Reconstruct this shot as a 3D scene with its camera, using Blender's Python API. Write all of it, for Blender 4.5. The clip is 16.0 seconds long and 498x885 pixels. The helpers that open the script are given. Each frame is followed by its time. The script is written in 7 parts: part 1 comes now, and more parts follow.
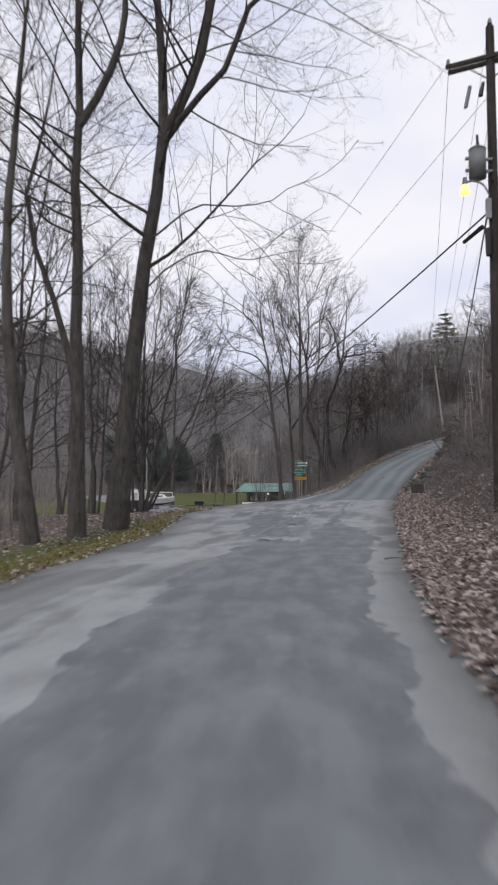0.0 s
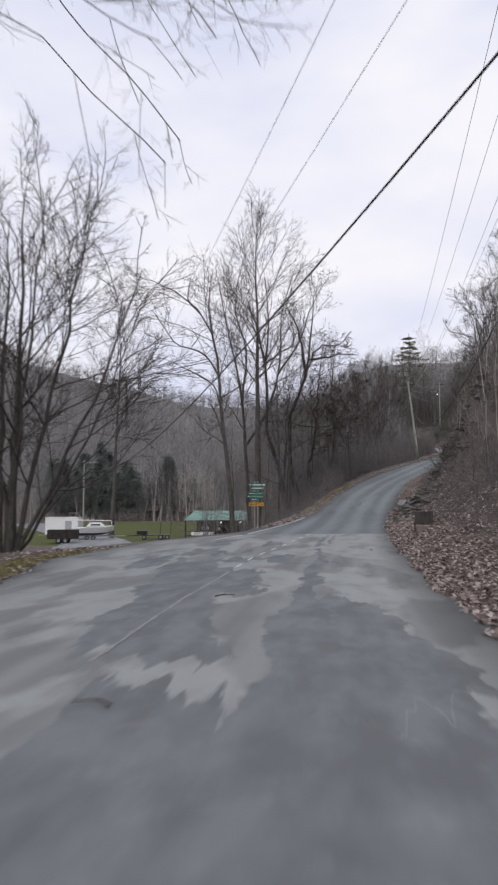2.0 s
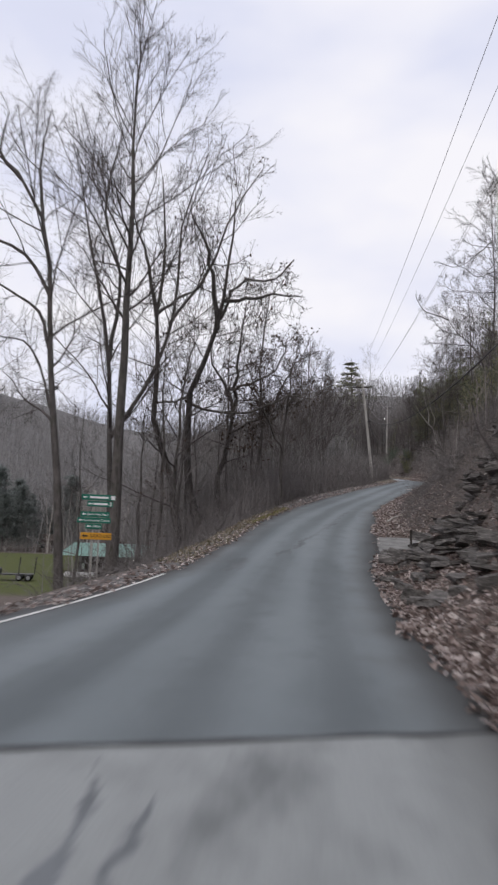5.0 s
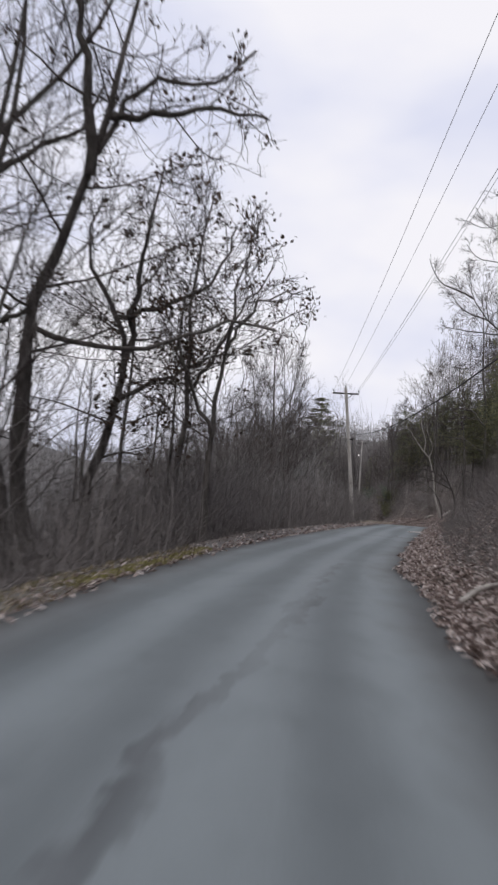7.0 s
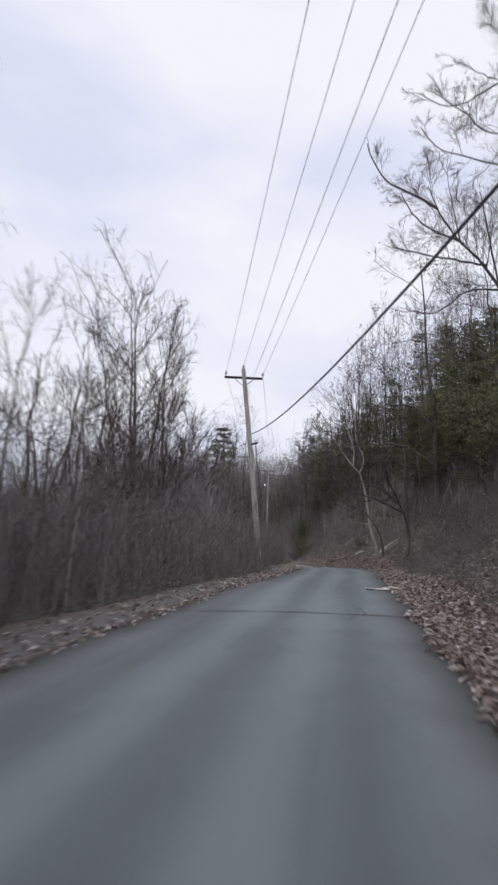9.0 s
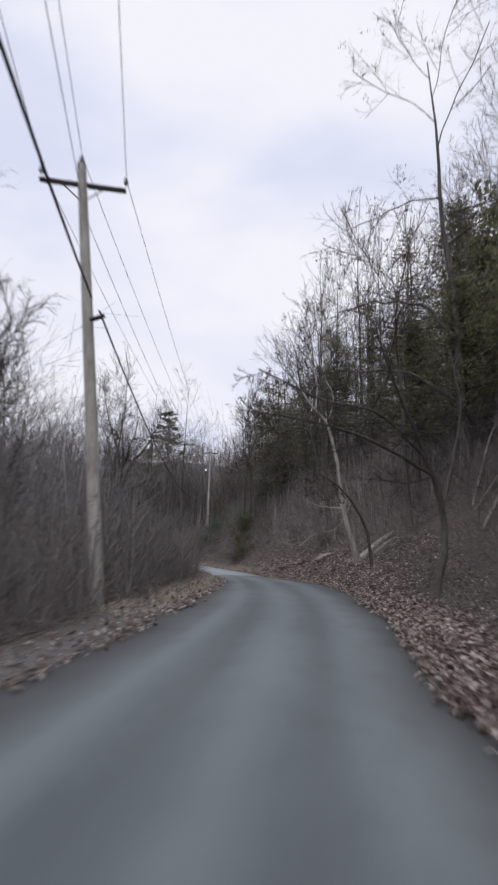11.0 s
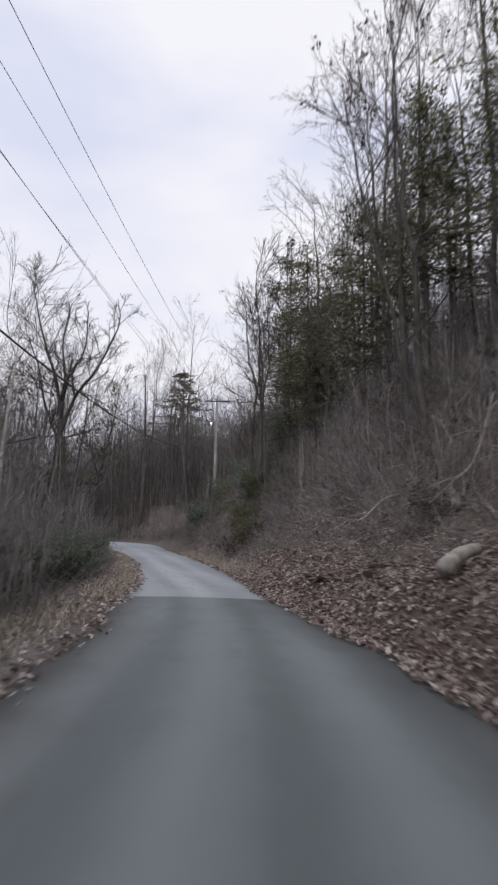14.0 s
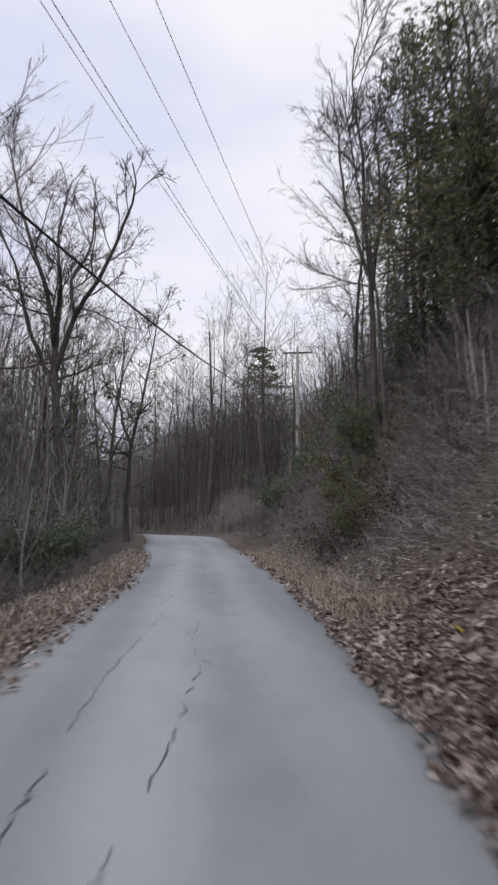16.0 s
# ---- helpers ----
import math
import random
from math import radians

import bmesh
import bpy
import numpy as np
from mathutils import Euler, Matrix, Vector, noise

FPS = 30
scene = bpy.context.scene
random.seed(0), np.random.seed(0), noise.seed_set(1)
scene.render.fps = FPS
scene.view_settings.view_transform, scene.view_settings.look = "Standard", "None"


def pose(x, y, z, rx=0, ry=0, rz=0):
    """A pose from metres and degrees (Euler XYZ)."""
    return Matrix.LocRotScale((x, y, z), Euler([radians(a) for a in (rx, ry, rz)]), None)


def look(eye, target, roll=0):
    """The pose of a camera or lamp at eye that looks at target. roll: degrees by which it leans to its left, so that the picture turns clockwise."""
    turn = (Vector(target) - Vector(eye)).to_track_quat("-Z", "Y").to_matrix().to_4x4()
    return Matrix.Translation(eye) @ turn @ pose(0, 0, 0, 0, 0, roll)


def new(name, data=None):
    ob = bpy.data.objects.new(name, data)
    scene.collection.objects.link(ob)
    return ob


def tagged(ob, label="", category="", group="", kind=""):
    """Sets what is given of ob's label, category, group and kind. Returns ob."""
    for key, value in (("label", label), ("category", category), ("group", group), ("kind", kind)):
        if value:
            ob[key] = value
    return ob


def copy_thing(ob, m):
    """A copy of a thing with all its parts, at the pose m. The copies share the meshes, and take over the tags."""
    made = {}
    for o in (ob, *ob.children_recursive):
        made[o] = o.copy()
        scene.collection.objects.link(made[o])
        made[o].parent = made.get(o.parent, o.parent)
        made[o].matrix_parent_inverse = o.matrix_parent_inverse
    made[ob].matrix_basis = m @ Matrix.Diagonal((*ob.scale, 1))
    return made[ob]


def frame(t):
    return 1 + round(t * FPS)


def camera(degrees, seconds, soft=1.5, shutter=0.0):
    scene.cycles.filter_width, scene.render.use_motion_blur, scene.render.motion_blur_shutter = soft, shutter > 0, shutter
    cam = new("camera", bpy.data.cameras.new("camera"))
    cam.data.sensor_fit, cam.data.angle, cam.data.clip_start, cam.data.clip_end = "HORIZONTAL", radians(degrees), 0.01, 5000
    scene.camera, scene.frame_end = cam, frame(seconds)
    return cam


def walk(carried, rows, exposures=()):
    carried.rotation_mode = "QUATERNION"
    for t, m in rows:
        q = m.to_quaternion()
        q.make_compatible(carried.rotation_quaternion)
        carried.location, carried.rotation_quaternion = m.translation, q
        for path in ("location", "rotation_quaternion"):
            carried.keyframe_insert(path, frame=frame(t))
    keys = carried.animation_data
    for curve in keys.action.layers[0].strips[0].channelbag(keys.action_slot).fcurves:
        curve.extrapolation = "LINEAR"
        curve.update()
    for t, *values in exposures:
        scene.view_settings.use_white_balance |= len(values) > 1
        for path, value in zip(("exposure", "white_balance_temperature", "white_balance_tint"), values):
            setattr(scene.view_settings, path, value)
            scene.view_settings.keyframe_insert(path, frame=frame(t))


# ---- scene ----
cam = camera(38.0, 16.0, soft=2.3, shutter=0.5)
PATH = [
    (0, (2.248, 8.344, 1.915), (2.223, 10.342, 1.991), -0.4),
    (0.5, (2.343, 11.607, 1.859), (2.333, 13.605, 1.96), -0.1),
    (1, (2.505, 14.741, 1.817), (2.521, 16.737, 1.935), 0.2),
    (1.5, (2.85, 17.934, 1.668), (2.897, 19.929, 1.805), 0.2),
    (2, (3.221, 21.088, 1.581), (3.308, 23.08, 1.734), 0.0),
    (2.5, (3.787, 24.754, 1.5), (3.92, 26.743, 1.669), -0.1),
    (3, (4.398, 28.388, 1.419), (4.57, 30.372, 1.605), -0.4),
    (3.5, (5.029, 32.054, 1.385), (5.237, 34.033, 1.59), -0.3),
    (4, (5.805, 35.779, 1.336), (6.035, 37.753, 1.561), -0.1),
    (4.2, (6.168, 37.656, 1.341), (6.407, 39.628, 1.573), 0.2),
    (6.3, (10.758, 58.924, 1.693), (11.053, 60.878, 1.999), 5.1),
    (6.5, (11.234, 60.747, 1.735), (11.544, 62.695, 2.063), 5.1),
    (7, (12.437, 65.183, 2.173), (12.785, 67.118, 2.541), 5.3),
    (7.5, (13.668, 69.872, 2.743), (14.077, 71.785, 3.158), 4.4),
    (8, (15.126, 74.323, 3.164), (15.599, 76.213, 3.615), 3.8),
    (8.5, (16.717, 78.49, 3.696), (17.251, 80.359, 4.17), 2.7),
    (9, (18.523, 82.873, 4.251), (19.11, 84.721, 4.742), 2.0),
    (9.5, (20.437, 87.264, 4.889), (21.07, 89.095, 5.385), 1.9),
    (10, (22.679, 92.007, 5.412), (23.35, 93.825, 5.908), 2.2),
    (12.3, (32.906, 112.817, 8.083), (33.62, 114.626, 8.549), 0.8),
    (12.5, (33.608, 114.419, 8.198), (34.314, 116.232, 8.661), 1.1),
    (13, (35.091, 117.866, 8.613), (35.776, 119.691, 9.059), 0.9),
    (13.5, (36.361, 121.143, 8.917), (37.017, 122.981, 9.354), 1.2),
    (14, (37.724, 124.783, 9.249), (38.343, 126.636, 9.679), 1.5),
    (14.5, (39.119, 128.791, 9.592), (39.685, 130.663, 10.013), 1.4),
    (15, (40.425, 132.784, 9.925), (40.932, 134.674, 10.339), 0.7),
    (15.5, (41.442, 136.678, 10.302), (41.889, 138.584, 10.706), 1.1),
    (16, (42.345, 140.167, 10.572), (42.739, 142.087, 10.971), 0.8),
]
walk(cam, [(t, look(eye, target, roll)) for t, eye, target, roll in PATH],
     [(0, 0.0, 6500, 10), (4.2, 0.0, 6500, 10), (6.6, -0.04, 6520, 10), (8.5, -0.04, 6350, 10), (10.5, -0.04, 6350, 10), (12.5, -0.04, 6420, 10), (16, -0.02, 6450, 10)])

# ---------------------------------------------------------------- light
world = bpy.data.worlds.new("sky")
scene.world = world
world.use_nodes = True
wn, wl = world.node_tree.nodes, world.node_tree.links
wn.clear()
SUN_EL, SUN_ROT = radians(42), radians(205)


def build_sky():
    """An overcast sky: the clear sky behind broken, bright cloud."""
    out = wn.new("ShaderNodeOutputWorld")
    sky = wn.new("ShaderNodeTexSky")
    sky.sky_type, sky.sun_disc = "NISHITA", False
    sky.sun_elevation, sky.sun_rotation = SUN_EL, SUN_ROT
    clear = wn.new("ShaderNodeBackground")
    clear.inputs["Strength"].default_value = 0.11
    wl.new(sky.outputs[0], clear.inputs["Color"])
    cloud = wn.new("ShaderNodeBackground")
    cloud.inputs["Strength"].default_value = 1.0
    tc = wn.new("ShaderNodeTexCoord")
    mp = wn.new("ShaderNodeMapping")
    mp.inputs["Scale"].default_value = (1.0, 1.0, 2.2)
    wl.new(tc.outputs["Generated"], mp.inputs["Vector"])
    nz = wn.new("ShaderNodeTexNoise")
    nz.inputs["Scale"].default_value = 2.6
    nz.inputs["Detail"].default_value = 4.0
    nz.inputs["Roughness"].default_value = 0.45
    wl.new(mp.outputs[0], nz.inputs["Vector"])
    shade = wn.new("ShaderNodeValToRGB")
    shade.color_ramp.elements[0].position, shade.color_ramp.elements[0].color = 0.38, (0.75, 0.775, 0.935, 1)
    shade.color_ramp.elements[1].position, shade.color_ramp.elements[1].color = 0.60, (0.935, 0.925, 0.98, 1)
    wl.new(nz.outputs["Fac"], shade.inputs[0])
    wl.new(shade.outputs[0], cloud.inputs["Color"])
    cover = wn.new("ShaderNodeMapRange")
    cover.inputs[1].default_value, cover.inputs[2].default_value = 0.30, 0.50
    cover.inputs[3].default_value, cover.inputs[4].default_value = 0.94, 1.0
    wl.new(nz.outputs["Fac"], cover.inputs[0])
    mix = wn.new("ShaderNodeMixShader")
    wl.new(cover.outputs[0], mix.inputs[0])
    wl.new(clear.outputs[0], mix.inputs[1])
    wl.new(cloud.outputs[0], mix.inputs[2])
    wl.new(mix.outputs[0], out.inputs["Surface"])


build_sky()
sun_data = bpy.data.lights.new("sun", "SUN")
sun_data.energy, sun_data.angle, sun_data.color = 1.2, radians(30), (1.0, 0.96, 0.92)
sun = new("sun", sun_data)
sun.matrix_world = look((60 * math.sin(SUN_ROT) * math.cos(SUN_EL), 60 * math.cos(SUN_ROT) * math.cos(SUN_EL), 60 * math.sin(SUN_EL)), (0, 0, 0))

# ---------------------------------------------------------------- materials


class Mat:
    """A procedural surface, built node by node."""

    def __init__(self, name, rough=0.8, metal=0.0, spec=0.3):
        self.m = bpy.data.materials.new(name)
        self.m.use_nodes = True
        self.n, self.l = self.m.node_tree.nodes, self.m.node_tree.links
        self.b = self.n["Principled BSDF"]
        self.b.inputs["Roughness"].default_value = rough
        self.b.inputs["Metallic"].default_value = metal
        self.b.inputs["Specular IOR Level"].default_value = spec
        self.pos = self.n.new("ShaderNodeNewGeometry").outputs["Position"]

    def noise(self, scale, detail=3.0, rough=0.55, stretch=None):
        v = self.pos
        if stretch:
            mp = self.n.new("ShaderNodeMapping")
            mp.inputs["Scale"].default_value = stretch
            self.l.new(v, mp.inputs["Vector"])
            v = mp.outputs[0]
        t = self.n.new("ShaderNodeTexNoise")
        t.inputs["Scale"].default_value, t.inputs["Detail"].default_value = scale, detail
        t.inputs["Roughness"].default_value = rough
        self.l.new(v, t.inputs["Vector"])
        return t.outputs["Fac"]

    def ramp(self, fac, stops):
        r = self.n.new("ShaderNodeValToRGB")
        e = r.color_ramp.elements
        while len(e) < len(stops):
            e.new(0.5)
        for k, (p, c) in enumerate(stops):
            e[k].position, e[k].color = p, (*c, 1)
        self.l.new(fac, r.inputs[0])
        return r.outputs[0]

    def mix(self, fac, a, b, how="MIX"):
        m = self.n.new("ShaderNodeMix")
        m.data_type, m.blend_type = "RGBA", how
        for k, v in ((0, fac), (6, a), (7, b)):
            if isinstance(v, (int, float)):
                m.inputs[k].default_value = v
            elif isinstance(v, tuple):
                m.inputs[k].default_value = (*v, 1)
            else:
                self.l.new(v, m.inputs[k])
        return m.outputs[2]

    def span(self, fac, a, b, c=0.0, d=1.0):
        r = self.n.new("ShaderNodeMapRange")
        for k, v in enumerate((a, b, c, d)):
            r.inputs[k + 1].default_value = v
        self.l.new(fac, r.inputs[0])
        return r.outputs[0]

    def attr(self, name):
        a = self.n.new("ShaderNodeAttribute")
        a.attribute_name = name
        return a.outputs["Fac"]

    def island(self):
        return self.n.new("ShaderNodeNewGeometry").outputs["Random Per Island"]

    def each(self):
        return self.n.new("ShaderNodeObjectInfo").outputs["Random"]

    def color(self, c):
        if isinstance(c, tuple):
            self.b.inputs["Base Color"].default_value = (*c, 1)
        else:
            self.l.new(c, self.b.inputs["Base Color"])
        return self

    def bump(self, fac, strength=0.3, dist=0.02):
        b = self.n.new("ShaderNodeBump")
        b.inputs["Strength"].default_value, b.inputs["Distance"].default_value = strength, dist
        self.l.new(fac, b.inputs["Height"])
        self.l.new(b.outputs[0], self.b.inputs["Normal"])
        return self


def asphalt(name, dark, light, patch=0.35, rim=0.5, crisp=(0.40, 0.58), tracks=0.0, repairs=(), tar=None):
    """Road surface: mottled along the lane, with wheel streaks, grit and dirt creeping in from the edges."""
    m = Mat(name, 0.7, 0, 0.35)
    comb = m.n.new("ShaderNodeCombineXYZ")
    m.l.new(m.attr("across"), comb.inputs[0])
    m.l.new(m.attr("along"), comb.inputs[1])

    def lane(scale, sx, sy, detail=3.0):
        mp = m.n.new("ShaderNodeMapping")
        mp.inputs["Scale"].default_value = (sx, sy, 1)
        m.l.new(comb.outputs[0], mp.inputs["Vector"])
        t = m.n.new("ShaderNodeTexNoise")
        t.inputs["Scale"].default_value, t.inputs["Detail"].default_value = scale, detail
        m.l.new(mp.outputs[0], t.inputs["Vector"])
        return t.outputs["Fac"]

    big, streak, fine = lane(patch, 1.4, 0.45, 5.0), lane(1.0, 1.6, 0.035, 2.0), m.noise(60, 2, 0.7)
    mid = lane(1.6, 1.2, 0.6, 5.0)
    c = m.ramp(big, [(crisp[0], dark), (crisp[1], light)])
    c = m.mix(m.span(streak, 0.42, 0.62, 0.0, 0.45), c, tuple(1.12 * v for v in light))
    c = m.mix(m.span(mid, 0.48, 0.72, 0.0, 0.45), c, tuple(0.8 * v for v in dark))
    c = m.mix(m.span(fine, 0.3, 0.7, 0.0, 0.22), c, tuple(0.6 * v for v in dark))
    if repairs:
        # lengths of darker resurfacing: start, end, left offset at both, right offset at both; ragged by noise
        def calc(op, a, b=None, k=None):
            q = m.n.new("ShaderNodeMath")
            q.operation = op
            for i, v in enumerate((a, b, k)):
                if v is None:
                    continue
                if isinstance(v, (int, float)):
                    q.inputs[i].default_value = v
                else:
                    m.l.new(v, q.inputs[i])
            return q.outputs[0]

        n1, n2, n3 = lane(1.0, 1.0, 0.45, 4.0), lane(4.0, 1.0, 0.6, 3.0), lane(1.3, 2.2, 0.25, 4.0)
        av = calc("ADD", m.attr("across"), calc("ADD", calc("MULTIPLY_ADD", n1, 0.9, -0.45), calc("MULTIPLY_ADD", n2, 0.35, -0.175)))
        sv = calc("ADD", m.attr("along"), calc("MULTIPLY_ADD", n3, 5.0, -2.5))
        whole = None
        for s0, s1, l0, l1, r0, r1 in repairs:
            t = m.span(sv, s0, s1)
            left = calc("SUBTRACT", av, calc("MULTIPLY_ADD", t, l1 - l0, l0))
            right = calc("SUBTRACT", calc("MULTIPLY_ADD", t, r1 - r0, r0), av)
            side = calc("MINIMUM", left, right)
            ends = calc("MINIMUM", calc("SUBTRACT", sv, s0), calc("SUBTRACT", s1, sv))
            inside = m.span(calc("MINIMUM", side, calc("MULTIPLY", ends, 0.25)), -0.015, 0.035)
            whole = inside if whole is None else calc("MAXIMUM", whole, inside)
        worn = m.ramp(lane(2.2, 1.2, 0.4, 5.0), [(0.40, tar), (0.62, tuple(1.42 * v for v in tar))])
        c = m.mix(calc("MULTIPLY", whole, m.span(n2, 0.25, 0.45, 0.7, 1.0)), c, worn)
    if tracks:
        band = m.n.new("ShaderNodeMath")
        band.operation = "SINE"
        sh = m.n.new("ShaderNodeMath")
        sh.operation = "MULTIPLY_ADD"
        m.l.new(m.attr("across"), sh.inputs[0])
        sh.inputs[1].default_value, sh.inputs[2].default_value = 5.2, 2.6
        wob = m.n.new("ShaderNodeMath")
        wob.operation = "MULTIPLY_ADD"
        m.l.new(lane(0.5, 0.6, 0.12), wob.inputs[0])
        wob.inputs[1].default_value = 1.6
        m.l.new(sh.outputs[0], wob.inputs[2])
        m.l.new(wob.outputs[0], band.inputs[0])
        c = m.mix(m.span(band.outputs[0], -0.2, 1.0, 0.0, tracks), c, tuple(1.25 * v for v in light))
        c = m.mix(m.span(band.outputs[0], -0.3, -1.0, 0.0, tracks), c, tuple(0.8 * v for v in dark))
    if rim:
        edge = m.n.new("ShaderNodeMath")
        edge.operation = "MULTIPLY_ADD"
        m.l.new(mid, edge.inputs[0])
        edge.inputs[1].default_value = 0.9
        m.l.new(m.attr("inset"), edge.inputs[2])
        c = m.mix(m.span(edge.outputs[0], 0.45, 1.45, rim, 0.0), c, (0.055, 0.053, 0.05))
    return m.color(c).bump(fine, 0.25, 0.004).m


M_ROAD_OLD = asphalt("worn asphalt", (0.165, 0.175, 0.177), (0.305, 0.320, 0.318), 0.55, 0.6, (0.45, 0.515), tar=(0.118, 0.127, 0.135), repairs=(
    (40, 66.4, -1.6, -2.0, 0.45, 1.05), (67.6, 79.3, -2.5, -4.4, -1.0, -3.2), (66, 79.5, -0.65, -0.85, -0.15, -0.55), (66.3, 72, -0.5, -0.5, 1.35, 0.6), (76.5, 83.9, -0.80, -0.98, -0.44, -0.84),
    (78.4, 81, -2.1, -2.0, -1.1, -1.4), (80.4, 82.8, -4.6, -4.6, -3.4, -3.9), (84.6, 87, -4.9, -4.7, -4.0, -4.1), (72.3, 77, -2.1, -3.0, -1.2, -1.9), (81, 82.8, -3.3, -3.1, -2.6, -2.8), (84.8, 90, -1.25, -1.15, -1.02, -0.98), (85.3, 90, -0.85, -0.8, -0.7, -0.7), (78.8, 80.3, -3.2, -3.0, -1.95, -1.9),
    (84.5, 86.4, -3.0, -3.0, -2.2, -2.5), (76.8, 80.2, -5.0, -5.2, -4.3, -4.6), (78.5, 80.3, -0.5, -0.45, 0.05, -0.1)))
M_ROAD = asphalt("asphalt", (0.112, 0.131, 0.139), (0.166, 0.189, 0.199), 0.25, 0.9, tracks=0.5, tar=(0.085, 0.094, 0.100), repairs=((108.2, 117.5, -0.95, -0.05, -0.74, 0.14), (106.9, 107.7, -1.2, -1.2, -0.75, -0.75), (116, 123, -0.35, -0.1, -0.15, 0.05), (103.5, 105.5, -2.3, -2.3, -1.7, -1.7), (138.4, 139.6, 0.2, 0.25, 0.5, 0.45)))
M_ROAD_NEW = asphalt("bleached asphalt", (0.27, 0.295, 0.32), (0.37, 0.39, 0.415), 0.3, 0.3, tracks=0.25)
M_LOT = asphalt("lot asphalt", (0.17, 0.178, 0.19), (0.24, 0.248, 0.26), 0.2, 0)


def ground_material():
    m = Mat("forest floor", 0.95, 0, 0.1)
    big, mid, fine = m.noise(0.12, 4, 0.6), m.noise(1.3, 5, 0.65), m.noise(14, 4, 0.7)
    litter = m.ramp(fine, [(0.32, (0.052, 0.043, 0.038)), (0.50, (0.142, 0.117, 0.104)), (0.68, (0.30, 0.255, 0.232))])
    soil = m.ramp(mid, [(0.35, (0.075, 0.062, 0.053)), (0.65, (0.15, 0.125, 0.108))])
    c = m.mix(m.span(big, 0.35, 0.65, 0.15, 0.6), litter, soil)
    grass = m.ramp(fine, [(0.3, (0.045, 0.058, 0.022)), (0.7, (0.105, 0.125, 0.045))])
    grass = m.mix(m.span(mid, 0.4, 0.7, 0.0, 0.5), grass, (0.13, 0.12, 0.045))
    gm = m.n.new("ShaderNodeMath")
    gm.operation = "MULTIPLY"
    m.l.new(m.attr("grass"), gm.inputs[0])
    m.l.new(m.span(mid, 0.3, 0.45, 0.55, 1.0), gm.inputs[1])
    c = m.mix(gm.outputs[0], c, grass)
    gravel = m.ramp(fine, [(0.3, (0.11, 0.108, 0.105)), (0.7, (0.24, 0.24, 0.24))])
    c = m.mix(m.attr("gravel"), c, gravel)
    # remote slopes fade to a paler grey: aerial haze painted into the ground
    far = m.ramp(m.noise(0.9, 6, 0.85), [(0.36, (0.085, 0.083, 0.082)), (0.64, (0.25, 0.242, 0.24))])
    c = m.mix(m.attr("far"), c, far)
    return m.color(c).bump(fine, 0.7, 0.05).m


M_GROUND = ground_material()


def bark(name, a, b, moss=0.0):
    m = Mat(name, 0.95, 0, 0.1)
    f = m.noise(9, 5, 0.7, (1, 1, 0.22))
    c = m.ramp(f, [(0.3, a), (0.7, b)])
    c = m.mix(m.span(m.noise(1.2, 3), 0.5, 0.75, 0.0, 0.5), c, tuple(1.25 * v for v in b))
    if moss:
        c = m.mix(m.span(m.noise(2.5, 3), 0.52, 0.7, 0.0, moss), c, (0.07, 0.075, 0.05))
    return m.color(c).bump(f, 0.8, 0.03).m


M_BARK = bark("grey-brown bark", (0.045, 0.041, 0.039), (0.14, 0.127, 0.12), 0.3)
M_BARK_PALE = bark("pale bark", (0.20, 0.185, 0.17), (0.47, 0.44, 0.41))
M_HILL_TWIG = bark("grey twig bark", (0.092, 0.084, 0.082), (0.217, 0.20, 0.195))
M_TWIG = bark("twig bark", (0.040, 0.035, 0.034), (0.12, 0.105, 0.100))
# wood grey lightened to put distance haze into the colour; nearer saplings share it
M_HAZED_WOOD = Mat("haze-paled bare wood", 0.95, 0, 0.05)
M_HAZED_WOOD = M_HAZED_WOOD.color(M_HAZED_WOOD.ramp(M_HAZED_WOOD.island(), [(0.0, (0.13, 0.126, 0.124)), (0.8, (0.24, 0.232, 0.228)), (1.0, (0.36, 0.35, 0.34))])).m


M_BRUSH = Mat("dead brushwood", 0.95, 0, 0.05)
M_BRUSH = M_BRUSH.color(M_BRUSH.ramp(M_BRUSH.island(), [(0.0, (0.095, 0.082, 0.077)), (0.6, (0.27, 0.24, 0.23)), (0.9, (0.38, 0.35, 0.335)), (1.0, (0.54, 0.51, 0.49))])).m


def leafy(name, stops, rough=0.75):
    m = Mat(name, rough, 0, 0.2)
    c = m.ramp(m.island(), stops)
    m.color(c)
    thin = m.n.new("ShaderNodeBsdfTranslucent")  # light passes through a leaf
    m.l.new(c, thin.inputs["Color"])
    both = m.n.new("ShaderNodeMixShader")
    both.inputs[0].default_value = 0.48
    m.l.new(m.b.outputs[0], both.inputs[1])
    m.l.new(thin.outputs[0], both.inputs[2])
    m.l.new(both.outputs[0], m.n["Material Output"].inputs["Surface"])
    return m.m


M_LITTER = leafy("fallen leaves", [(0.0, (0.070, 0.049, 0.042)), (0.35, (0.225, 0.170, 0.152)), (0.7, (0.475, 0.395, 0.362)), (1.0, (0.80, 0.73, 0.70))])
M_DEAD_LEAF = leafy("withered leaves", [(0.0, (0.032, 0.025, 0.021)), (1.0, (0.11, 0.078, 0.060))])
M_NEEDLE = leafy("conifer needles", [(0.0, (0.092, 0.100, 0.070)), (0.6, (0.172, 0.176, 0.108)), (1.0, (0.275, 0.262, 0.135))])
M_VALLEY_NEEDLE = leafy("blue-green needles", [(0.0, (0.13, 0.148, 0.14)), (1.0, (0.25, 0.272, 0.255))])
M_SHRUB = leafy("shrub leaves", [(0.0, (0.10, 0.125, 0.10)), (1.0, (0.22, 0.25, 0.19))])
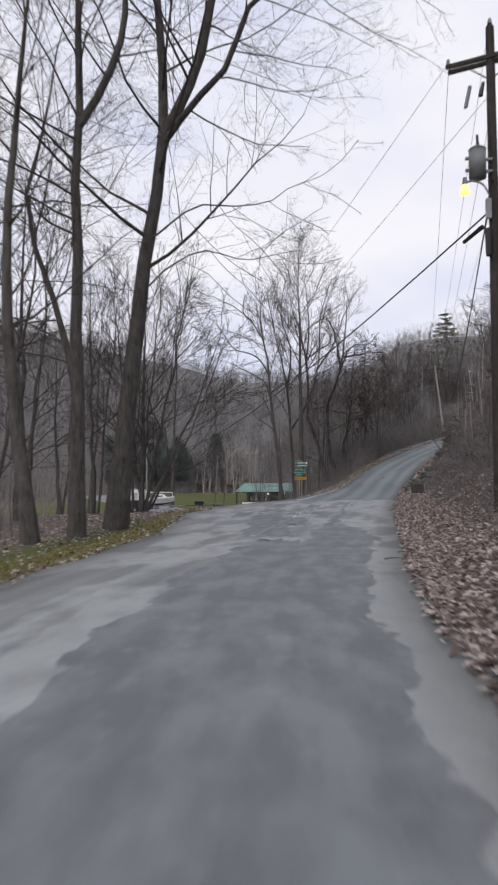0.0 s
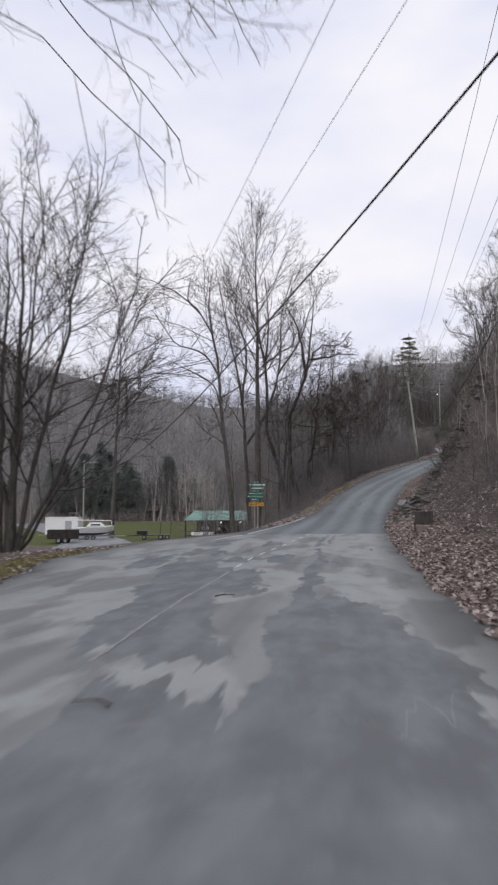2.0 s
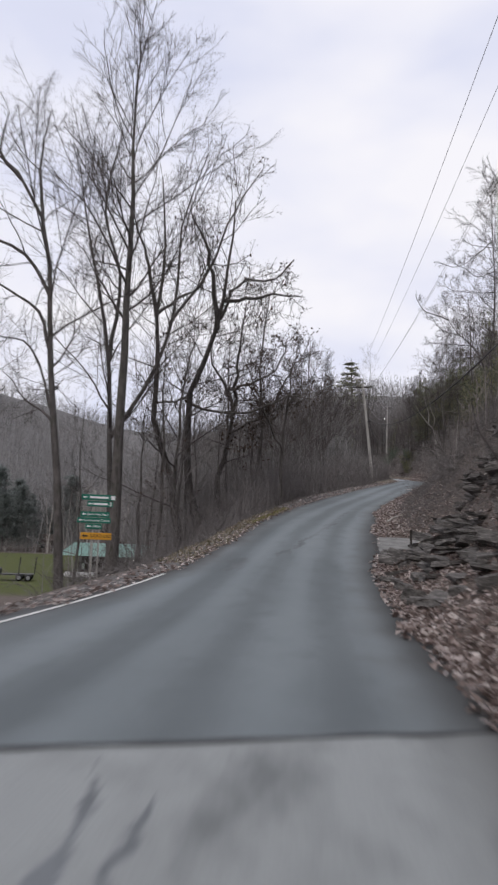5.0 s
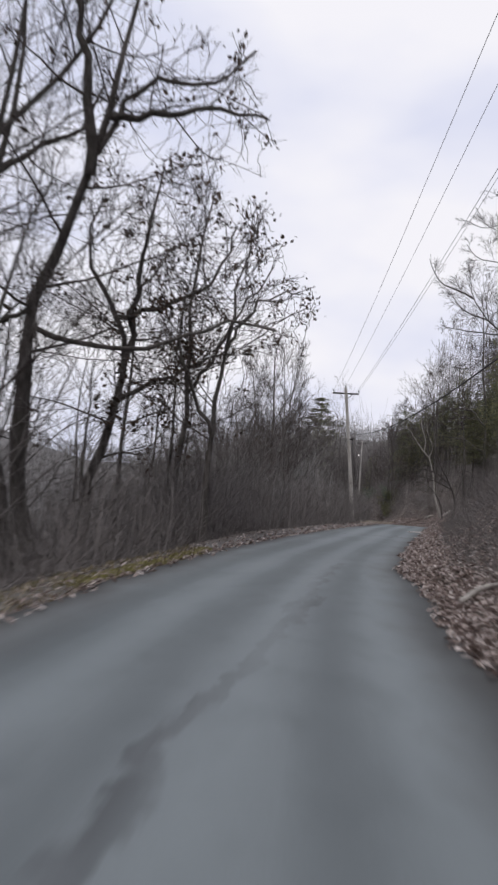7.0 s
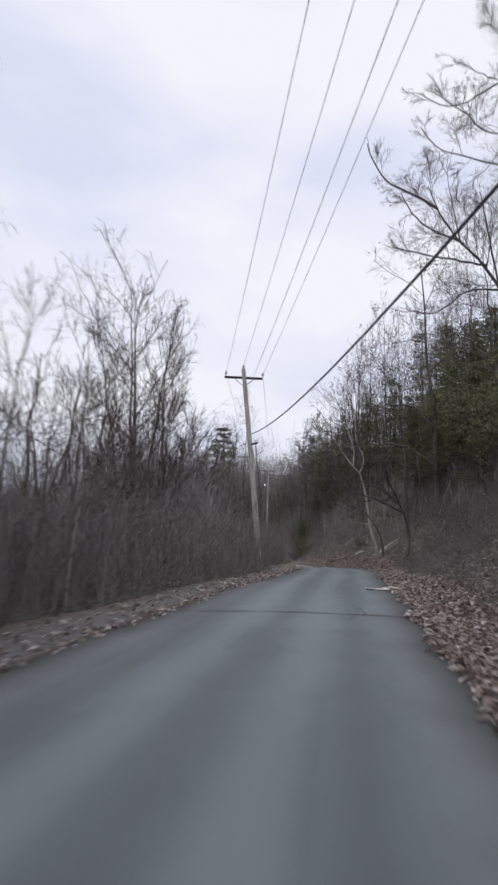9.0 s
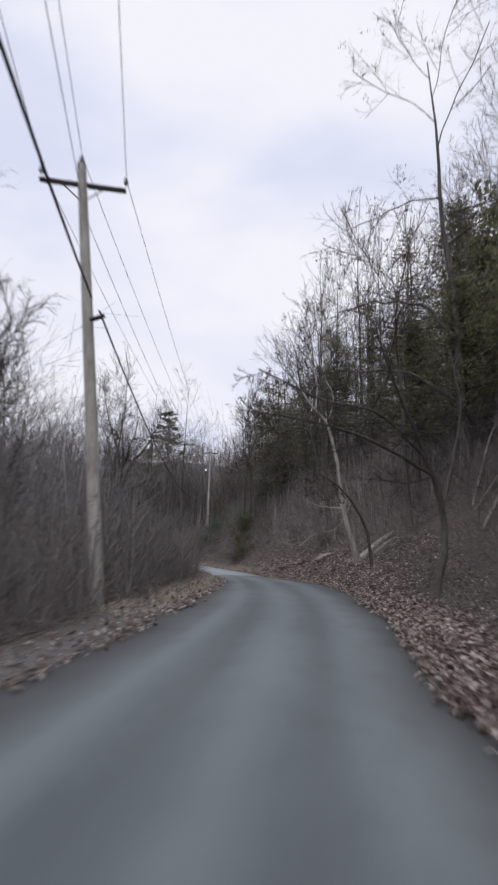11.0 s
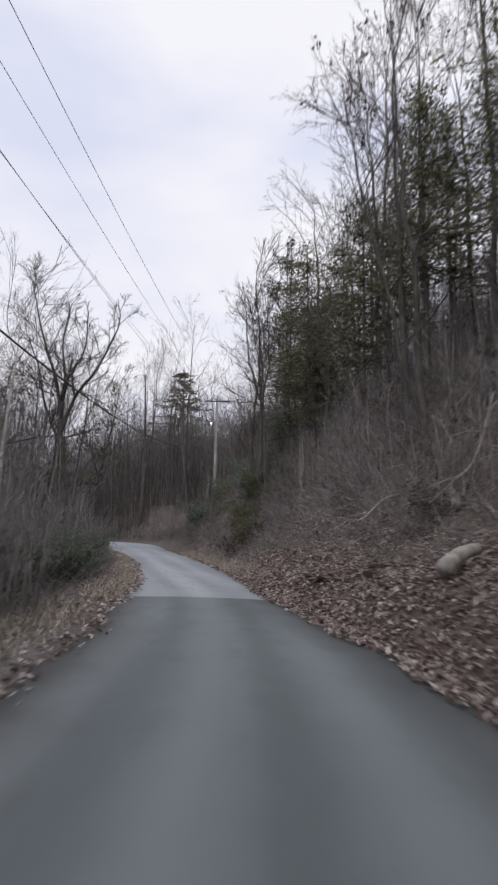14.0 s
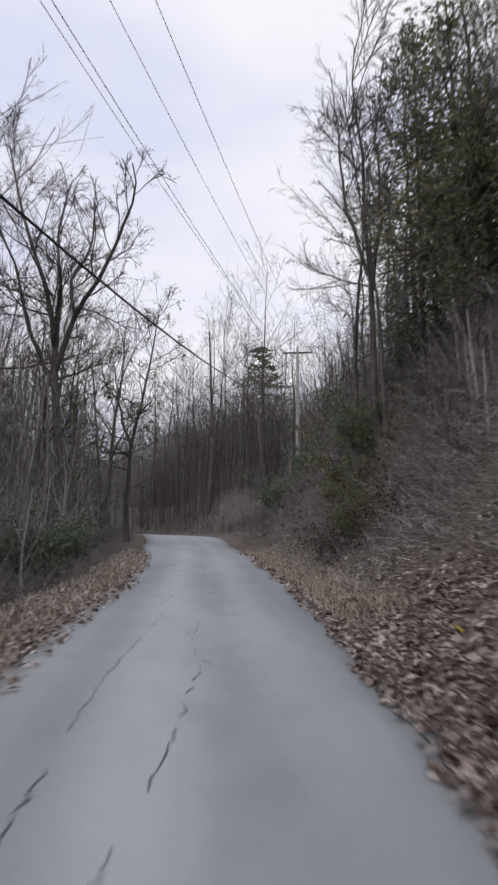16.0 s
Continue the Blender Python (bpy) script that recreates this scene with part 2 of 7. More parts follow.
M_GRASS = leafy("grass blades", [(0.0, (0.09, 0.085, 0.04)), (0.6, (0.24, 0.20, 0.13)), (1.0, (0.48, 0.42, 0.33))])


M_STRAW = leafy("dry pale grass", [(0.0, (0.26, 0.225, 0.18)), (0.6, (0.48, 0.425, 0.35)), (1.0, (0.70, 0.635, 0.55))])
M_MOSS = leafy("moss and fresh grass", [(0.0, (0.13, 0.122, 0.05)), (0.6, (0.29, 0.27, 0.10)), (1.0, (0.42, 0.385, 0.19))])


def plain(name, c, rough=0.6, metal=0.0, var=0.15, scale=3.0):
    m = Mat(name, rough, metal, 0.4)
    f = m.noise(scale, 5, 0.65)
    lo = tuple(v * (1 - 2 * var) for v in c)
    k = m.ramp(f, [(0.3, lo), (0.7, c)])
    return m.color(k).bump(m.noise(scale * 12, 3), 0.15, 0.005).m


M_POLE = bark("weathered pole wood", (0.22, 0.205, 0.19), (0.44, 0.42, 0.395))
M_POLE_DARK = bark("dark pole wood", (0.03, 0.026, 0.024), (0.075, 0.066, 0.06))
M_STEEL = plain("galvanised steel", (0.34, 0.35, 0.36), 0.5, 0.6)
M_CAN = plain("grey painted steel", (0.20, 0.21, 0.22), 0.5)
M_WIRE = plain("black cable", (0.02, 0.02, 0.022), 0.6)
M_LINE = plain("aluminium line", (0.6, 0.6, 0.62), 0.5, 0.0)
M_CONCRETE = plain("stained concrete", (0.27, 0.265, 0.255), 0.9, 0, 0.3, 2.0)
M_DARKRUST = plain("rusted dark steel", (0.055, 0.045, 0.040), 0.8, 0.2, 0.3)
M_WHITE = plain("white paint", (0.80, 0.80, 0.80), 0.45, 0, 0.05)
M_HULL_LOW = plain("dark green gelcoat", (0.03, 0.06, 0.055), 0.4)
M_BLACK = plain("black paint", (0.022, 0.022, 0.024), 0.5)
M_GREENROOF = plain("pale green metal roofing", (0.34, 0.55, 0.49), 0.45, 0.1, 0.08)
M_DARKWOOD = plain("dark stained boards", (0.045, 0.028, 0.024), 0.8, 0, 0.25)
M_SIGN_GREEN = plain("green sign sheeting", (0.012, 0.16, 0.11), 0.45, 0, 0.08)
M_SIGN_AMBER = plain("amber sign sheeting", (0.62, 0.31, 0.03), 0.45, 0, 0.08)
M_PAINTLINE = plain("worn road paint", (0.74, 0.74, 0.72), 0.8, 0, 0.2, 6.0)
M_FADED = plain("faded road paint", (0.34, 0.345, 0.34), 0.85, 0, 0.25, 9.0)
M_TAR = plain("tar seam", (0.03, 0.031, 0.033), 0.6)
M_CRACK = plain("dirt-filled crack", (0.14, 0.143, 0.147), 0.9)
M_SHINGLE = plain("brown roof shingles", (0.12, 0.095, 0.08), 0.9, 0, 0.25)
M_LEDGE = plain("brown layered siltstone", (0.21, 0.16, 0.135), 0.95, 0, 0.35, 5.0)
M_YELLOW = plain("yellow leaf", (0.65, 0.48, 0.04), 0.6)
M_STAINED = plain("brown stained concrete", (0.30, 0.25, 0.215), 0.95, 0, 0.3, 4.0)
M_STAINED_DARK = bark("streaked stained concrete", (0.035, 0.032, 0.031), (0.095, 0.085, 0.080))
M_PAPER = plain("torn cardboard", (0.72, 0.64, 0.58), 0.9, 0, 0.15)


def rock_material():
    m = Mat("layered shale", 0.9, 0, 0.2)
    f = m.noise(6, 5, 0.7, (1, 1, 4))
    c = m.ramp(f, [(0.34, (0.045, 0.042, 0.040)), (0.55, (0.135, 0.125, 0.118)), (0.75, (0.36, 0.34, 0.32))])
    return m.color(c).bump(f, 0.8, 0.04).m


M_ROCK = rock_material()


def glowing(name, c, power):
    m = Mat(name, 0.4)
    m.color(c)
    m.b.inputs["Emission Color"].default_value = (*c, 1)
    m.b.inputs["Emission Strength"].default_value = power
    return m.m


M_LAMP = glowing("lit lamp glass", (1.0, 0.66, 0.20), 1.6)
M_LAMP_WHITE = glowing("lit white lamp", (1.0, 0.97, 0.9), 2.0)


def water_material():
    m = Mat("creek water", 0.12, 0, 0.5)
    return m.color(m.ramp(m.noise(0.8), [(0.4, (0.05, 0.055, 0.05)), (0.7, (0.10, 0.105, 0.10))])).bump(m.noise(5, 3), 0.25, 0.05).m


M_WATER = water_material()

# ---------------------------------------------------------------- mesh helpers


def mesh_of(name, verts, faces, material=None, smooth=False):
    """A mesh from arrays of vertices and of equal-sided faces."""
    verts, faces = np.asarray(verts, np.float32), np.asarray(faces, np.int32)
    me = bpy.data.meshes.new(name)
    n, k = faces.shape
    me.vertices.add(len(verts))
    me.vertices.foreach_set("co", verts.ravel())
    me.loops.add(n * k)
    me.loops.foreach_set("vertex_index", faces.ravel())
    me.polygons.add(n)
    me.polygons.foreach_set("loop_start", np.arange(0, n * k, k, dtype=np.int32))
    me.polygons.foreach_set("loop_total", np.full(n, k, np.int32))
    me.polygons.foreach_set("use_smooth", np.full(n, smooth))
    me.update(calc_edges=True)
    if material:
        me.materials.append(material)
    return me


def part(name, bm, material, parent=None, label="", smooth=False):
    """Link a bmesh or a mesh as one object, under a thing if there is one."""
    if isinstance(bm, bpy.types.Mesh):
        me = bm
    else:
        me = bpy.data.meshes.new(name)
        bmesh.ops.recalc_face_normals(bm, faces=bm.faces)
        bm.to_mesh(me)
        bm.free()
        for p in me.polygons:
            p.use_smooth = smooth
    if material and not me.materials:
        me.materials.append(material)
    ob = new(name, me)
    if parent:
        ob.parent = parent
    if label:
        ob["label"] = label
    return ob


def base(name, m, label, category, group="", kind=""):
    """An Empty at a thing's base."""
    e = new(name)
    e.empty_display_size = 0.2
    e.matrix_world = m
    return tagged(e, label, category, group, kind)


def box(bm, c, s, m=None, bevel=0.0):
    r = bmesh.ops.create_cube(bm, size=1)["verts"]
    mm = Matrix.Translation(c) @ Matrix.Diagonal((*s, 1))
    if m is not None:
        mm = m @ mm
    bmesh.ops.transform(bm, matrix=mm, verts=r)
    if bevel:
        es = list({e for v in r for e in v.link_edges})
        bmesh.ops.bevel(bm, geom=es, offset=bevel, segments=2, affect="EDGES")
    return bm


def cone(bm, a, b, r1, r2, n=10, caps=True):
    """A tapered cylinder from a to b."""
    a, b = Vector(a), Vector(b)
    d = b - a
    r = bmesh.ops.create_cone(bm, cap_ends=caps, segments=n, radius1=r1, radius2=r2, depth=d.length)["verts"]
    bmesh.ops.transform(bm, matrix=Matrix.Translation((a + b) / 2) @ d.to_track_quat("Z", "Y").to_matrix().to_4x4(), verts=r)
    return bm


def bm_():
    return bmesh.new()


def tubes(P, R, n):
    """Tapered tubes along many polylines at once. P: (m, k, 3), R: (m, k)."""
    m, k, _ = P.shape
    T = np.empty_like(P)
    T[:, 1:-1] = P[:, 2:] - P[:, :-2]
    T[:, 0], T[:, -1] = P[:, 1] - P[:, 0], P[:, -1] - P[:, -2]
    T /= np.linalg.norm(T, axis=2, keepdims=True) + 1e-9
    ref = np.where(np.abs(T[:, :1, 2:3]) > 0.9, np.array([[[1.0, 0, 0]]]), np.array([[[0, 0, 1.0]]]))
    U = np.cross(T, np.broadcast_to(ref, T.shape))
    U /= np.linalg.norm(U, axis=2, keepdims=True) + 1e-9
    V = np.cross(T, U)
    a = np.arange(n) * 2 * np.pi / n
    ring = U[:, :, None] * np.cos(a)[None, None, :, None] + V[:, :, None] * np.sin(a)[None, None, :, None]
    verts = (P[:, :, None] + ring * R[:, :, None, None]).reshape(-1, 3)
    i = np.arange(m)[:, None, None] * k * n + np.arange(k - 1)[None, :, None] * n
    j = np.arange(n)[None, None, :]
    j2 = (j + 1) % n
    faces = np.stack([i + j, i + j2, i + n + j2, i + n + j], -1).reshape(-1, 4)
    return verts, faces


def joined(pieces):
    vs, fs, o = [], [], 0
    for v, f in pieces:
        vs.append(v)
        fs.append(f + o)
        o += len(v)
    return np.concatenate(vs), np.concatenate(fs)


def lattice(x, y, seed=0):
    """Smooth random heights over the plan, 0 to 1."""
    xi, yi = np.floor(x), np.floor(y)
    fx, fy = x - xi, y - yi
    fx, fy = fx * fx * (3 - 2 * fx), fy * fy * (3 - 2 * fy)

    def h(a, b):
        v = np.sin(a * 127.1 + b * 311.7 + seed * 74.7) * 43758.5453
        return v - np.floor(v)

    return (h(xi, yi) * (1 - fx) + h(xi + 1, yi) * fx) * (1 - fy) + (h(xi, yi + 1) * (1 - fx) + h(xi + 1, yi + 1) * fx) * fy


def smooth(x, a, b):
    t = np.clip((x - a) / (b - a), 0, 1)
    return t * t * (3 - 2 * t)


# ---------------------------------------------------------------- plan: the road's line and the land beside it
LINE = [
    (2.2, -40, 1.7), (2.2, -10, 1.05), (2.25, 8.3, 0.56), (3.0, 19, 0.3), (4.4, 28.4, 0.08), (5.8, 35.8, 0.0), (8.1, 47, 0.06),
    (10.8, 58.9, 0.33), (12.4, 65.2, 0.82), (15.1, 74.3, 1.8), (18.5, 82.9, 2.9), (22.7, 92, 4.06), (27.6, 102.3, 5.4),
    (33.6, 114.4, 6.85), (37.7, 124.8, 7.9), (40.4, 132.8, 8.6), (42.3, 140.2, 9.25), (43.9, 152.1, 10.4), (46.1, 170, 12.1),
    (47.4, 195, 14.5), (44, 215, 15.6), (35, 236, 15.9), (18, 258, 15.6),
]
EDGE_LEFT = [(0, 3.6), (50, 3.8), (58, 4.3), (68, 5.1), (74, 6.5), (79, 7.7), (87, 7.0), (95, 4.4), (103, 3.2), (110, 2.95), (120, 3.25),
             (135, 3.3), (145, 2.9), (158, 2.65), (168, 2.3), (177, 2.05), (187, 2.2), (194, 1.62), (200, 1.38), (206, 1.42), (219, 2.0), (300, 2.4)]
EDGE_RIGHT = [(0, 1.5), (55, 1.45), (62, 1.85), (68, 1.95), (77, 1.8), (83, 1.63), (90, 1.5), (104, 1.5), (112, 1.85), (118, 1.8), (123, 1.45),
              (131, 1.5), (145, 1.7), (151, 1.53), (162, 1.65), (168, 2.05), (174, 2.2), (180, 1.85), (185, 1.35), (188, 1.25), (192, 1.55), (196, 1.8), (206, 2.05), (224, 2.1), (238, 3.0), (300, 3.0)]


def spline(pts, per=14):
    p = np.array(pts, float)
    p = np.vstack([2 * p[0] - p[1], p, 2 * p[-1] - p[-2]])
    out = []
    for i in range(1, len(p) - 2):
        a, b, c, d = p[i - 1:i + 3]
        k = (np.linalg.norm(b - a) ** 0.5, np.linalg.norm(c - b) ** 0.5, np.linalg.norm(d - c) ** 0.5)
        m1 = (c - b) + k[1] * ((b - a) / k[0] - (c - a) / (k[0] + k[1]))
        m2 = (c - b) + k[1] * ((d - c) / k[2] - (d - b) / (k[1] + k[2]))
        for t in np.arange(per) / per:
            out.append((2 * t**3 - 3 * t**2 + 1) * b + (t**3 - 2 * t**2 + t) * m1 + (-2 * t**3 + 3 * t**2) * c + (t**3 - t**2) * m2)
    return np.array(out + [p[-2]])


_c = spline(LINE)
_s = np.r_[0, np.cumsum(np.hypot(np.diff(_c[:, 0]), np.diff(_c[:, 1])))]
S_END = _s[-1]
_g = np.arange(0, S_END, 1.0)
_x, _y, _z = (np.interp(_g, _s, _c[:, k]) for k in range(3))
_h = np.arctan2(np.gradient(_x), np.gradient(_y))
_h = np.convolve(np.pad(_h, 4, "edge"), np.ones(9) / 9, "valid")
MEAN = radians(14)
_el, _er = np.array(EDGE_LEFT, float).T, np.array(EDGE_RIGHT, float).T


def wobble(s, seed):
    return 0.22 * (lattice(s * 0.55, s * 0 + 3.3, seed) - 0.5) + 0.12 * (lattice(s * 1.9, s * 0 + 7.1, seed) - 0.5)


def left_edge(s):
    return np.interp(s, *_el) + wobble(s, 1)


def right_edge(s):
    return np.interp(s, *_er) + wobble(s, 2)


def on_line(s):
    """x, y, z and heading of the road's line, carried on straight past both ends."""
    s = np.asarray(s, float)
    sc = np.clip(s, 0, _g[-1])
    h = np.interp(sc, _g, _h)
    over = s - sc
    hd = np.where(over > 0, MEAN, h)
    return np.interp(sc, _g, _x) + over * np.sin(hd), np.interp(sc, _g, _y) + over * np.cos(hd), np.interp(sc, _g, _z), h


def spot(s, o):
    """The plan's x, y at s metres along the road and o metres to the right of its line."""
    s, o = np.broadcast_arrays(np.asarray(s, float), np.asarray(o, float))
    x, y, _, h = on_line(s)
    near = np.clip(o, -25, 25)
    far = o - near
    return x + np.cos(h) * near + np.cos(MEAN) * far, y - np.sin(h) * near - np.sin(MEAN) * far


def floor_left(x, y):
    """The valley floor, rising again beneath the upper road."""
    low = np.interp(y, [0, 38, 46, 52, 62, 85, 105, 400], [-1, -0.15, -0.3, -0.75, -1.5, -3.0, -4.0, -4.0])
    up = np.interp(y, [100, 120, 150, 185, 230, 260], [-4.4, -2.0, 5.0, 11.5, 15.0, 16.0])
    return low + (np.maximum(up, low) - low) * smooth(x, 6, 32)


def hills(x, y):
    """The ridges that close the valley."""
    dx, dy = x - 0, y - 60
    r = np.hypot(dx, dy)
    b = np.degrees(np.arctan2(dx, dy))
    top = np.interp(b, [-180, -90, -30, -19, -12, -6, 0, 6, 14, 30, 90, 180], [76, 86, 92, 86, 72, 58, 53, 58, 68, 78, 82, 75])
    a = np.interp(b, [-180, -25, -5, 5, 12, 180], [70, 120, 150, 155, 172, 172])
    e = np.interp(b, [-180, -25, -5, 5, 12, 180], [330, 380, 400, 380, 345, 345])
    t = np.clip((r - a) / (e - a), 0, 1)
    t = t ** 1.15
    return -4.5 + (top + 4.5) * t * (0.88 + 0.24 * lattice(x / 45, y / 45, 5)) - 14 * np.clip((r - e) / 120, 0, 1)


def land(s, o):
    """Height of the ground, how grassy and gravelly it is, and how much haze pales its colour."""
    s, o = np.broadcast_arrays(np.asarray(s, float), np.asarray(o, float))
    x, y = spot(s, o)
    _, _, cz, _ = on_line(s)
    r, l = o - right_edge(s), -o - left_edge(s)
    k = np.interp(s, [0, 60, 92, 98, 104, 106.4, 108.2, 112.5, 116, 128, 150, 163, 170, 185, 200, 230], [0.6, 0.62, 0.75, 1.1, 1.35, 1.35, 0.3, 0.3, 0.85, 0.7, 0.7, 0.85, 1.15, 1.1, 1.0, 0.8])
    k2 = np.interp(s, [0, 90, 98, 112, 125, 170, 194, 206, 240], [0.6, 0.75, 1.0, 1.0, 0.8, 0.8, 0.75, 0.2, 0.15])
    rr = np.clip(r, 0, None)
    rz = cz + 0.45 * k * np.clip(rr - 0.25, 0, 1.75) + k * np.clip(rr - 2, 0, 3) + 1.15 * k *  np.clip(rr - 3.5, 0, 1.5) * 0.6 + k2 * np.clip(rr - 5, 0, 18) + np.interp(s, [194, 206], [0.42, 0.2]) * np.clip(rr - 23, 0, 110)
    bump = 0.5 * (lattice(x / 2.3, y / 2.3, 1) - 0.5) + 0.22 * (lattice(x / 0.8, y / 0.8, 2) - 0.5) + 2.0 * (lattice(x / 9, y / 9, 3) - 0.5)
    rz = rz + bump * smooth(rr, 0.2, 4.0)
    rz = rz + 2.0 * np.interp(s, [189, 198, 213, 221], [0, 1, 1, 0]) * smooth(rr, 0.7, 4.2)
    rz = rz + 0.55 * np.interp(s, [164, 169, 182, 190], [0, 1, 1, 0]) * smooth(rr, 0.1, 1.1)
    mouth = smooth(s, 106.8, 107.6) * (1 - smooth(s, 112.6, 113.4)) * (1 - smooth(rr, 3.6, 4.8))
    rz = rz * (1 - mouth) + (cz - 0.04) * mouth
    ll = np.clip(l, 0, None)
    creek = cz + np.interp(ll, [0, 1.2, 3, 6, 9, 15, 20, 45, 90], [0, 0.06, 0.12, -0.7, -2.3, -2.5, -1.2, 0.5, 4])
    open_ = cz + (floor_left(x, y) - cz) * smooth(ll, -1, 6)
    bank = np.maximum(cz + np.interp(ll, [0, 0.8, 2, 5, 12, 25, 42, 60], [0, 0.14, -0.15, -1.0, -3.0, -8.0, -17.0, -24.0]) - np.interp(s, [90, 100, 122, 132], [1, 1.7, 1.6, 0]) * np.interp(ll, [0, 1.2, 3, 7, 10], [0, 0.1, 1.2, 2.0, 2.1]), floor_left(x, y))
    wc, wb = 1 - smooth(s, 66, 80), smooth(s, 92, 101)
    lz = creek * wc + (1 - wc) * (open_ * (1 - wb) + bank * wb)
    wf = smooth(ll, 7, 12) * (1 - smooth(x, 10, 18)) * smooth(y, 80, 92)
    lz = lz * (1 - wf) + np.minimum(lz, floor_left(x * 0 - 10, y)) * wf
    lz = lz + (1 - 0.9 * wf) * bump * (0.3 + 0.5 * wb) * smooth(ll, 0.2, 5) * np.interp(s, [0, 70, 80, 95, 105], [1, 1, 0.15, 0.15, 1])
    z = np.where(r > 0, rz, np.where(l > 0, lz, cz - 0.06))
    z = np.maximum(z, hills(x, y))
    grass = np.where(l > 0.05, smooth(ll, 0.0, 0.4) * (1 - smooth(ll, 1.6, 2.6)) * (1 - smooth(s, 74, 79)) + 0.12 * smooth(ll, 0.1, 0.5) * (1 - smooth(ll, 0.7, 1.4)) * smooth(s, 104, 106) * (1 - smooth(s, 121, 124)), 0)
    meadow = smooth(y, 100, 108) * (1 - smooth(y, 186, 194)) * (1 - smooth(x, 6, 12)) * smooth(x, -40, -28)
    grass = np.maximum(grass, np.where(l > 0, meadow, 0))
    gravel = np.where(l > 0, smooth(ll, 0.0, 1.0) * smooth(s, 82, 87) * (1 - smooth(s, 94, 99)) * (1 - smooth(ll, 8, 14)), 0)
    gravel = np.maximum(gravel, np.where(l > 0, 0.75 * smooth(ll, 0, 0.15) * (1 - smooth(ll, 0.4, 1.0)) * smooth(s, 94, 100) * (1 - smooth(s, 178, 186)), 0))
    # weight of the painted haze, growing from 90 to 190 m out
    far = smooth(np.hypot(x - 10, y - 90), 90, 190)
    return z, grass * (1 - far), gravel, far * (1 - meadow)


def seat(s, o):
    """A point of the ground, as a Vector."""
    x, y = spot(s, o)
    return Vector((float(x), float(y), float(land(s, o)[0])))


def along(x, y):
    """Where a point of the plan lies: metres along the road, metres to its right."""
    ss = np.arange(-30, S_END + 200, 0.5)
    px, py, _, h = on_line(ss)
    i = int(np.argmin((px - x) ** 2 + (py - y) ** 2))
    return float(ss[i]), float((x - px[i]) * math.cos(h[i]) - (y - py[i]) * math.sin(h[i]))


def at_ground(x, y):
    s, o = along(x, y)
    if abs(o) > 25:
        for _ in range(6):
            qx, qy = spot(s, o)
            s += (y - qy) * math.cos(MEAN) + (x - qx) * math.sin(MEAN)
            o += (x - qx) * math.cos(MEAN) - (y - qy) * math.sin(MEAN)
    return float(land(s, o)[0])


# ---------------------------------------------------------------- ground and road
def build_ground():
    ss = np.r_[-1500, -900, -500, -300, -180, np.arange(-120, 0, 12), np.arange(0, 40, 4), np.arange(40, 225, 0.7), np.arange(225, 300, 3), np.arange(300, 520, 8), 560, 640, 800, 1100, 1600]
    out = np.r_[0.0, 0.12, 0.3, 0.55, 0.9, 1.4, 2, 2.7, 3.5, 4.5, 5.7, 7, 8.5, 10.5, 13, 16, 20, 24, 29, 35, 42, 50, 60, 72, 86, 102, 120, 140, 165, 195, 230, 270, 320, 380, 460, 600, 900, 1500]
    le, ri = left_edge(ss), right_edge(ss)
    O = np.concatenate([-(le[:, None] + out[None, ::-1]), np.array([[-0.5]]) * np.ones((len(ss), 1)), ri[:, None] + out[None, :]], 1)
    Sg = np.broadcast_to(ss[:, None], O.shape)
    x, y = spot(Sg, O)
    z, gr, gv, far = land(Sg, O)
    z = np.where((O <= ri[:, None] + 1e-6) & (O >= -le[:, None] - 1e-6), on_line(Sg)[2] - 0.05, z)
    a, b = O.shape
    i = np.arange(a - 1)[:, None] * b + np.arange(b - 1)[None]
    faces = np.stack([i, i + 1, i + b + 1, i + b], -1).reshape(-1, 4)
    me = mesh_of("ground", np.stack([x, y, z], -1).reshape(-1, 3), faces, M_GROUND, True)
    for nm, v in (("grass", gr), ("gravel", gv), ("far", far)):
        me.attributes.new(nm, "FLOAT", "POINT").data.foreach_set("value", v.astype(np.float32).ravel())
    return tagged(new("ground", me), "wooded hillside floor of brown leaf litter and soil", "ground", kind="structure")


build_ground()


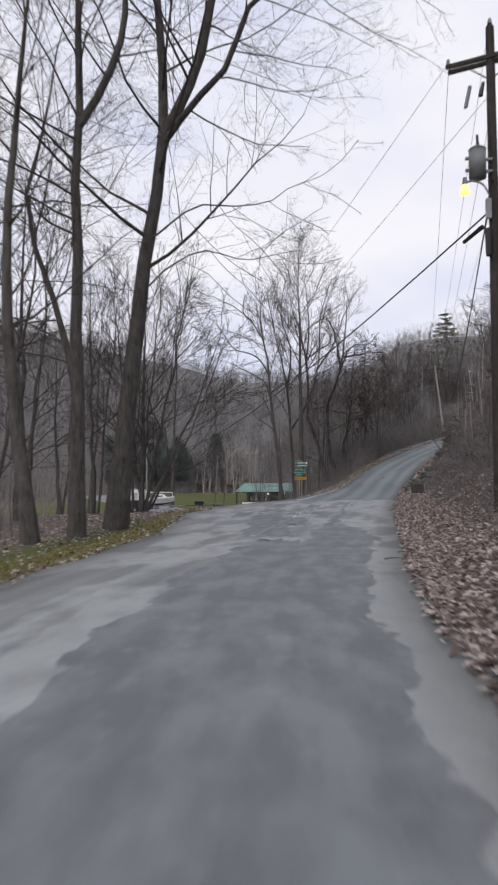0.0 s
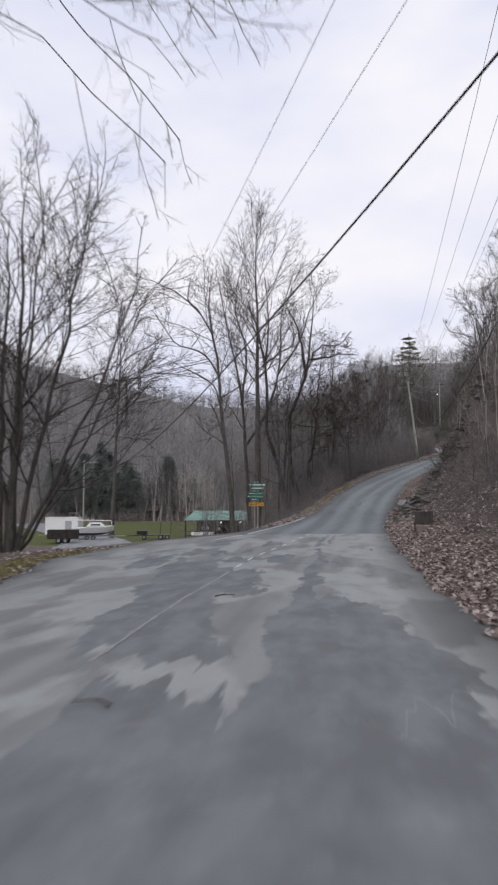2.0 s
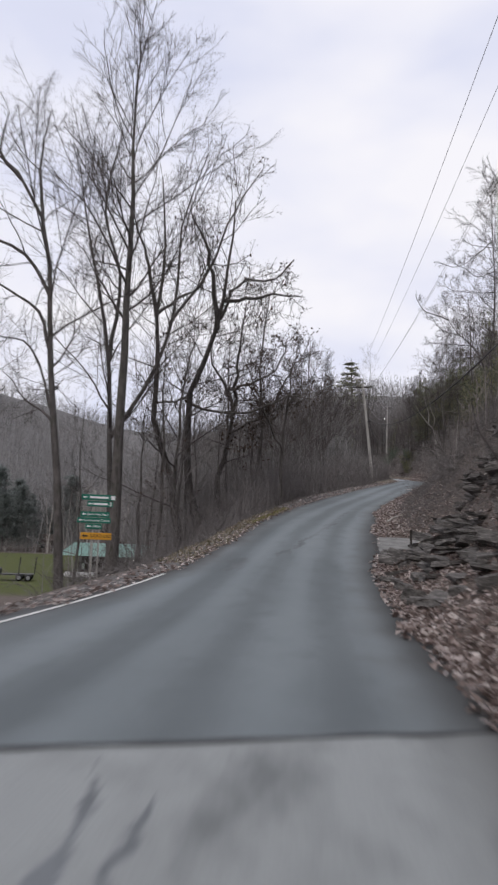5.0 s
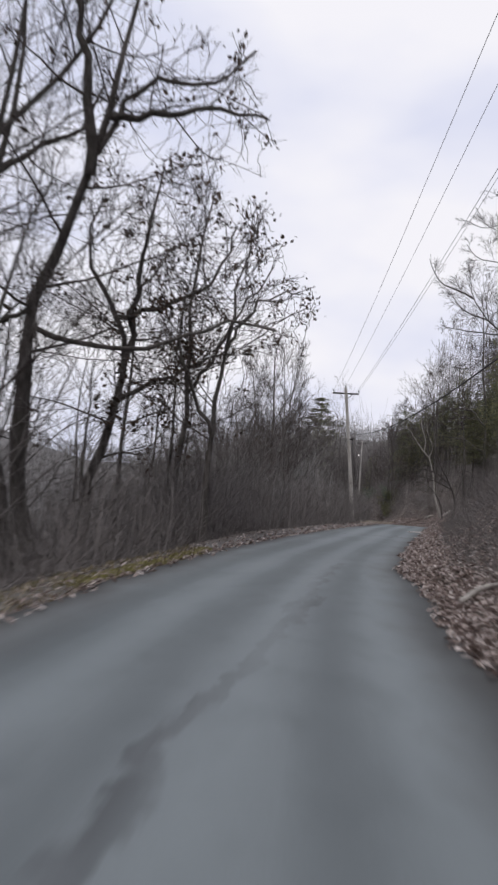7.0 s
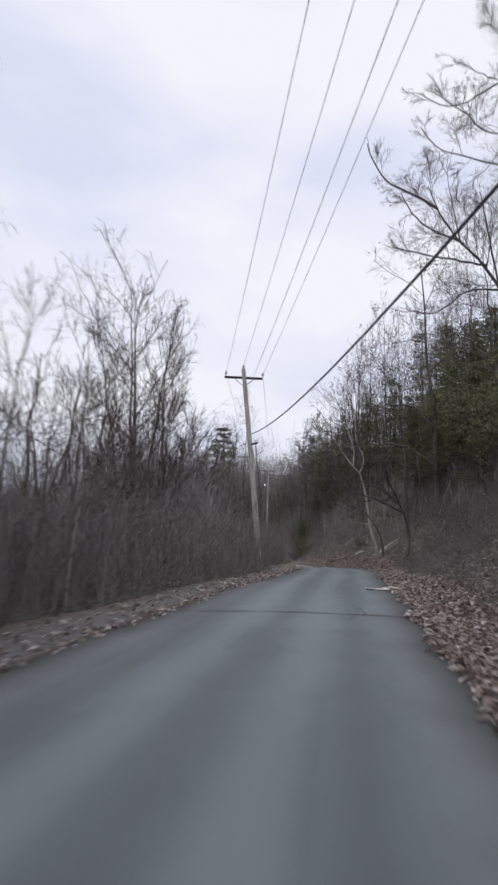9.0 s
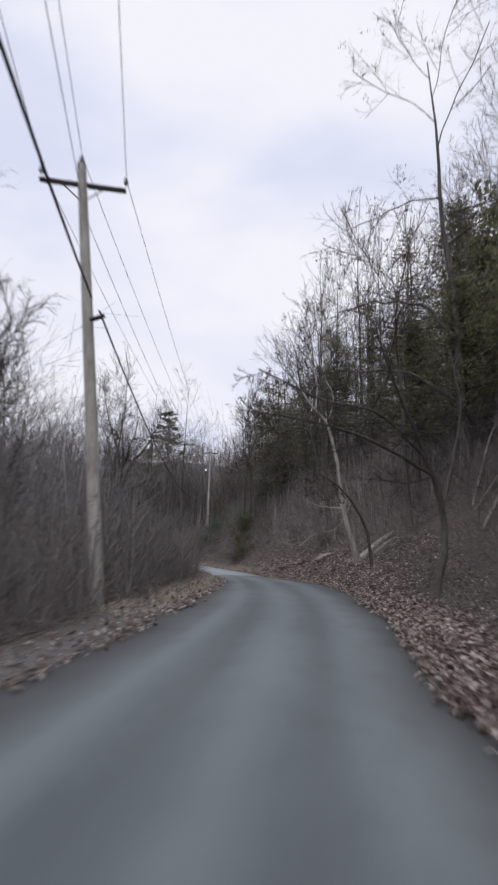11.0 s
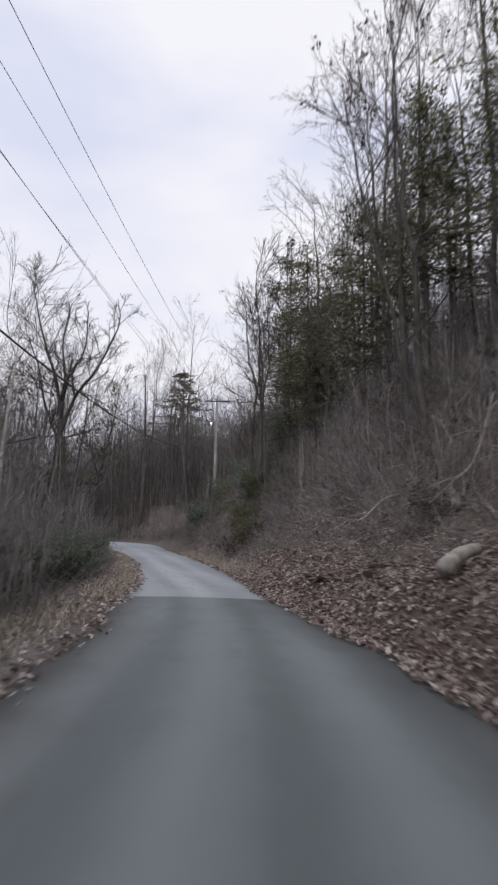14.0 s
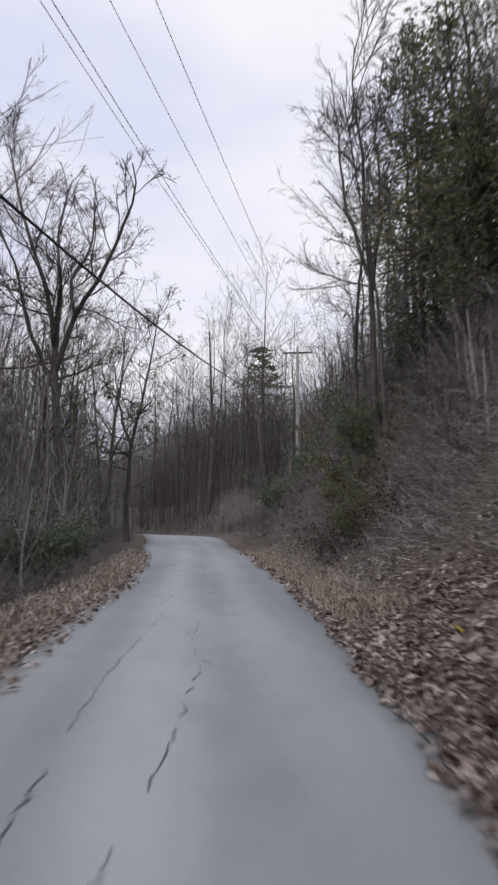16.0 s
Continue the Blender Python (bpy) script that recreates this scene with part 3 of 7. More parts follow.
def ribbon(name, s0, s1, o0, o1, material, lift=0.0, step=0.7, crown=0.05, thick=0.06, skew0=0.0, skew1=0.0):
    """A strip of paving between two offsets (numbers or functions of s), with its edges turned down."""
    ss = np.r_[np.arange(s0, s1, step), s1]
    f0 = o0(ss) if callable(o0) else np.full(len(ss), float(o0))
    f1 = o1(ss) if callable(o1) else np.full(len(ss), float(o1))
    u = np.linspace(0, 1, 9)
    O = f0[:, None] * (1 - u) + f1[:, None] * u
    near0, near1 = np.clip(1 - (ss - s0) / 5, 0, 1)[:, None], np.clip(1 - (s1 - ss) / 5, 0, 1)[:, None]
    Sg = ss[:, None] + (skew0 * near0 + skew1 * near1) * O
    x, y = spot(Sg, O)
    z = on_line(Sg)[2] + lift + surface(Sg, O, crown)
    ends = lambda q, k: q[:, k:k + 1]
    X, Y = np.concatenate([ends(x, 0), x, ends(x, 8)], 1), np.concatenate([ends(y, 0), y, ends(y, 8)], 1)
    Z = np.concatenate([ends(z, 0) - thick, z, ends(z, 8) - thick], 1)
    a, b = X.shape
    i = np.arange(a - 1)[:, None] * b + np.arange(b - 1)[None]
    faces = np.stack([i, i + 1, i + b + 1, i + b], -1).reshape(-1, 4)
    me = mesh_of(name, np.stack([X, Y, Z], -1).reshape(-1, 3), faces, material, True)
    pad = lambda q: np.concatenate([ends(q, 0), q, ends(q, 8)], 1)
    lane_data(me, pad(Sg), pad(O), pad(np.minimum(O - f0[:, None], f1[:, None] - O)))
    return me


def lane_data(me, s, o, inset):
    for nm, v in (("along", s), ("across", o), ("inset", inset)):
        me.attributes.new(nm, "FLOAT", "POINT").data.foreach_set("value", np.ascontiguousarray(v, np.float32).ravel())


def surface(s, o, crown=0.05):
    """The road's camber and slight unevenness."""
    le, ri = np.interp(s, *_el), np.interp(s, *_er)
    mid = (ri - le) / 2
    w = (ri + le) / 2
    return crown * (1 - ((o - mid) / w) ** 2) * 0.6


ROAD_ENDS = [(0, 91.2, M_ROAD_OLD, 0, 0.35), (91.2, 187.6, M_ROAD, 0.35, 0), (187.6, 290, M_ROAD_NEW, 0, 0)]
for a, b, mt, k0, k1 in ROAD_ENDS:
    me = ribbon("road", a, min(b, S_END - 1), lambda s: -left_edge(s), right_edge, mt, skew0=k0, skew1=k1)
    tagged(new("road", me), {0: "pale worn asphalt of the road junction, cracked and patched", 91.2: "dark grey asphalt road climbing the hill", 187.6: "light bleached asphalt road with long cracks"}[a], "road", kind="structure")


def side_road():
    """The paved way that falls off to the field."""
    p = spline([(-4.2, 61, 0), (-5.3, 70, 0), (-7, 80, 0), (-12, 104, 0), (-23, 140, 0), (-40, 180, 0)], 12)[:, :2]
    d = np.gradient(p, axis=0)
    d /= np.linalg.norm(d, axis=1, keepdims=True)
    u = np.linspace(-2.0, 6.5, 10)
    X = p[:, 0:1] + d[:, 1:2] * u
    Y = p[:, 1:2] - d[:, 0:1] * u
    Z = np.array([[at_ground(a, b) for a, b in zip(ra, rb)] for ra, rb in zip(X, Y)])
    over = np.array([[o + float(left_edge(np.array(q))) for q, o in (along(a, b) for a, b in zip(ra, rb))] for ra, rb in zip(X, Y)])
    Z = np.where(over > -0.1, Z - 0.4, Z + 0.07)
    a, b = X.shape
    i = np.arange(a - 1)[:, None] * b + np.arange(b - 1)[None]
    me = mesh_of("side_road", np.stack([X, Y, Z], -1).reshape(-1, 3), np.stack([i, i + 1, i + b + 1, i + b], -1).reshape(-1, 4), M_LOT, True)
    lane_data(me, Y, X, X * 0 + 3)
    tagged(new("side_road", me), "grey paved side road falling away to the field", "road", kind="structure")


side_road()

# ---------------------------------------------------------------- trees


def polyline(points, k):
    """k evenly spaced points on a smooth line through the given ones."""
    c = spline(points, 8) if len(points) > 2 else np.array(points, float)
    s = np.r_[0, np.cumsum(np.linalg.norm(np.diff(c, axis=0), axis=1))]
    return np.stack([np.interp(np.linspace(0, s[-1], k), s, c[:, i]) for i in range(3)], -1)


def sprout(rng, P, R, count, start, length, ratio_r, angle, lift, wild, k, r_tip, taper=0.55, dome=False):
    """Branches off the branches P: count on each, between start and 1 of its length."""
    m, kp, _ = P.shape
    idx = np.repeat(np.arange(m), count)
    t = start + (1 - start) * (np.tile((np.arange(count) + 0.5) / count, m) + rng.uniform(-0.5, 0.5, m * count) / count)
    t = np.clip(t, 0, 0.995)
    f = t * (kp - 1)
    i0 = np.floor(f).astype(int)
    w = (f - i0)[:, None]
    A, B = P[idx, i0], P[idx, np.minimum(i0 + 1, kp - 1)]
    at = A * (1 - w) + B * w
    tan = B - A
    tan /= np.linalg.norm(tan, axis=1, keepdims=True) + 1e-9
    rad = R[idx, i0] * (1 - w[:, 0]) + R[idx, np.minimum(i0 + 1, kp - 1)] * w[:, 0]
    rnd = rng.normal(size=(len(idx), 3))
    side = np.cross(tan, rnd)
    side /= np.linalg.norm(side, axis=1, keepdims=True) + 1e-9
    ang = np.radians(angle) * rng.uniform(0.65, 1.3, len(idx))[:, None]
    d = tan * np.cos(ang) + side * np.sin(ang)
    total = np.linalg.norm(np.diff(P, axis=1), axis=2).sum(1)[idx]
    ln = total * length * (1 - taper * t) * rng.uniform(0.6, 1.25, len(idx))
    if dome:
        u = np.clip((t - start) / (1 - start), 0, 1)
        ln = total * length * (0.30 + 0.70 * np.sqrt(np.clip(1 - (np.clip(u - 0.25, 0, 1) / 0.78) ** 2, 0, 1))) * rng.uniform(0.8, 1.12, len(idx))
        d = tan * np.cos(ang * (1.25 - 0.75 * u[:, None])) + side * np.sin(ang * (1.25 - 0.75 * u[:, None]))
    Q = np.empty((len(idx), k, 3))
    Q[:, 0] = at
    step = (ln / (k - 1))[:, None]
    for j in range(1, k):
        Q[:, j] = Q[:, j - 1] + d * step
        d = d + np.array([0, 0, lift]) + rng.normal(size=d.shape) * wild
        d /= np.linalg.norm(d, axis=1, keepdims=True)
    r0 = np.maximum(rad * ratio_r, r_tip)
    RR = r0[:, None] * (1 - np.linspace(0, 1, k)[None] ** 0.8) + r_tip * np.linspace(0, 1, k)[None] ** 0.8
    return Q, RR


def stem_radius(k, r0, r1, flare=1.35):
    u = np.linspace(0, 1, k)
    r = r0 + (r1 - r0) * u
    return r * (1 + (flare - 1) * np.exp(-u * 14))


def blades(rng, pts, size, n, flat=0.0):
    """n small leaves round each of the points."""
    c = np.repeat(pts, n, 0) + rng.normal(size=(len(pts) * n, 3)) * size * 1.6
    a = rng.normal(size=c.shape)
    a /= np.linalg.norm(a, axis=1, keepdims=True)
    b = np.cross(a, rng.normal(size=c.shape))
    b /= np.linalg.norm(b, axis=1, keepdims=True) + 1e-9
    s = size * rng.uniform(0.6, 1.3, len(c))[:, None]
    a, b = a * s, b * s * 0.55
    v = np.stack([c - a, c + b * 1.0, c + a, c - b], 1).reshape(-1, 3)
    return v, np.arange(len(v)).reshape(-1, 4)


def strips(A, B, w, rng):
    """Flat slivers from A to B: the finest twigs of far trees."""
    d = B - A
    sd = np.cross(d, rng.normal(size=d.shape))
    sd /= np.linalg.norm(sd, axis=1, keepdims=True) + 1e-9
    sd = sd * w[:, None]
    v = np.stack([A - sd, A + sd, B + sd * 0.4, B - sd * 0.4], 1).reshape(-1, 3)
    return v, np.arange(len(v)).reshape(-1, 4)


def bare_tree(name, stems, r0, seed, label, counts=(10, 6, 5, 4), crown_from=0.4, spread=48, lift=0.10, length=(0.42, 0.5, 0.5, 0.5),
              wild=0.11, mat=None, leaves=0, leaf_size=0.09, leaf_mat=None, tip=0.004, group="bare trees", twist=1.0, slim=(), fine=1.0, twig=None, vines=0):
    """A leafless tree: stems given as lines of points, grown out into limbs, branches and twigs. The first stem starts at the root."""
    rng = np.random.default_rng(seed)
    foot = Vector(stems[0][0])
    if foot.z > -100:
        foot.z = min(foot.z, at_ground(foot.x, foot.y) - 0.15)
        stems = [[tuple(foot)] + list(stems[0][1:])] + list(stems[1:])
    k = 12
    P0 = np.stack([polyline([np.array(p) - np.array(foot) for p in st], k) for st in stems])
    P0[:, 1:-1] += rng.normal(size=(len(stems), k - 2, 3)) * 0.06 * twist
    R0 = np.stack([stem_radius(k, r0 * (1 if i == 0 else slim[i - 1] if slim else 0.6), r0 * (0.025 if slim and i and slim[i - 1] < 0.3 else 0.12 if len(stems) > 1 else 0.06), 1.4 if i == 0 else 1.0) for i in range(len(stems))])
    tree = base(name, Matrix.Translation(foot), label, "tree", group)
    v, f = tubes(P0, R0, 9)
    part("trunk", mesh_of("trunk", v, f, mat or M_BARK, True), None, tree)
    start = np.array(crown_from)
    size = np.linalg.norm(np.diff(P0, axis=1), axis=2).sum(1)
    P1, R1 = [], []
    for i, ln in enumerate(size):  # limbs in keeping with the length of each stem
        q, w = sprout(rng, P0[i:i + 1], R0[i:i + 1], max(3, round(counts[0] * (ln / size.max()) ** 0.7)), float(start) if i == 0 else 0.12,
                      length[0] * (size.max() / ln) ** 0.35, 0.45 if fine > 0.8 else 0.3, spread + 6, lift * 0.55, wild, 8, 0.016 * fine, 0.38, True)
        P1.append(q), R1.append(w)
    P1, R1 = np.concatenate(P1), np.concatenate(R1)
    P2, R2 = sprout(rng, P1, R1, counts[1] + 1, 0.2, length[1] * 1.1, 0.55, spread * 0.9, lift * 0.6, wild * 0.6, 5, 0.011 * fine, 0.45)
    def thin(P, R, parents, count):
        """Leave short limbs fewer branchlets."""
        ln = np.linalg.norm(np.diff(parents, axis=1), axis=2).sum(1)
        keep = rng.random(len(P)) < np.repeat(np.clip(ln / np.percentile(ln, 70), 0.2, 1), count)
        return P[keep], R[keep]

    P2, R2 = thin(P2, R2, P1, counts[1] + 1)
    P3, R3 = sprout(rng, P2, R2, counts[2] + 1, 0.1, length[2] * 1.1, 0.65, spread * 0.9, lift * 0.5, wild * 0.5, 3, 0.0075 * fine, 0.4)
    P3, R3 = thin(P3, R3, P2, counts[2] + 1)
    pieces = [tubes(P1, R1, 5), tubes(P2, R2, 3), strips(P3[:, 0], P3[:, 1], R3[:, 0], rng), strips(P3[:, 1], P3[:, 2], R3[:, 1], rng)]
    last = P3
    if counts[3]:
        P4, R4 = sprout(rng, P3, R3, counts[3] + 2, 0.15, length[3] * 1.25, 0.8, spread, lift * 0.2, wild, 2, tip * fine, 0.4)
        pieces.append(strips(P4[:, 0], P4[:, 1], R4[:, 0] * 0.8, rng))
        last = P4
    v, f = joined(pieces)
    part("crown", mesh_of("crown", v, f, twig or M_TWIG), None, tree)
    if vines:  # strands slung from limb to limb, and others hanging free
        pts = np.concatenate([P0[:, 3:].reshape(-1, 3), P1.reshape(-1, 3)])
        i = rng.integers(0, len(pts), vines)
        j = rng.integers(0, len(pts), vines)
        near = np.linalg.norm(pts[i] - pts[j], axis=1) < 3.5
        a, b = pts[i], np.where(near[:, None], pts[j], pts[i] + rng.normal(size=(vines, 3)) * 0.25 - np.array([0, 0, 1]) * rng.uniform(0.4, 1.8, (vines, 1)))
        w = np.linspace(0, 1, 7)[None, :, None]
        Q = a[:, None] * (1 - w) + b[:, None] * w + rng.normal(size=(vines, 7, 3)) * 0.05
        Q[:, :, 2] -= (4 * w * (1 - w))[:, :, 0] * rng.uniform(0.1, 0.7, (vines, 1)) * near[:, None]
        v, f = tubes(Q, np.full((vines, 7), 0.009), 3)
        tagged(part("vine", mesh_of("vine", v, f, M_TWIG), None, tree, "thin leafless vines tangled in the branches"), kind="stuff")
    if leaves:
        pick = last[rng.random(len(last)) < leaves][:, -1]
        v, f = blades(rng, pick, leaf_size, 7)
        part("foliage", mesh_of("foliage", v, f, leaf_mat or M_DEAD_LEAF), None, tree, "" if leaf_mat else "withered brown leaves still hanging")
    return tree


def rise(x, y, h, lean=(0, 0), bend=0.0, z=None):
    """A stem of height h from the ground at x, y, leaning by so many metres at its top."""
    g = (at_ground(x, y) if z is None else z) - 0.15
    return [(x, y, g), (x + lean[0] * 0.4 + bend, y + lean[1] * 0.4, g + h * 0.45), (x + lean[0] * 0.75 + bend * 0.5, y + lean[1] * 0.75, g + h * 0.75), (x + lean[0], y + lean[1], g + h)]


# the tall wood beside the creek
bare_tree("tree", [[(-2.3, 31.1, -0.3), (-1.6, 31.2, 6.5), (-0.75, 31.3, 13.0), (-0.9, 31.6, 17), (-1.3, 32, 24)],
                   [(-0.8, 31.3, 12.6), (0.3, 31.4, 15.0), (0.9, 31.2, 17.5), (1.0, 31, 24)],
                   [(-0.8, 31.3, 12.4), (0.3, 30.8, 13.6), (1.35, 30.3, 14.4), (2.3, 30, 16.4), (5.2, 29.8, 17.4), (7.6, 29.6, 16.9)],
                   [(-1.35, 31.2, 9.2), (0.4, 31, 10.3), (2.2, 30.8, 10.2), (4.2, 30.6, 11.2)], [(-1.5, 31.2, 7.6), (0.3, 30.9, 8.8), (1.9, 30.7, 8.5), (3.6, 30.5, 8.7)]],
          0.33, 11, "tall forked bare tree leaning over the roadside by the creek", (17, 7, 5, 4), 0.34, 52, 0.03, (0.34, 0.5, 0.5, 0.5), twist=0.5, slim=(0.6, 0.36, 0.11, 0.10), fine=0.6)
bare_tree("tree", [[(-2.6, 27.6, -0.4), (-2.6, 27.6, 5), (-2.65, 27.8, 11.5), (-2.6, 28, 22)], [(-2.6, 27.8, 11.4), (-1.6, 28, 13.4), (-1.4, 28.2, 16.5), (-1.0, 28, 21)]],
          0.21, 12, "straight slim bare tree beside the creek", (20, 7, 5, 4), 0.36, 55, 0.05, (0.30, 0.5, 0.5, 0.5), twist=0.5, fine=0.6)
bare_tree("tree", [[(-3.05, 25.4, -0.5), (-3.4, 25.4, 2.2), (-3.75, 25.5, 5.0), (-3.7, 25.5, 9), (-3.1, 25.6, 16)]],
          0.20, 13, "bare tree leaning from the creek bank", (18, 7, 6, 4), 0.3, 55, 0.06, (0.32, 0.5, 0.5, 0.5), twist=0.5, fine=0.6)
bare_tree("tree", [[(-3.0, 29.5, -0.5), (-3.2, 29.4, 5), (-4.4, 29.3, 9.2), (-4.0, 29.4, 12.5), (-3.3, 29.5, 16)]],
          0.15, 14, "crooked thin bare tree on the creek bank", (18, 7, 6, 4), 0.3, 55, 0.06, (0.32, 0.5, 0.5, 0.5), fine=0.6)
bare_tree("tree", [rise(-4.0, 47, 13.2, (0.2, 0)), rise(-3.9, 47, 12.8, (2.4, 0.6), 0.2), rise(-3.9, 47, 10.2, (4.4, -0.4), 0.5), rise(-4.1, 47, 12.4, (-1.6, 0.8)), rise(-4.0, 46.9, 12.0, (1.3, -1.6)), rise(-3.9, 47.1, 8.2, (3.9, 1.0), 0.6)],
          0.15, 19, "spreading bare roadside tree with many upright stems", (11, 7, 5, 4), 0.3, 40, 0.08, (0.34, 0.55, 0.5, 0.5), tip=0.0045, slim=(0.7, 0.6, 0.65, 0.6, 0.4))
for k, (x, y, h, r) in enumerate([(-5.2, 49.5, 13.5, 0.14), (-6.6, 47, 13.5, 0.13), (-8.6, 41, 15, 0.17), (-10, 36, 17, 0.2), (-7.2, 33, 15, 0.15), (-12, 52, 14, 0.16), (-9.5, 29, 16, 0.17), (-11.5, 58, 13, 0.15)]):
    rr = random.Random(40 + k)
    bare_tree("tree", [rise(x, y, h, (rr.uniform(-1, 1.2), rr.uniform(-0.5, 0.5))), rise(x + 0.25, y, h * 0.9, (rr.uniform(0.8, 2.2), 0.3))], r, 20 + k,
              "slender bare roadside tree with upright branches", (9, 5, 4, 3), 0.3, 42, 0.10, (0.30, 0.5, 0.5, 0.5), tip=0.005)

# the stand behind the direction signs
bare_tree("tree", [[(6.3, 77.2, -0.6), (6.35, 77.1, 8), (6.3, 77, 16), (6.2, 77, 19.5), (6.3, 77, 23.3)]], 0.29, 51,
          "tallest bare tree, straight with a narrow upright crown", (26, 8, 6, 4), 0.5, 40, 0.07, (0.2, 0.55, 0.5, 0.5), twist=0.4, tip=0.006)
bare_tree("tree", [[(4.56, 75.50, -0.65), (4.04, 75.40, 3.62), (3.54, 75.30, 7.32), (3.27, 75.20, 11.42), (2.81, 75.20, 14.02), (1.50, 75.20, 16.10), (-0.37, 75.20, 17.45), (-1.89, 75.20, 18.10)],
                   [(3.50, 75.30, 8.01), (2.92, 75.20, 10.04), (1.41, 75.10, 10.95), (-0.25, 75.00, 11.82)],
                   [(2.81, 75.20, 13.85), (2.54, 75.30, 16.34), (2.81, 75.40, 18.89)],
                   [(1.84, 75.20, 15.58), (0.99, 75.10, 16.57), (1.15, 75.00, 18.31)],
                   [(3.31, 75.20, 10.73), (2.23, 75.00, 12.39), (0.08, 74.80, 13.15), (-1.58, 74.60, 15.45)],
                   [(3.72, 75.30, 5.97), (2.60, 75.10, 8.65), (1.28, 75.00, 8.95)]],
          0.2, 52, "bare tree arching out towards the field", (13, 7, 6, 3), 0.35, 46, 0.06, (0.26, 0.5, 0.5, 0.5), tip=0.007, twist=0.4, slim=(0.4, 0.4, 0.4, 0.4, 0.3))
bare_tree("tree", [[(6.16, 83.00, -1.29), (5.62, 82.80, 5.18), (5.28, 82.60, 10.35), (4.43, 82.40, 14.34), (3.90, 82.20, 16.72), (3.32, 82.00, 19.93)],
                   [(5.36, 82.60, 9.95), (5.70, 82.50, 13.99), (4.68, 82.40, 18.04), (5.38, 82.30, 22.20)],
                   [(5.62, 82.80, 5.98), (7.31, 82.60, 8.77), (8.51, 82.50, 12.41), (8.71, 82.40, 17.33), (9.94, 82.30, 21.53)],
                   [(8.30, 82.50, 12.00), (10.31, 82.30, 15.27), (11.34, 82.20, 18.17), (12.79, 82.10, 20.70)]],
          0.2, 53, "forked bare tree behind the direction signs", (13, 7, 6, 3), 0.35, 42, 0.08, (0.26, 0.5, 0.5, 0.5), tip=0.007, twist=0.5, slim=(0.55, 0.6, 0.45))
bare_tree("tree", [[(-11.64, 124.00, -3.58), (-11.28, 124.00, 4.02), (-11.14, 124.00, 9.63), (-10.71, 124.00, 18.20), (-10.78, 124.00, 24.00), (-11.01, 124.00, 28.03)]],
          0.3, 75, "lone bare tree with a narrow crown beyond the field", (22, 7, 5, 3), 0.42, 42, 0.06, (0.24, 0.5, 0.5, 0.5), tip=0.01, twist=0.6)
bare_tree("tree", [rise(9.2, 83, 15, (0.6, 0), -0.4)], 0.15, 54, "bare tree on the roadside bank", (13, 6, 5, 3), 0.3, 46, 0.1, tip=0.008, twist=2.5)
bare_tree("tree", [[(11.03, 87.00, 1.94), (9.79, 85.80, 3.84), (9.57, 85.20, 6.30), (9.66, 84.60, 8.94), (10.39, 83.60, 10.51), (10.82, 82.90, 11.99), (11.36, 82.70, 15.82), (11.49, 82.40, 19.00)],
                   [(10.82, 82.90, 11.99), (10.44, 82.20, 14.19), (9.92, 81.70, 16.43), (9.05, 81.50, 17.91)],
                   [(11.14, 82.60, 13.54), (12.61, 82.10, 13.63), (13.69, 81.90, 13.85), (15.11, 81.70, 13.78)],
                   [(10.94, 82.80, 12.57), (12.04, 82.40, 14.67), (13.50, 82.20, 14.59), (14.67, 82.00, 15.88)],
                   [(9.68, 84.60, 8.77), (8.88, 84.90, 8.48), (7.88, 85.20, 8.34)],
                   [(9.78, 84.60, 8.26), (11.29, 84.00, 7.75), (13.35, 83.60, 8.05), (14.74, 83.40, 8.80), (16.14, 83.20, 8.69)]],
          0.26, 55, "large crooked bare tree leaning out over the road, tangled with vines", (11, 6, 4, 3), 0.35, 50, 0.05, (0.24, 0.5, 0.5, 0.5), leaves=0.02, tip=0.006, twist=0.8, slim=(0.62, 0.42, 0.34, 0.3, 0.3), fine=0.8, vines=150)
bare_tree("tree", [[(9.80, 88.50, 3.43), (8.66, 88.20, 5.27), (7.79, 88.00, 7.44), (7.81, 87.60, 10.48), (7.62, 87.30, 13.79), (7.82, 87.00, 15.97), (7.82, 86.60, 18.70), (7.54, 86.30, 21.93)],
                   [(7.62, 87.30, 13.79), (6.88, 87.00, 17.05), (5.97, 86.80, 19.95)],
                   [(7.68, 87.30, 14.01), (8.73, 87.00, 14.78), (9.96, 86.70, 15.59), (10.54, 86.50, 17.08)]],
          0.24, 56, "tall forked bare tree at the drop beside the road", (10, 6, 4, 3), 0.4, 48, 0.06, (0.24, 0.5, 0.5, 0.5), tip=0.006, twist=0.8, slim=(0.6, 0.45), fine=0.8, vines=95)
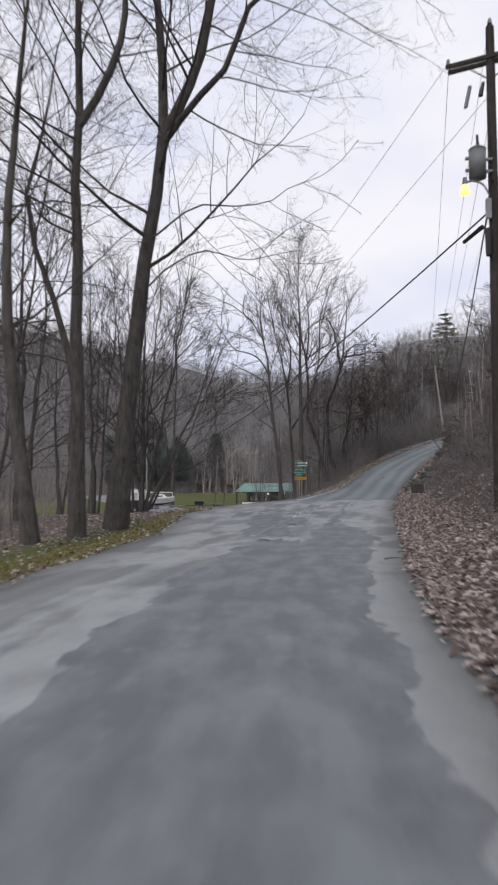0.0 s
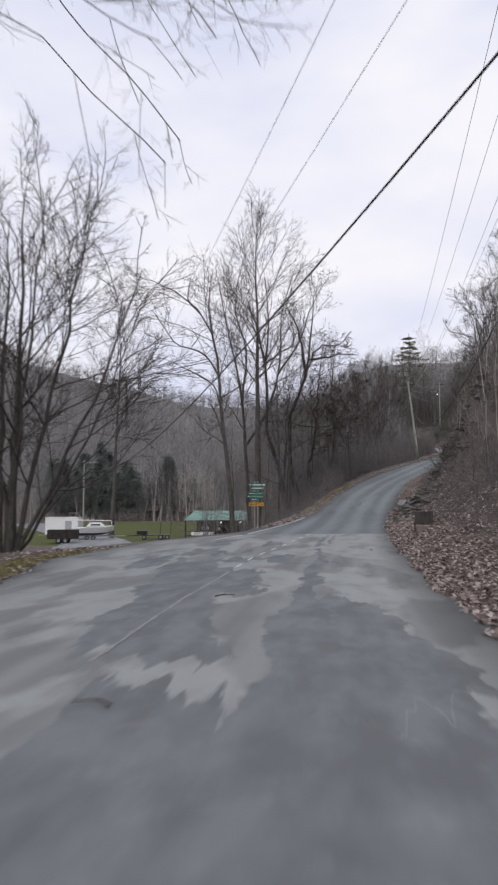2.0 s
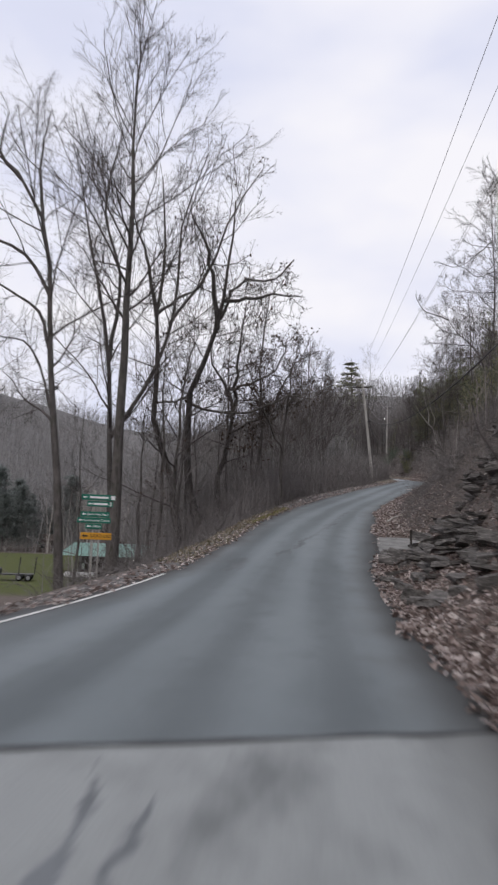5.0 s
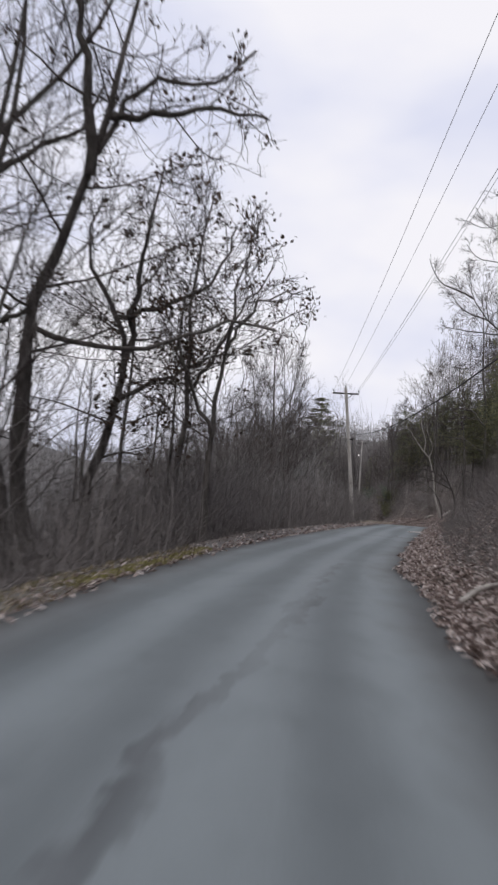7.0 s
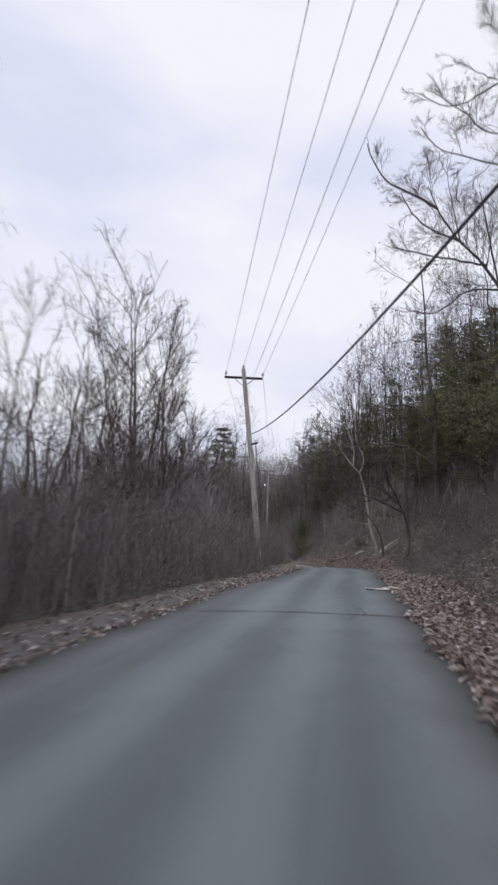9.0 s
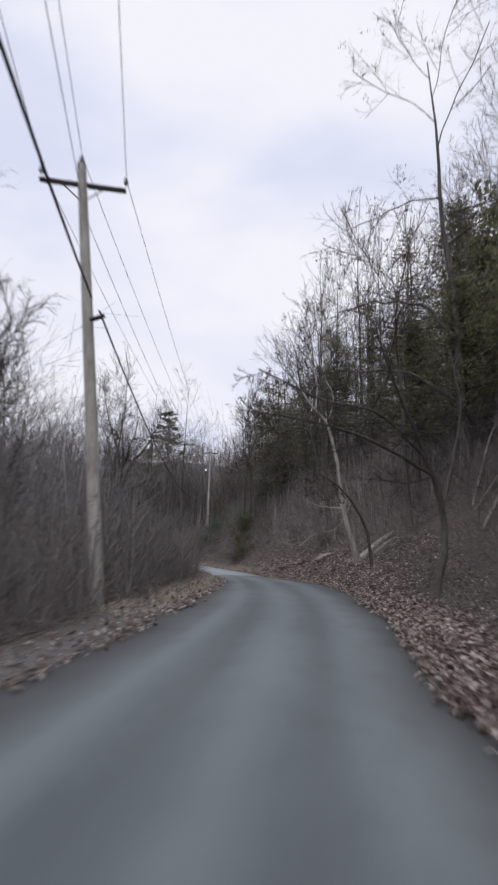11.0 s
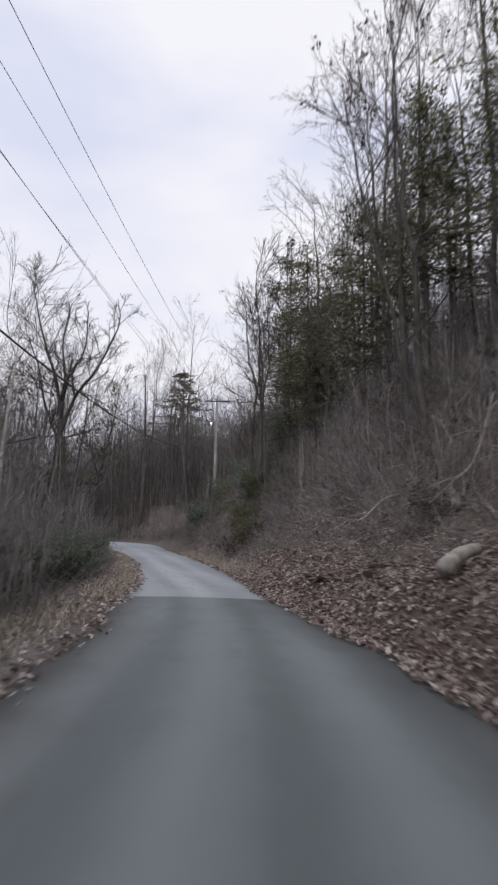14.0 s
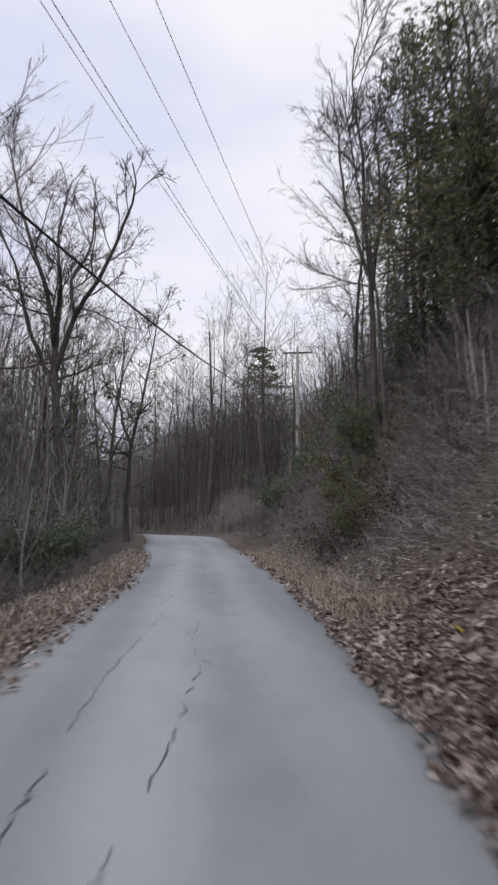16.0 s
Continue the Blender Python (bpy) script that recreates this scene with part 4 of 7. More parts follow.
bare_tree("tree", [[(11.58, 88.20, 2.09), (11.63, 87.70, 4.22), (12.03, 87.20, 6.57), (12.24, 86.80, 8.33), (11.76, 86.60, 9.96), (11.08, 86.40, 10.56), (10.78, 86.20, 12.00), (11.09, 86.00, 13.16)],
                   [(12.19, 86.90, 7.97), (12.40, 86.60, 10.06), (12.46, 86.40, 11.98), (12.73, 86.20, 14.60)],
                   [(12.12, 87.10, 7.04), (13.14, 86.60, 7.64), (13.99, 86.30, 8.07), (15.38, 86.00, 8.76)],
                   [(11.90, 86.70, 9.62), (13.39, 86.00, 10.00), (14.55, 85.60, 10.82), (15.09, 85.30, 12.55)]],
          0.2, 57, "crooked bare tree hung with vines and withered leaves beside the road", (12, 6, 5, 3), 0.3, 52, 0.03, (0.24, 0.5, 0.5, 0.5), leaves=0.03, tip=0.006, twist=1.2, slim=(0.6, 0.4, 0.45), fine=0.8, vines=120)
bare_tree("tree", [[(14.45, 92.00, 3.14), (14.53, 91.90, 5.83), (14.66, 91.80, 8.25), (14.62, 91.40, 11.10), (14.46, 91.10, 13.86), (14.90, 91.00, 17.13)],
                   [(14.66, 91.70, 8.82), (15.38, 90.40, 9.98), (16.03, 89.80, 11.50), (17.09, 89.20, 13.29)]],
          0.15, 73, "slender bare tree on the roadside bank, hung with vines", (14, 7, 5, 3), 0.25, 52, 0.0, (0.22, 0.5, 0.5, 0.5), leaves=0.02, tip=0.006, twist=1.6, slim=(0.5,), fine=0.8, vines=110)
bare_tree("tree", [[(15.07, 86.00, 3.37), (14.95, 85.50, 5.62), (14.96, 85.00, 7.51), (15.09, 84.50, 9.02), (15.15, 84.10, 10.35), (15.43, 83.90, 11.79)],
                   [(15.01, 84.70, 8.34), (15.48, 84.00, 9.46), (16.14, 83.60, 9.87), (16.78, 83.40, 9.91)],
                   [(14.99, 85.40, 5.97), (14.09, 85.00, 7.39), (13.73, 84.80, 8.91), (13.93, 84.60, 11.08)]],
          0.11, 74, "roadside tree hung with withered brown leaves", (10, 6, 5, 3), 0.3, 50, 0.02, (0.24, 0.5, 0.5, 0.5), leaves=0.06, leaf_size=0.065, tip=0.006, twist=1.2, slim=(0.5, 0.6), fine=0.8, vines=85)
bare_tree("tree", [rise(23.8, 117, 14.5, (-0.6, 0)), rise(23.9, 117.1, 14, (1.2, 0.3)), rise(23.7, 117, 13, (-2.2, 0.3))], 0.17, 58, "broad bare tree on the low side of the road", (14, 8, 6, 4), 0.3, 38, 0.12, (0.25, 0.5, 0.5, 0.5), tip=0.008)
bare_tree("tree", [rise(26.3, 125, 11.5, (0.4, 0)), rise(26.4, 125.1, 11, (1.6, 0.3))], 0.13, 59, "broad bare tree on the low side of the road", (13, 8, 6, 4), 0.3, 36, 0.14, (0.26, 0.5, 0.5, 0.5), tip=0.008)

for k, (x, y, h) in enumerate([(18.2, 106.5, 9.2), (19.8, 111.5, 10.2), (21.4, 115, 11.2), (22.4, 121, 12.2)]):
    bare_tree("tree", [rise(x + 0.1 * j, y + 0.1 * (j % 2), h * q, (lean, 0.3 * (j - 2)), 0.1 * lean) for j, (q, lean) in enumerate([(0.74, -2.9), (0.92, -1.3), (1.0, 0.3), (0.9, 1.6), (0.7, 2.8)])], 0.12, 80 + k,
              "many-stemmed bare tree fanning out below the road", (9, 6, 5, 3), 0.3, 34, 0.10, (0.24, 0.5, 0.5, 0.5), tip=0.006, slim=(0.8, 0.9, 0.8, 0.65), fine=0.7, vines=24)

# trees of the uphill side
bare_tree("tree", [[(37.31, 105.80, 11.25), (37.23, 105.70, 14.98), (36.23, 105.40, 17.64), (35.23, 105.40, 18.95), (34.32, 105.40, 19.53), (33.70, 105.40, 20.28), (33.33, 105.40, 20.89), (32.91, 105.40, 21.77)],
                   [(37.06, 105.70, 16.42), (37.63, 105.70, 20.64), (37.77, 105.60, 25.03), (37.41, 105.40, 29.48), (37.38, 105.40, 33.86)],
                   [(33.33, 105.40, 20.84), (32.30, 105.40, 21.24), (31.16, 105.40, 21.48), (30.42, 105.40, 22.40), (30.18, 105.40, 23.03)],
                   [(34.25, 105.40, 19.61), (33.03, 105.40, 19.83), (32.28, 105.40, 20.22), (31.71, 105.40, 21.10)],
                   [(35.54, 105.40, 18.76), (34.16, 105.40, 18.69), (32.61, 105.40, 18.67), (31.24, 105.40, 18.69)],
                   [(36.29, 105.40, 17.78), (34.62, 105.40, 17.47), (33.82, 105.40, 16.84), (33.04, 105.40, 16.22), (31.76, 105.40, 16.16)],
                   [(37.69, 105.60, 23.88), (36.03, 105.40, 23.61), (34.78, 105.40, 23.62), (33.42, 105.40, 23.70), (32.65, 105.40, 24.49)],
                   [(37.71, 105.60, 25.88), (35.97, 105.40, 25.12), (35.01, 105.40, 25.70), (34.19, 105.40, 26.03), (33.38, 105.40, 26.36)],
                   [(37.35, 105.40, 28.56), (35.95, 105.40, 27.25), (34.90, 105.40, 26.32), (33.63, 105.40, 25.81), (32.56, 105.40, 26.12)],
                   [(37.40, 105.40, 27.98), (35.99, 105.40, 28.00), (35.27, 105.40, 28.16), (34.01, 105.40, 28.56)],
                   [(36.10, 105.40, 17.82), (35.84, 105.40, 19.33), (35.64, 105.40, 20.71), (35.39, 105.40, 22.10)],
                   [(34.40, 105.40, 19.44), (34.13, 105.40, 20.63), (33.90, 105.40, 22.01), (33.80, 105.40, 23.05)]],
          0.15, 61, "wide bare tree with curving limbs on top of the cut bank", (20, 9, 7, 4), 0.42, 46, 0.06, (0.17, 0.55, 0.55, 0.5), tip=0.005, twist=0.3, slim=(0.6, 0.4, 0.32, 0.34, 0.32, 0.3, 0.3, 0.3, 0.28, 0.3, 0.25), fine=0.6)
bare_tree("tree", [[(36.71, 114.60, 7.20), (37.17, 114.70, 8.54), (37.18, 114.80, 9.38), (36.44, 114.40, 10.40), (35.40, 113.80, 11.62), (34.72, 113.40, 12.57)],
                   [(36.80, 114.60, 9.98), (35.17, 114.20, 10.40), (33.63, 113.80, 10.57), (31.78, 113.40, 10.48)],
                   [(36.44, 114.40, 10.35), (35.11, 114.10, 11.03), (33.52, 113.80, 11.09), (32.21, 113.50, 11.36)],
                   [(37.20, 114.80, 9.27), (37.74, 115.00, 10.62), (38.15, 115.20, 11.91), (38.06, 115.40, 13.42)]],
          0.1, 76, "small bare tree on the slope bending over the road", (9, 6, 4, 3), 0.45, 46, 0.03, (0.22, 0.5, 0.5, 0.5), twist=0.3, slim=(0.5, 0.45, 0.5), fine=0.6)
bare_tree("tree", [rise(23.5, 72.5, 8.5, (-1.2, 0.5), -0.3), rise(23.6, 72.5, 7.5, (-2, -0.3))], 0.14, 62, "bare tree on the rocky cut bank", (9, 5, 5, 3), 0.3, 46, 0.08)
bare_tree("tree", [rise(27.5, 80, 9.5, (-1.0, 0.2), -0.3), rise(27.6, 80, 8.5, (-2.2, 0.4))], 0.16, 63, "bare tree on the rocky cut bank", (10, 5, 5, 3), 0.3, 46, 0.08)
bare_tree("tree", [[(39.99, 122.50, 8.88), (39.63, 122.30, 9.86), (38.99, 122.20, 10.75), (38.29, 122.10, 11.25), (37.29, 122.00, 11.49), (36.52, 122.00, 11.68), (35.80, 121.80, 11.42), (35.10, 121.60, 11.02)],
                   [(36.52, 122.00, 11.68), (36.40, 122.10, 12.26), (36.39, 122.20, 12.90), (36.59, 122.30, 14.08), (36.75, 122.40, 15.52)],
                   [(37.04, 122.00, 11.55), (36.90, 122.10, 11.89), (36.99, 122.20, 12.41), (36.83, 122.30, 12.87)],
                   [(36.63, 122.00, 11.66), (36.27, 121.90, 11.66), (35.66, 121.70, 11.50), (35.20, 121.50, 11.18)],
                   [(37.55, 122.00, 11.44), (36.87, 121.90, 11.39), (36.30, 121.80, 11.26), (35.87, 121.80, 10.83)],
                   [(36.44, 122.10, 12.07), (36.11, 122.20, 12.53), (35.74, 122.20, 12.73)]],
          0.055, 64, "tree arching low over the road, hung with withered leaves", (11, 5, 4, 2), 0.35, 45, 0.04, (0.17, 0.5, 0.5, 0.5), leaves=0.05, leaf_size=0.042, twist=0.2, slim=(0.42, 0.26, 0.3, 0.3, 0.22), fine=0.5)
bare_tree("tree", [[(41.60, 126.20, 8.83), (41.27, 126.10, 9.84), (40.81, 126.00, 10.99), (40.70, 126.00, 12.02), (40.51, 126.00, 13.22), (40.06, 126.00, 14.53), (39.62, 126.00, 14.87), (38.43, 126.00, 16.34), (37.99, 126.00, 17.00)],
                   [(40.78, 126.00, 11.04), (40.45, 126.40, 11.15), (40.00, 126.80, 11.26), (39.31, 127.20, 11.78)],
                   [(40.17, 126.70, 11.24), (40.35, 126.70, 11.54), (40.21, 126.80, 11.81)],
                   [(40.80, 126.00, 11.04), (40.96, 125.90, 11.62), (40.72, 125.80, 12.27), (40.12, 125.70, 12.53)],
                   [(39.62, 126.00, 14.87), (39.68, 126.00, 16.00), (39.30, 126.00, 17.16), (39.08, 126.00, 18.28)],
                   [(40.09, 126.00, 14.50), (40.43, 126.00, 15.39), (39.87, 126.00, 16.74), (39.72, 126.00, 18.25)]],
          0.115, 65, "leaning pale-barked tree rooted in the leaf slope", (10, 5, 4, 3), 0.55, 48, 0.06, (0.15, 0.5, 0.5, 0.5), mat=M_BARK_PALE, twist=0.25, slim=(0.28, 0.14, 0.24, 0.4, 0.35), fine=0.6)
bare_tree("tree", [rise(43.4, 121.6, 17, (-0.6, 0.6)), [(43.2, 121.8, 17), (42.2, 122.6, 18.5), (41, 123.4, 18.6), (39.6, 124, 18.2)], [(43.2, 121.8, 14.5), (42.0, 123, 15.8), (41, 124.4, 16.2), (39.8, 126, 16.4)]], 0.17, 72,
          "tall pine-topped tree reaching over the leaf slope", (9, 6, 5, 3), 0.3, 50, 0.04, (0.34, 0.5, 0.5, 0.5), leaves=0.035, leaf_size=0.06, leaf_mat=M_NEEDLE, slim=(0.5, 0.45))
bare_tree("tree", [rise(43.0, 124.8, 12, (-0.2, 0.4))], 0.11, 66, "thin bare tree on the leaf slope", (9, 5, 4, 3), 0.4, 45, 0.08)
bare_tree("tree", [rise(47.7, 140.3, 13.5, (-0.8, 0.3)), rise(47.8, 140.3, 11, (-2.2, 0.6), -0.3)], 0.12, 67, "bare tree above the leaf slope", (9, 6, 5, 3), 0.4, 48, 0.06, (0.22, 0.5, 0.5, 0.5))
bare_tree("tree", [[(43.66, 175.50, 13.20), (43.68, 175.50, 17.10), (44.18, 175.50, 20.30), (44.62, 175.50, 23.00), (44.85, 175.50, 24.90)],
                   [(43.70, 175.50, 17.40), (43.00, 175.60, 19.40), (42.60, 175.70, 22.00)]],
          0.13, 78, "bent scrub pine with sparse needles below the road", (18, 6, 5, 3), 0.25, 62, 0.03, (0.2, 0.5, 0.5, 0.5), leaves=0.05, leaf_size=0.07, leaf_mat=M_NEEDLE, slim=(0.6,), tip=0.006)
bare_tree("tree", [[(51.90, 160.00, 17.00), (51.70, 160.00, 20.20), (51.60, 160.00, 24.00), (51.50, 160.00, 28.60)]],
          0.11, 77, "slim bare tree among the pines of the bank", (14, 7, 5, 3), 0.35, 44, 0.05, (0.2, 0.5, 0.5, 0.5), leaves=0.02, tip=0.006)
bare_tree("tree", [[(49.53, 158.00, 15.40), (49.42, 158.00, 17.73), (49.30, 158.00, 20.00), (49.20, 158.00, 23.00), (49.05, 158.00, 26.50)],
                   [(49.40, 158.00, 18.60), (49.75, 158.10, 21.00), (49.80, 158.20, 25.50)],
                   [(49.35, 158.00, 19.20), (48.70, 157.90, 21.20), (48.30, 157.80, 24.50)]],
          0.12, 68, "tall bare tree on the bank beside the road", (13, 7, 5, 3), 0.42, 36, 0.1, (0.24, 0.5, 0.5, 0.5), slim=(0.6, 0.5), tip=0.006)
bare_tree("tree", [[(41.84, 168.60, 12.49), (41.06, 168.30, 14.37), (40.65, 168.10, 16.06), (40.34, 168.00, 18.92), (40.10, 168.00, 20.98), (39.28, 168.00, 23.51), (38.63, 168.00, 25.39), (37.99, 168.00, 28.06)],
                   [(40.36, 168.00, 18.69), (41.00, 167.60, 20.87), (41.93, 166.40, 22.19), (42.52, 165.70, 23.58), (43.01, 165.00, 24.87), (42.85, 165.00, 26.13)],
                   [(40.28, 168.00, 19.14), (40.37, 168.20, 22.03), (40.07, 168.40, 24.53), (40.48, 168.60, 27.24)],
                   [(40.48, 168.00, 17.80), (39.16, 167.50, 20.70), (38.79, 167.00, 22.29), (37.86, 166.60, 24.29)],
                   [(41.00, 167.60, 20.87), (40.73, 167.90, 22.42), (41.40, 168.20, 24.09), (41.48, 168.40, 26.74)]],
          0.2, 69, "large forked bare tree on the low side of the road", (19, 8, 6, 4), 0.4, 48, 0.06, (0.2, 0.5, 0.5, 0.5), tip=0.006, twist=0.4, slim=(0.62, 0.5, 0.5, 0.4))
for k, (x, y, h) in enumerate([(39.2, 174.5, 13), (35.5, 171.5, 14)]):
    bare_tree("tree", [rise(x, y, h, (0.8 - 0.5 * k, 0.3)), rise(x + 0.1, y, h * 0.9, (1.8, -0.3), 0.2)], 0.15, 85 + k, "tall bare tree of the wood below the road", (15, 7, 5, 3), 0.32, 42, 0.08, (0.24, 0.5, 0.5, 0.5), tip=0.007, slim=(0.7,))
bare_tree("tree", [rise(37.2, 163, 15, (0.3, 0))], 0.17, 70, "pale-trunked bare tree on the low side of the road", (10, 5, 5, 3), 0.4, 40, 0.1, mat=M_BARK_PALE)
bare_tree("tree", [rise(42.6, 184, 14, (0.8, 0)), rise(42.5, 184, 13, (-1.2, 0))], 0.18, 71, "bare tree near the crest of the road", (11, 5, 5, 3), 0.3, 42, 0.1)


def snag():
    t = base("dead_tree", Matrix.Translation((52.3, 207, at_ground(52.3, 207) - 0.2)), "dead standing trunk with short broken branches", "tree")
    h = 35.6 - at_ground(52.3, 207)
    rng = np.random.default_rng(9)
    P0 = polyline([(0, 0, 0), (0.2, 0, h * 0.4), (-0.1, 0, h * 0.75), (-0.35, 0, h)], 12)[None]
    R0 = stem_radius(12, 0.24, 0.06)[None]
    v, f = tubes(P0, R0, 8)
    part("trunk", mesh_of("trunk", v, f, M_BARK, True), None, t)
    P1, R1 = sprout(rng, P0, R0, 34, 0.4, 0.09, 0.4, 75, 0.1, 0.2, 4, 0.02)
    v, f = tubes(P1, R1, 4)
    part("crown", mesh_of("crown", v, f, M_TWIG), None, t)


snag()


for k, (x, y, h) in enumerate([(-4.0, 193, 12.5), (-2.4, 194, 12), (0.1, 193, 11.5), (-5.6, 196, 12), (1.8, 197, 11), (-1.2, 198, 13)]):
    bare_tree("tree", [rise(x, y, h, (-0.7 + 0.4 * (k % 3), 0)), rise(x + 0.1, y, h * 0.85, (1.1, 0.2), 0.2)], 0.17, 90 + k, "white-barked bare tree beyond the field", (9, 5, 4, 2), 0.35, 36, 0.12, (0.28, 0.5, 0.5, 0.5), mat=M_BARK_PALE, twig=M_BARK_PALE, tip=0.012, slim=(0.75,))


# ---- trees that repeat: built once, then set out
def bare_kind(seed, h, r, counts, spread, lift, tip, leaves=0):
    t = bare_tree("tree", [[(0, 0, -400), (0.2, 0, h * 0.4 - 400), (0.1, 0.2, h * 0.75 - 400), (0.3, 0.1, h - 400)]],
                  r, seed, "bare hardwood tree of the hillside wood", counts, 0.3, spread, lift, (0.32, 0.5, 0.55, 0.5), tip=tip, leaves=leaves, group="hillside trees", twig=M_HILL_TWIG)
    return t


def conifer(seed, h, r, whorls, per, reach, label, spray=1.0, cone=False, needle=None, start=0.16, fluff=1.0, uneven=0.01, broad=False, clump=13):
    """An evergreen: a straight trunk with tiers of branches, each set with sprays of needles."""
    rng = np.random.default_rng(seed)
    t = base("conifer", Matrix.Translation((0, 0, -400)), label, "tree", "conifers")
    P0 = polyline([(0, 0, 0), (0.1, 0, h * 0.5), (0, 0.05, h)], 10)[None]
    R0 = stem_radius(10, r, 0.02)[None]
    v, f = tubes(P0, R0, 7)
    part("trunk", mesh_of("trunk", v, f, M_BARK, True), None, t)
    br, sprays = [], []
    for i in range(whorls):
        u = min(0.985, start + (0.98 - start) * i / whorls + rng.uniform(-uneven, uneven))
        n = max(3, int(per * (1.05 - u * 0.5)))
        az = rng.uniform(0, 6.28) + np.arange(n) * 6.283 / n + rng.normal(size=n) * 0.25
        ln = reach * (1 - u) ** 0.6 * rng.uniform(0.25, 1.2, n) * min(1, 0.45 + u * 1.6) * rng.uniform(0.7, 1.15)
        if cone:
            ln = reach * (1 - u) ** 0.9 * rng.uniform(0.7 - 10 * (uneven - 0.01), 1.1, n) * (0.75 + 0.5 * rng.random())
        if broad:
            ln = reach * (1 - u) ** 0.7 * rng.uniform(0.5, 1.1, n) * (0.7 + 0.5 * rng.random())
        q = np.zeros((n, 6, 3))
        w = np.linspace(0, 1, 6)[None]
        q[:, :, 0], q[:, :, 1] = np.cos(az)[:, None] * ln[:, None] * w, np.sin(az)[:, None] * ln[:, None] * w
        q[:, :, 2] = h * u + ln[:, None] * (0.28 * w - 0.36 * w ** 2 * rng.uniform(0.4, 1.3, n)[:, None])
        br.append(q)
        for wv in np.linspace(0.25, 1.0, 6):
            j = min(5, int(round(wv * 5)))
            sprays.append(q[:, j] + rng.normal(size=(n, 3)) * np.array([0.10, 0.10, 0.05]) * reach * 0.3)
    B = np.concatenate(br)
    v, f = tubes(B[:, ::5], 0.035 * np.array([[1, 0.3]]) * np.ones((len(B), 1)), 3)
    tagged(part("branchwork", mesh_of("branchwork", v, f, M_TWIG), None, t), kind="stuff")
    c = np.concatenate(sprays)
    c = np.repeat(c, clump, 0)
    narrow = np.clip((1 - c[:, 2:] / h) * 2.2, 0.15, 1) if cone else 1.0
    c = c + rng.normal(size=c.shape) * np.array([0.26, 0.26, 0.10 * fluff]) * reach * 0.3 * narrow
    out = c * np.array([1, 1, 0])
    out /= np.linalg.norm(out, axis=1, keepdims=True) + 1e-6
    d = out * 0.8 + rng.normal(size=c.shape) * 0.7
    d[:, 2] *= 0.6
    d /= np.linalg.norm(d, axis=1, keepdims=True)
    sd = np.cross(d, rng.normal(size=c.shape) * 0.6 + np.array([0, 0, 1]))
    sd /= np.linalg.norm(sd, axis=1, keepdims=True)
    L = spray * reach * rng.uniform(0.02, 0.045, len(c))[:, None]
    wide = 0.26 if broad else 0.22
    v = np.stack([c - d * L * 0.6, c + sd * L * wide, c + d * L, c - sd * L * wide], 1).reshape(-1, 3)
    part("foliage", mesh_of("foliage", v, np.arange(len(v)).reshape(-1, 4), needle or M_NEEDLE), None, t)["kind"] = "stuff"
    return t


def thicket(seed, h, n, mat_twig, leaf=None, size=0.05, dens=0.6, label="", group="", name="shrub"):
    """A many-stemmed bush."""
    rng = np.random.default_rng(seed)
    t = base(name, Matrix.Translation((0, 0, -400)), label, "shrub", group)
    az = rng.uniform(0, 6.28, n)
    ln = h * rng.uniform(0.5, 1.1, n)
    P = np.zeros((n, 6, 3))
    w = np.linspace(0, 1, 6)[None]
    out = rng.uniform(0.15, 0.75, n)[:, None] * ln[:, None]
    P[:, :, 0] = np.cos(az)[:, None] * (0.25 * h * rng.random(n)[:, None] + out * w ** 1.3)
    P[:, :, 1] = np.sin(az)[:, None] * (0.25 * h * rng.random(n)[:, None] + out * w ** 1.3)
    P[:, :, 2] = ln[:, None] * (w - 0.25 * w ** 2 * rng.random(n)[:, None])
    P[:, 1:] += rng.normal(size=(n, 5, 3)) * 0.04 * h
    R = 0.008 * h ** 0.5 * (1 - 0.8 * w) * np.ones((n, 1)) + 0.002
    A, RA = sprout(rng, P, R, 5, 0.25, 0.4, 0.7, 45, 0.05, 0.25, 3, 0.003)
    B, RB = sprout(rng, A, RA, 3, 0.2, 0.5, 0.8, 50, 0.0, 0.25, 2, 0.0025)
    v, f = joined([tubes(P, R, 4), tubes(A, RA, 3), tubes(B, RB, 3)])
    tagged(part("stemwork", mesh_of("stemwork", v, f, mat_twig), None, t), kind="stuff")
    if leaf:
        pts = np.concatenate([B[:, -1], B[:, 1], A[:, -1]])
        pts = pts[rng.random(len(pts)) < dens]
        v, f = blades(rng, pts, size, 6)
        tagged(part("foliage", mesh_of("foliage", v, f, leaf), None, t), kind="stuff")
    return t


def drop(ob):
    """Remove a model after its copies are set."""
    for o in (*ob.children_recursive, ob):
        bpy.data.objects.remove(o, do_unlink=True)


def open_bank(x, y):
    """Where the bank beside the upper road carries brush but no trees."""
    return (y > 148) & (y < 205) & (x < 49.0 + 0.31 * (y - 160))


def scatter(kinds, places, rng, smin, smax, sink=0.15, label=None):
    """Copies of the kinds at points of the plan."""
    for i, (x, y) in enumerate(places):
        k = kinds[rng.randrange(len(kinds))]
        z = at_ground(x, y)
        s = rng.uniform(smin, smax)
        if x > 46 and open_bank(x, y) and k.name.split(".")[0] in ("tree", "conifer"):
            continue
        c = copy_thing(k, Matrix.Identity(4))
        c.matrix_basis = Matrix.Translation((x, y, z - sink)) @ Euler((rng.uniform(-0.06, 0.06), rng.uniform(-0.06, 0.06), rng.uniform(0, 6.28))).to_matrix().to_4x4() @ Matrix.Diagonal((s, s, s * rng.uniform(0.9, 1.1), 1))
        if label:
            c["label"] = label


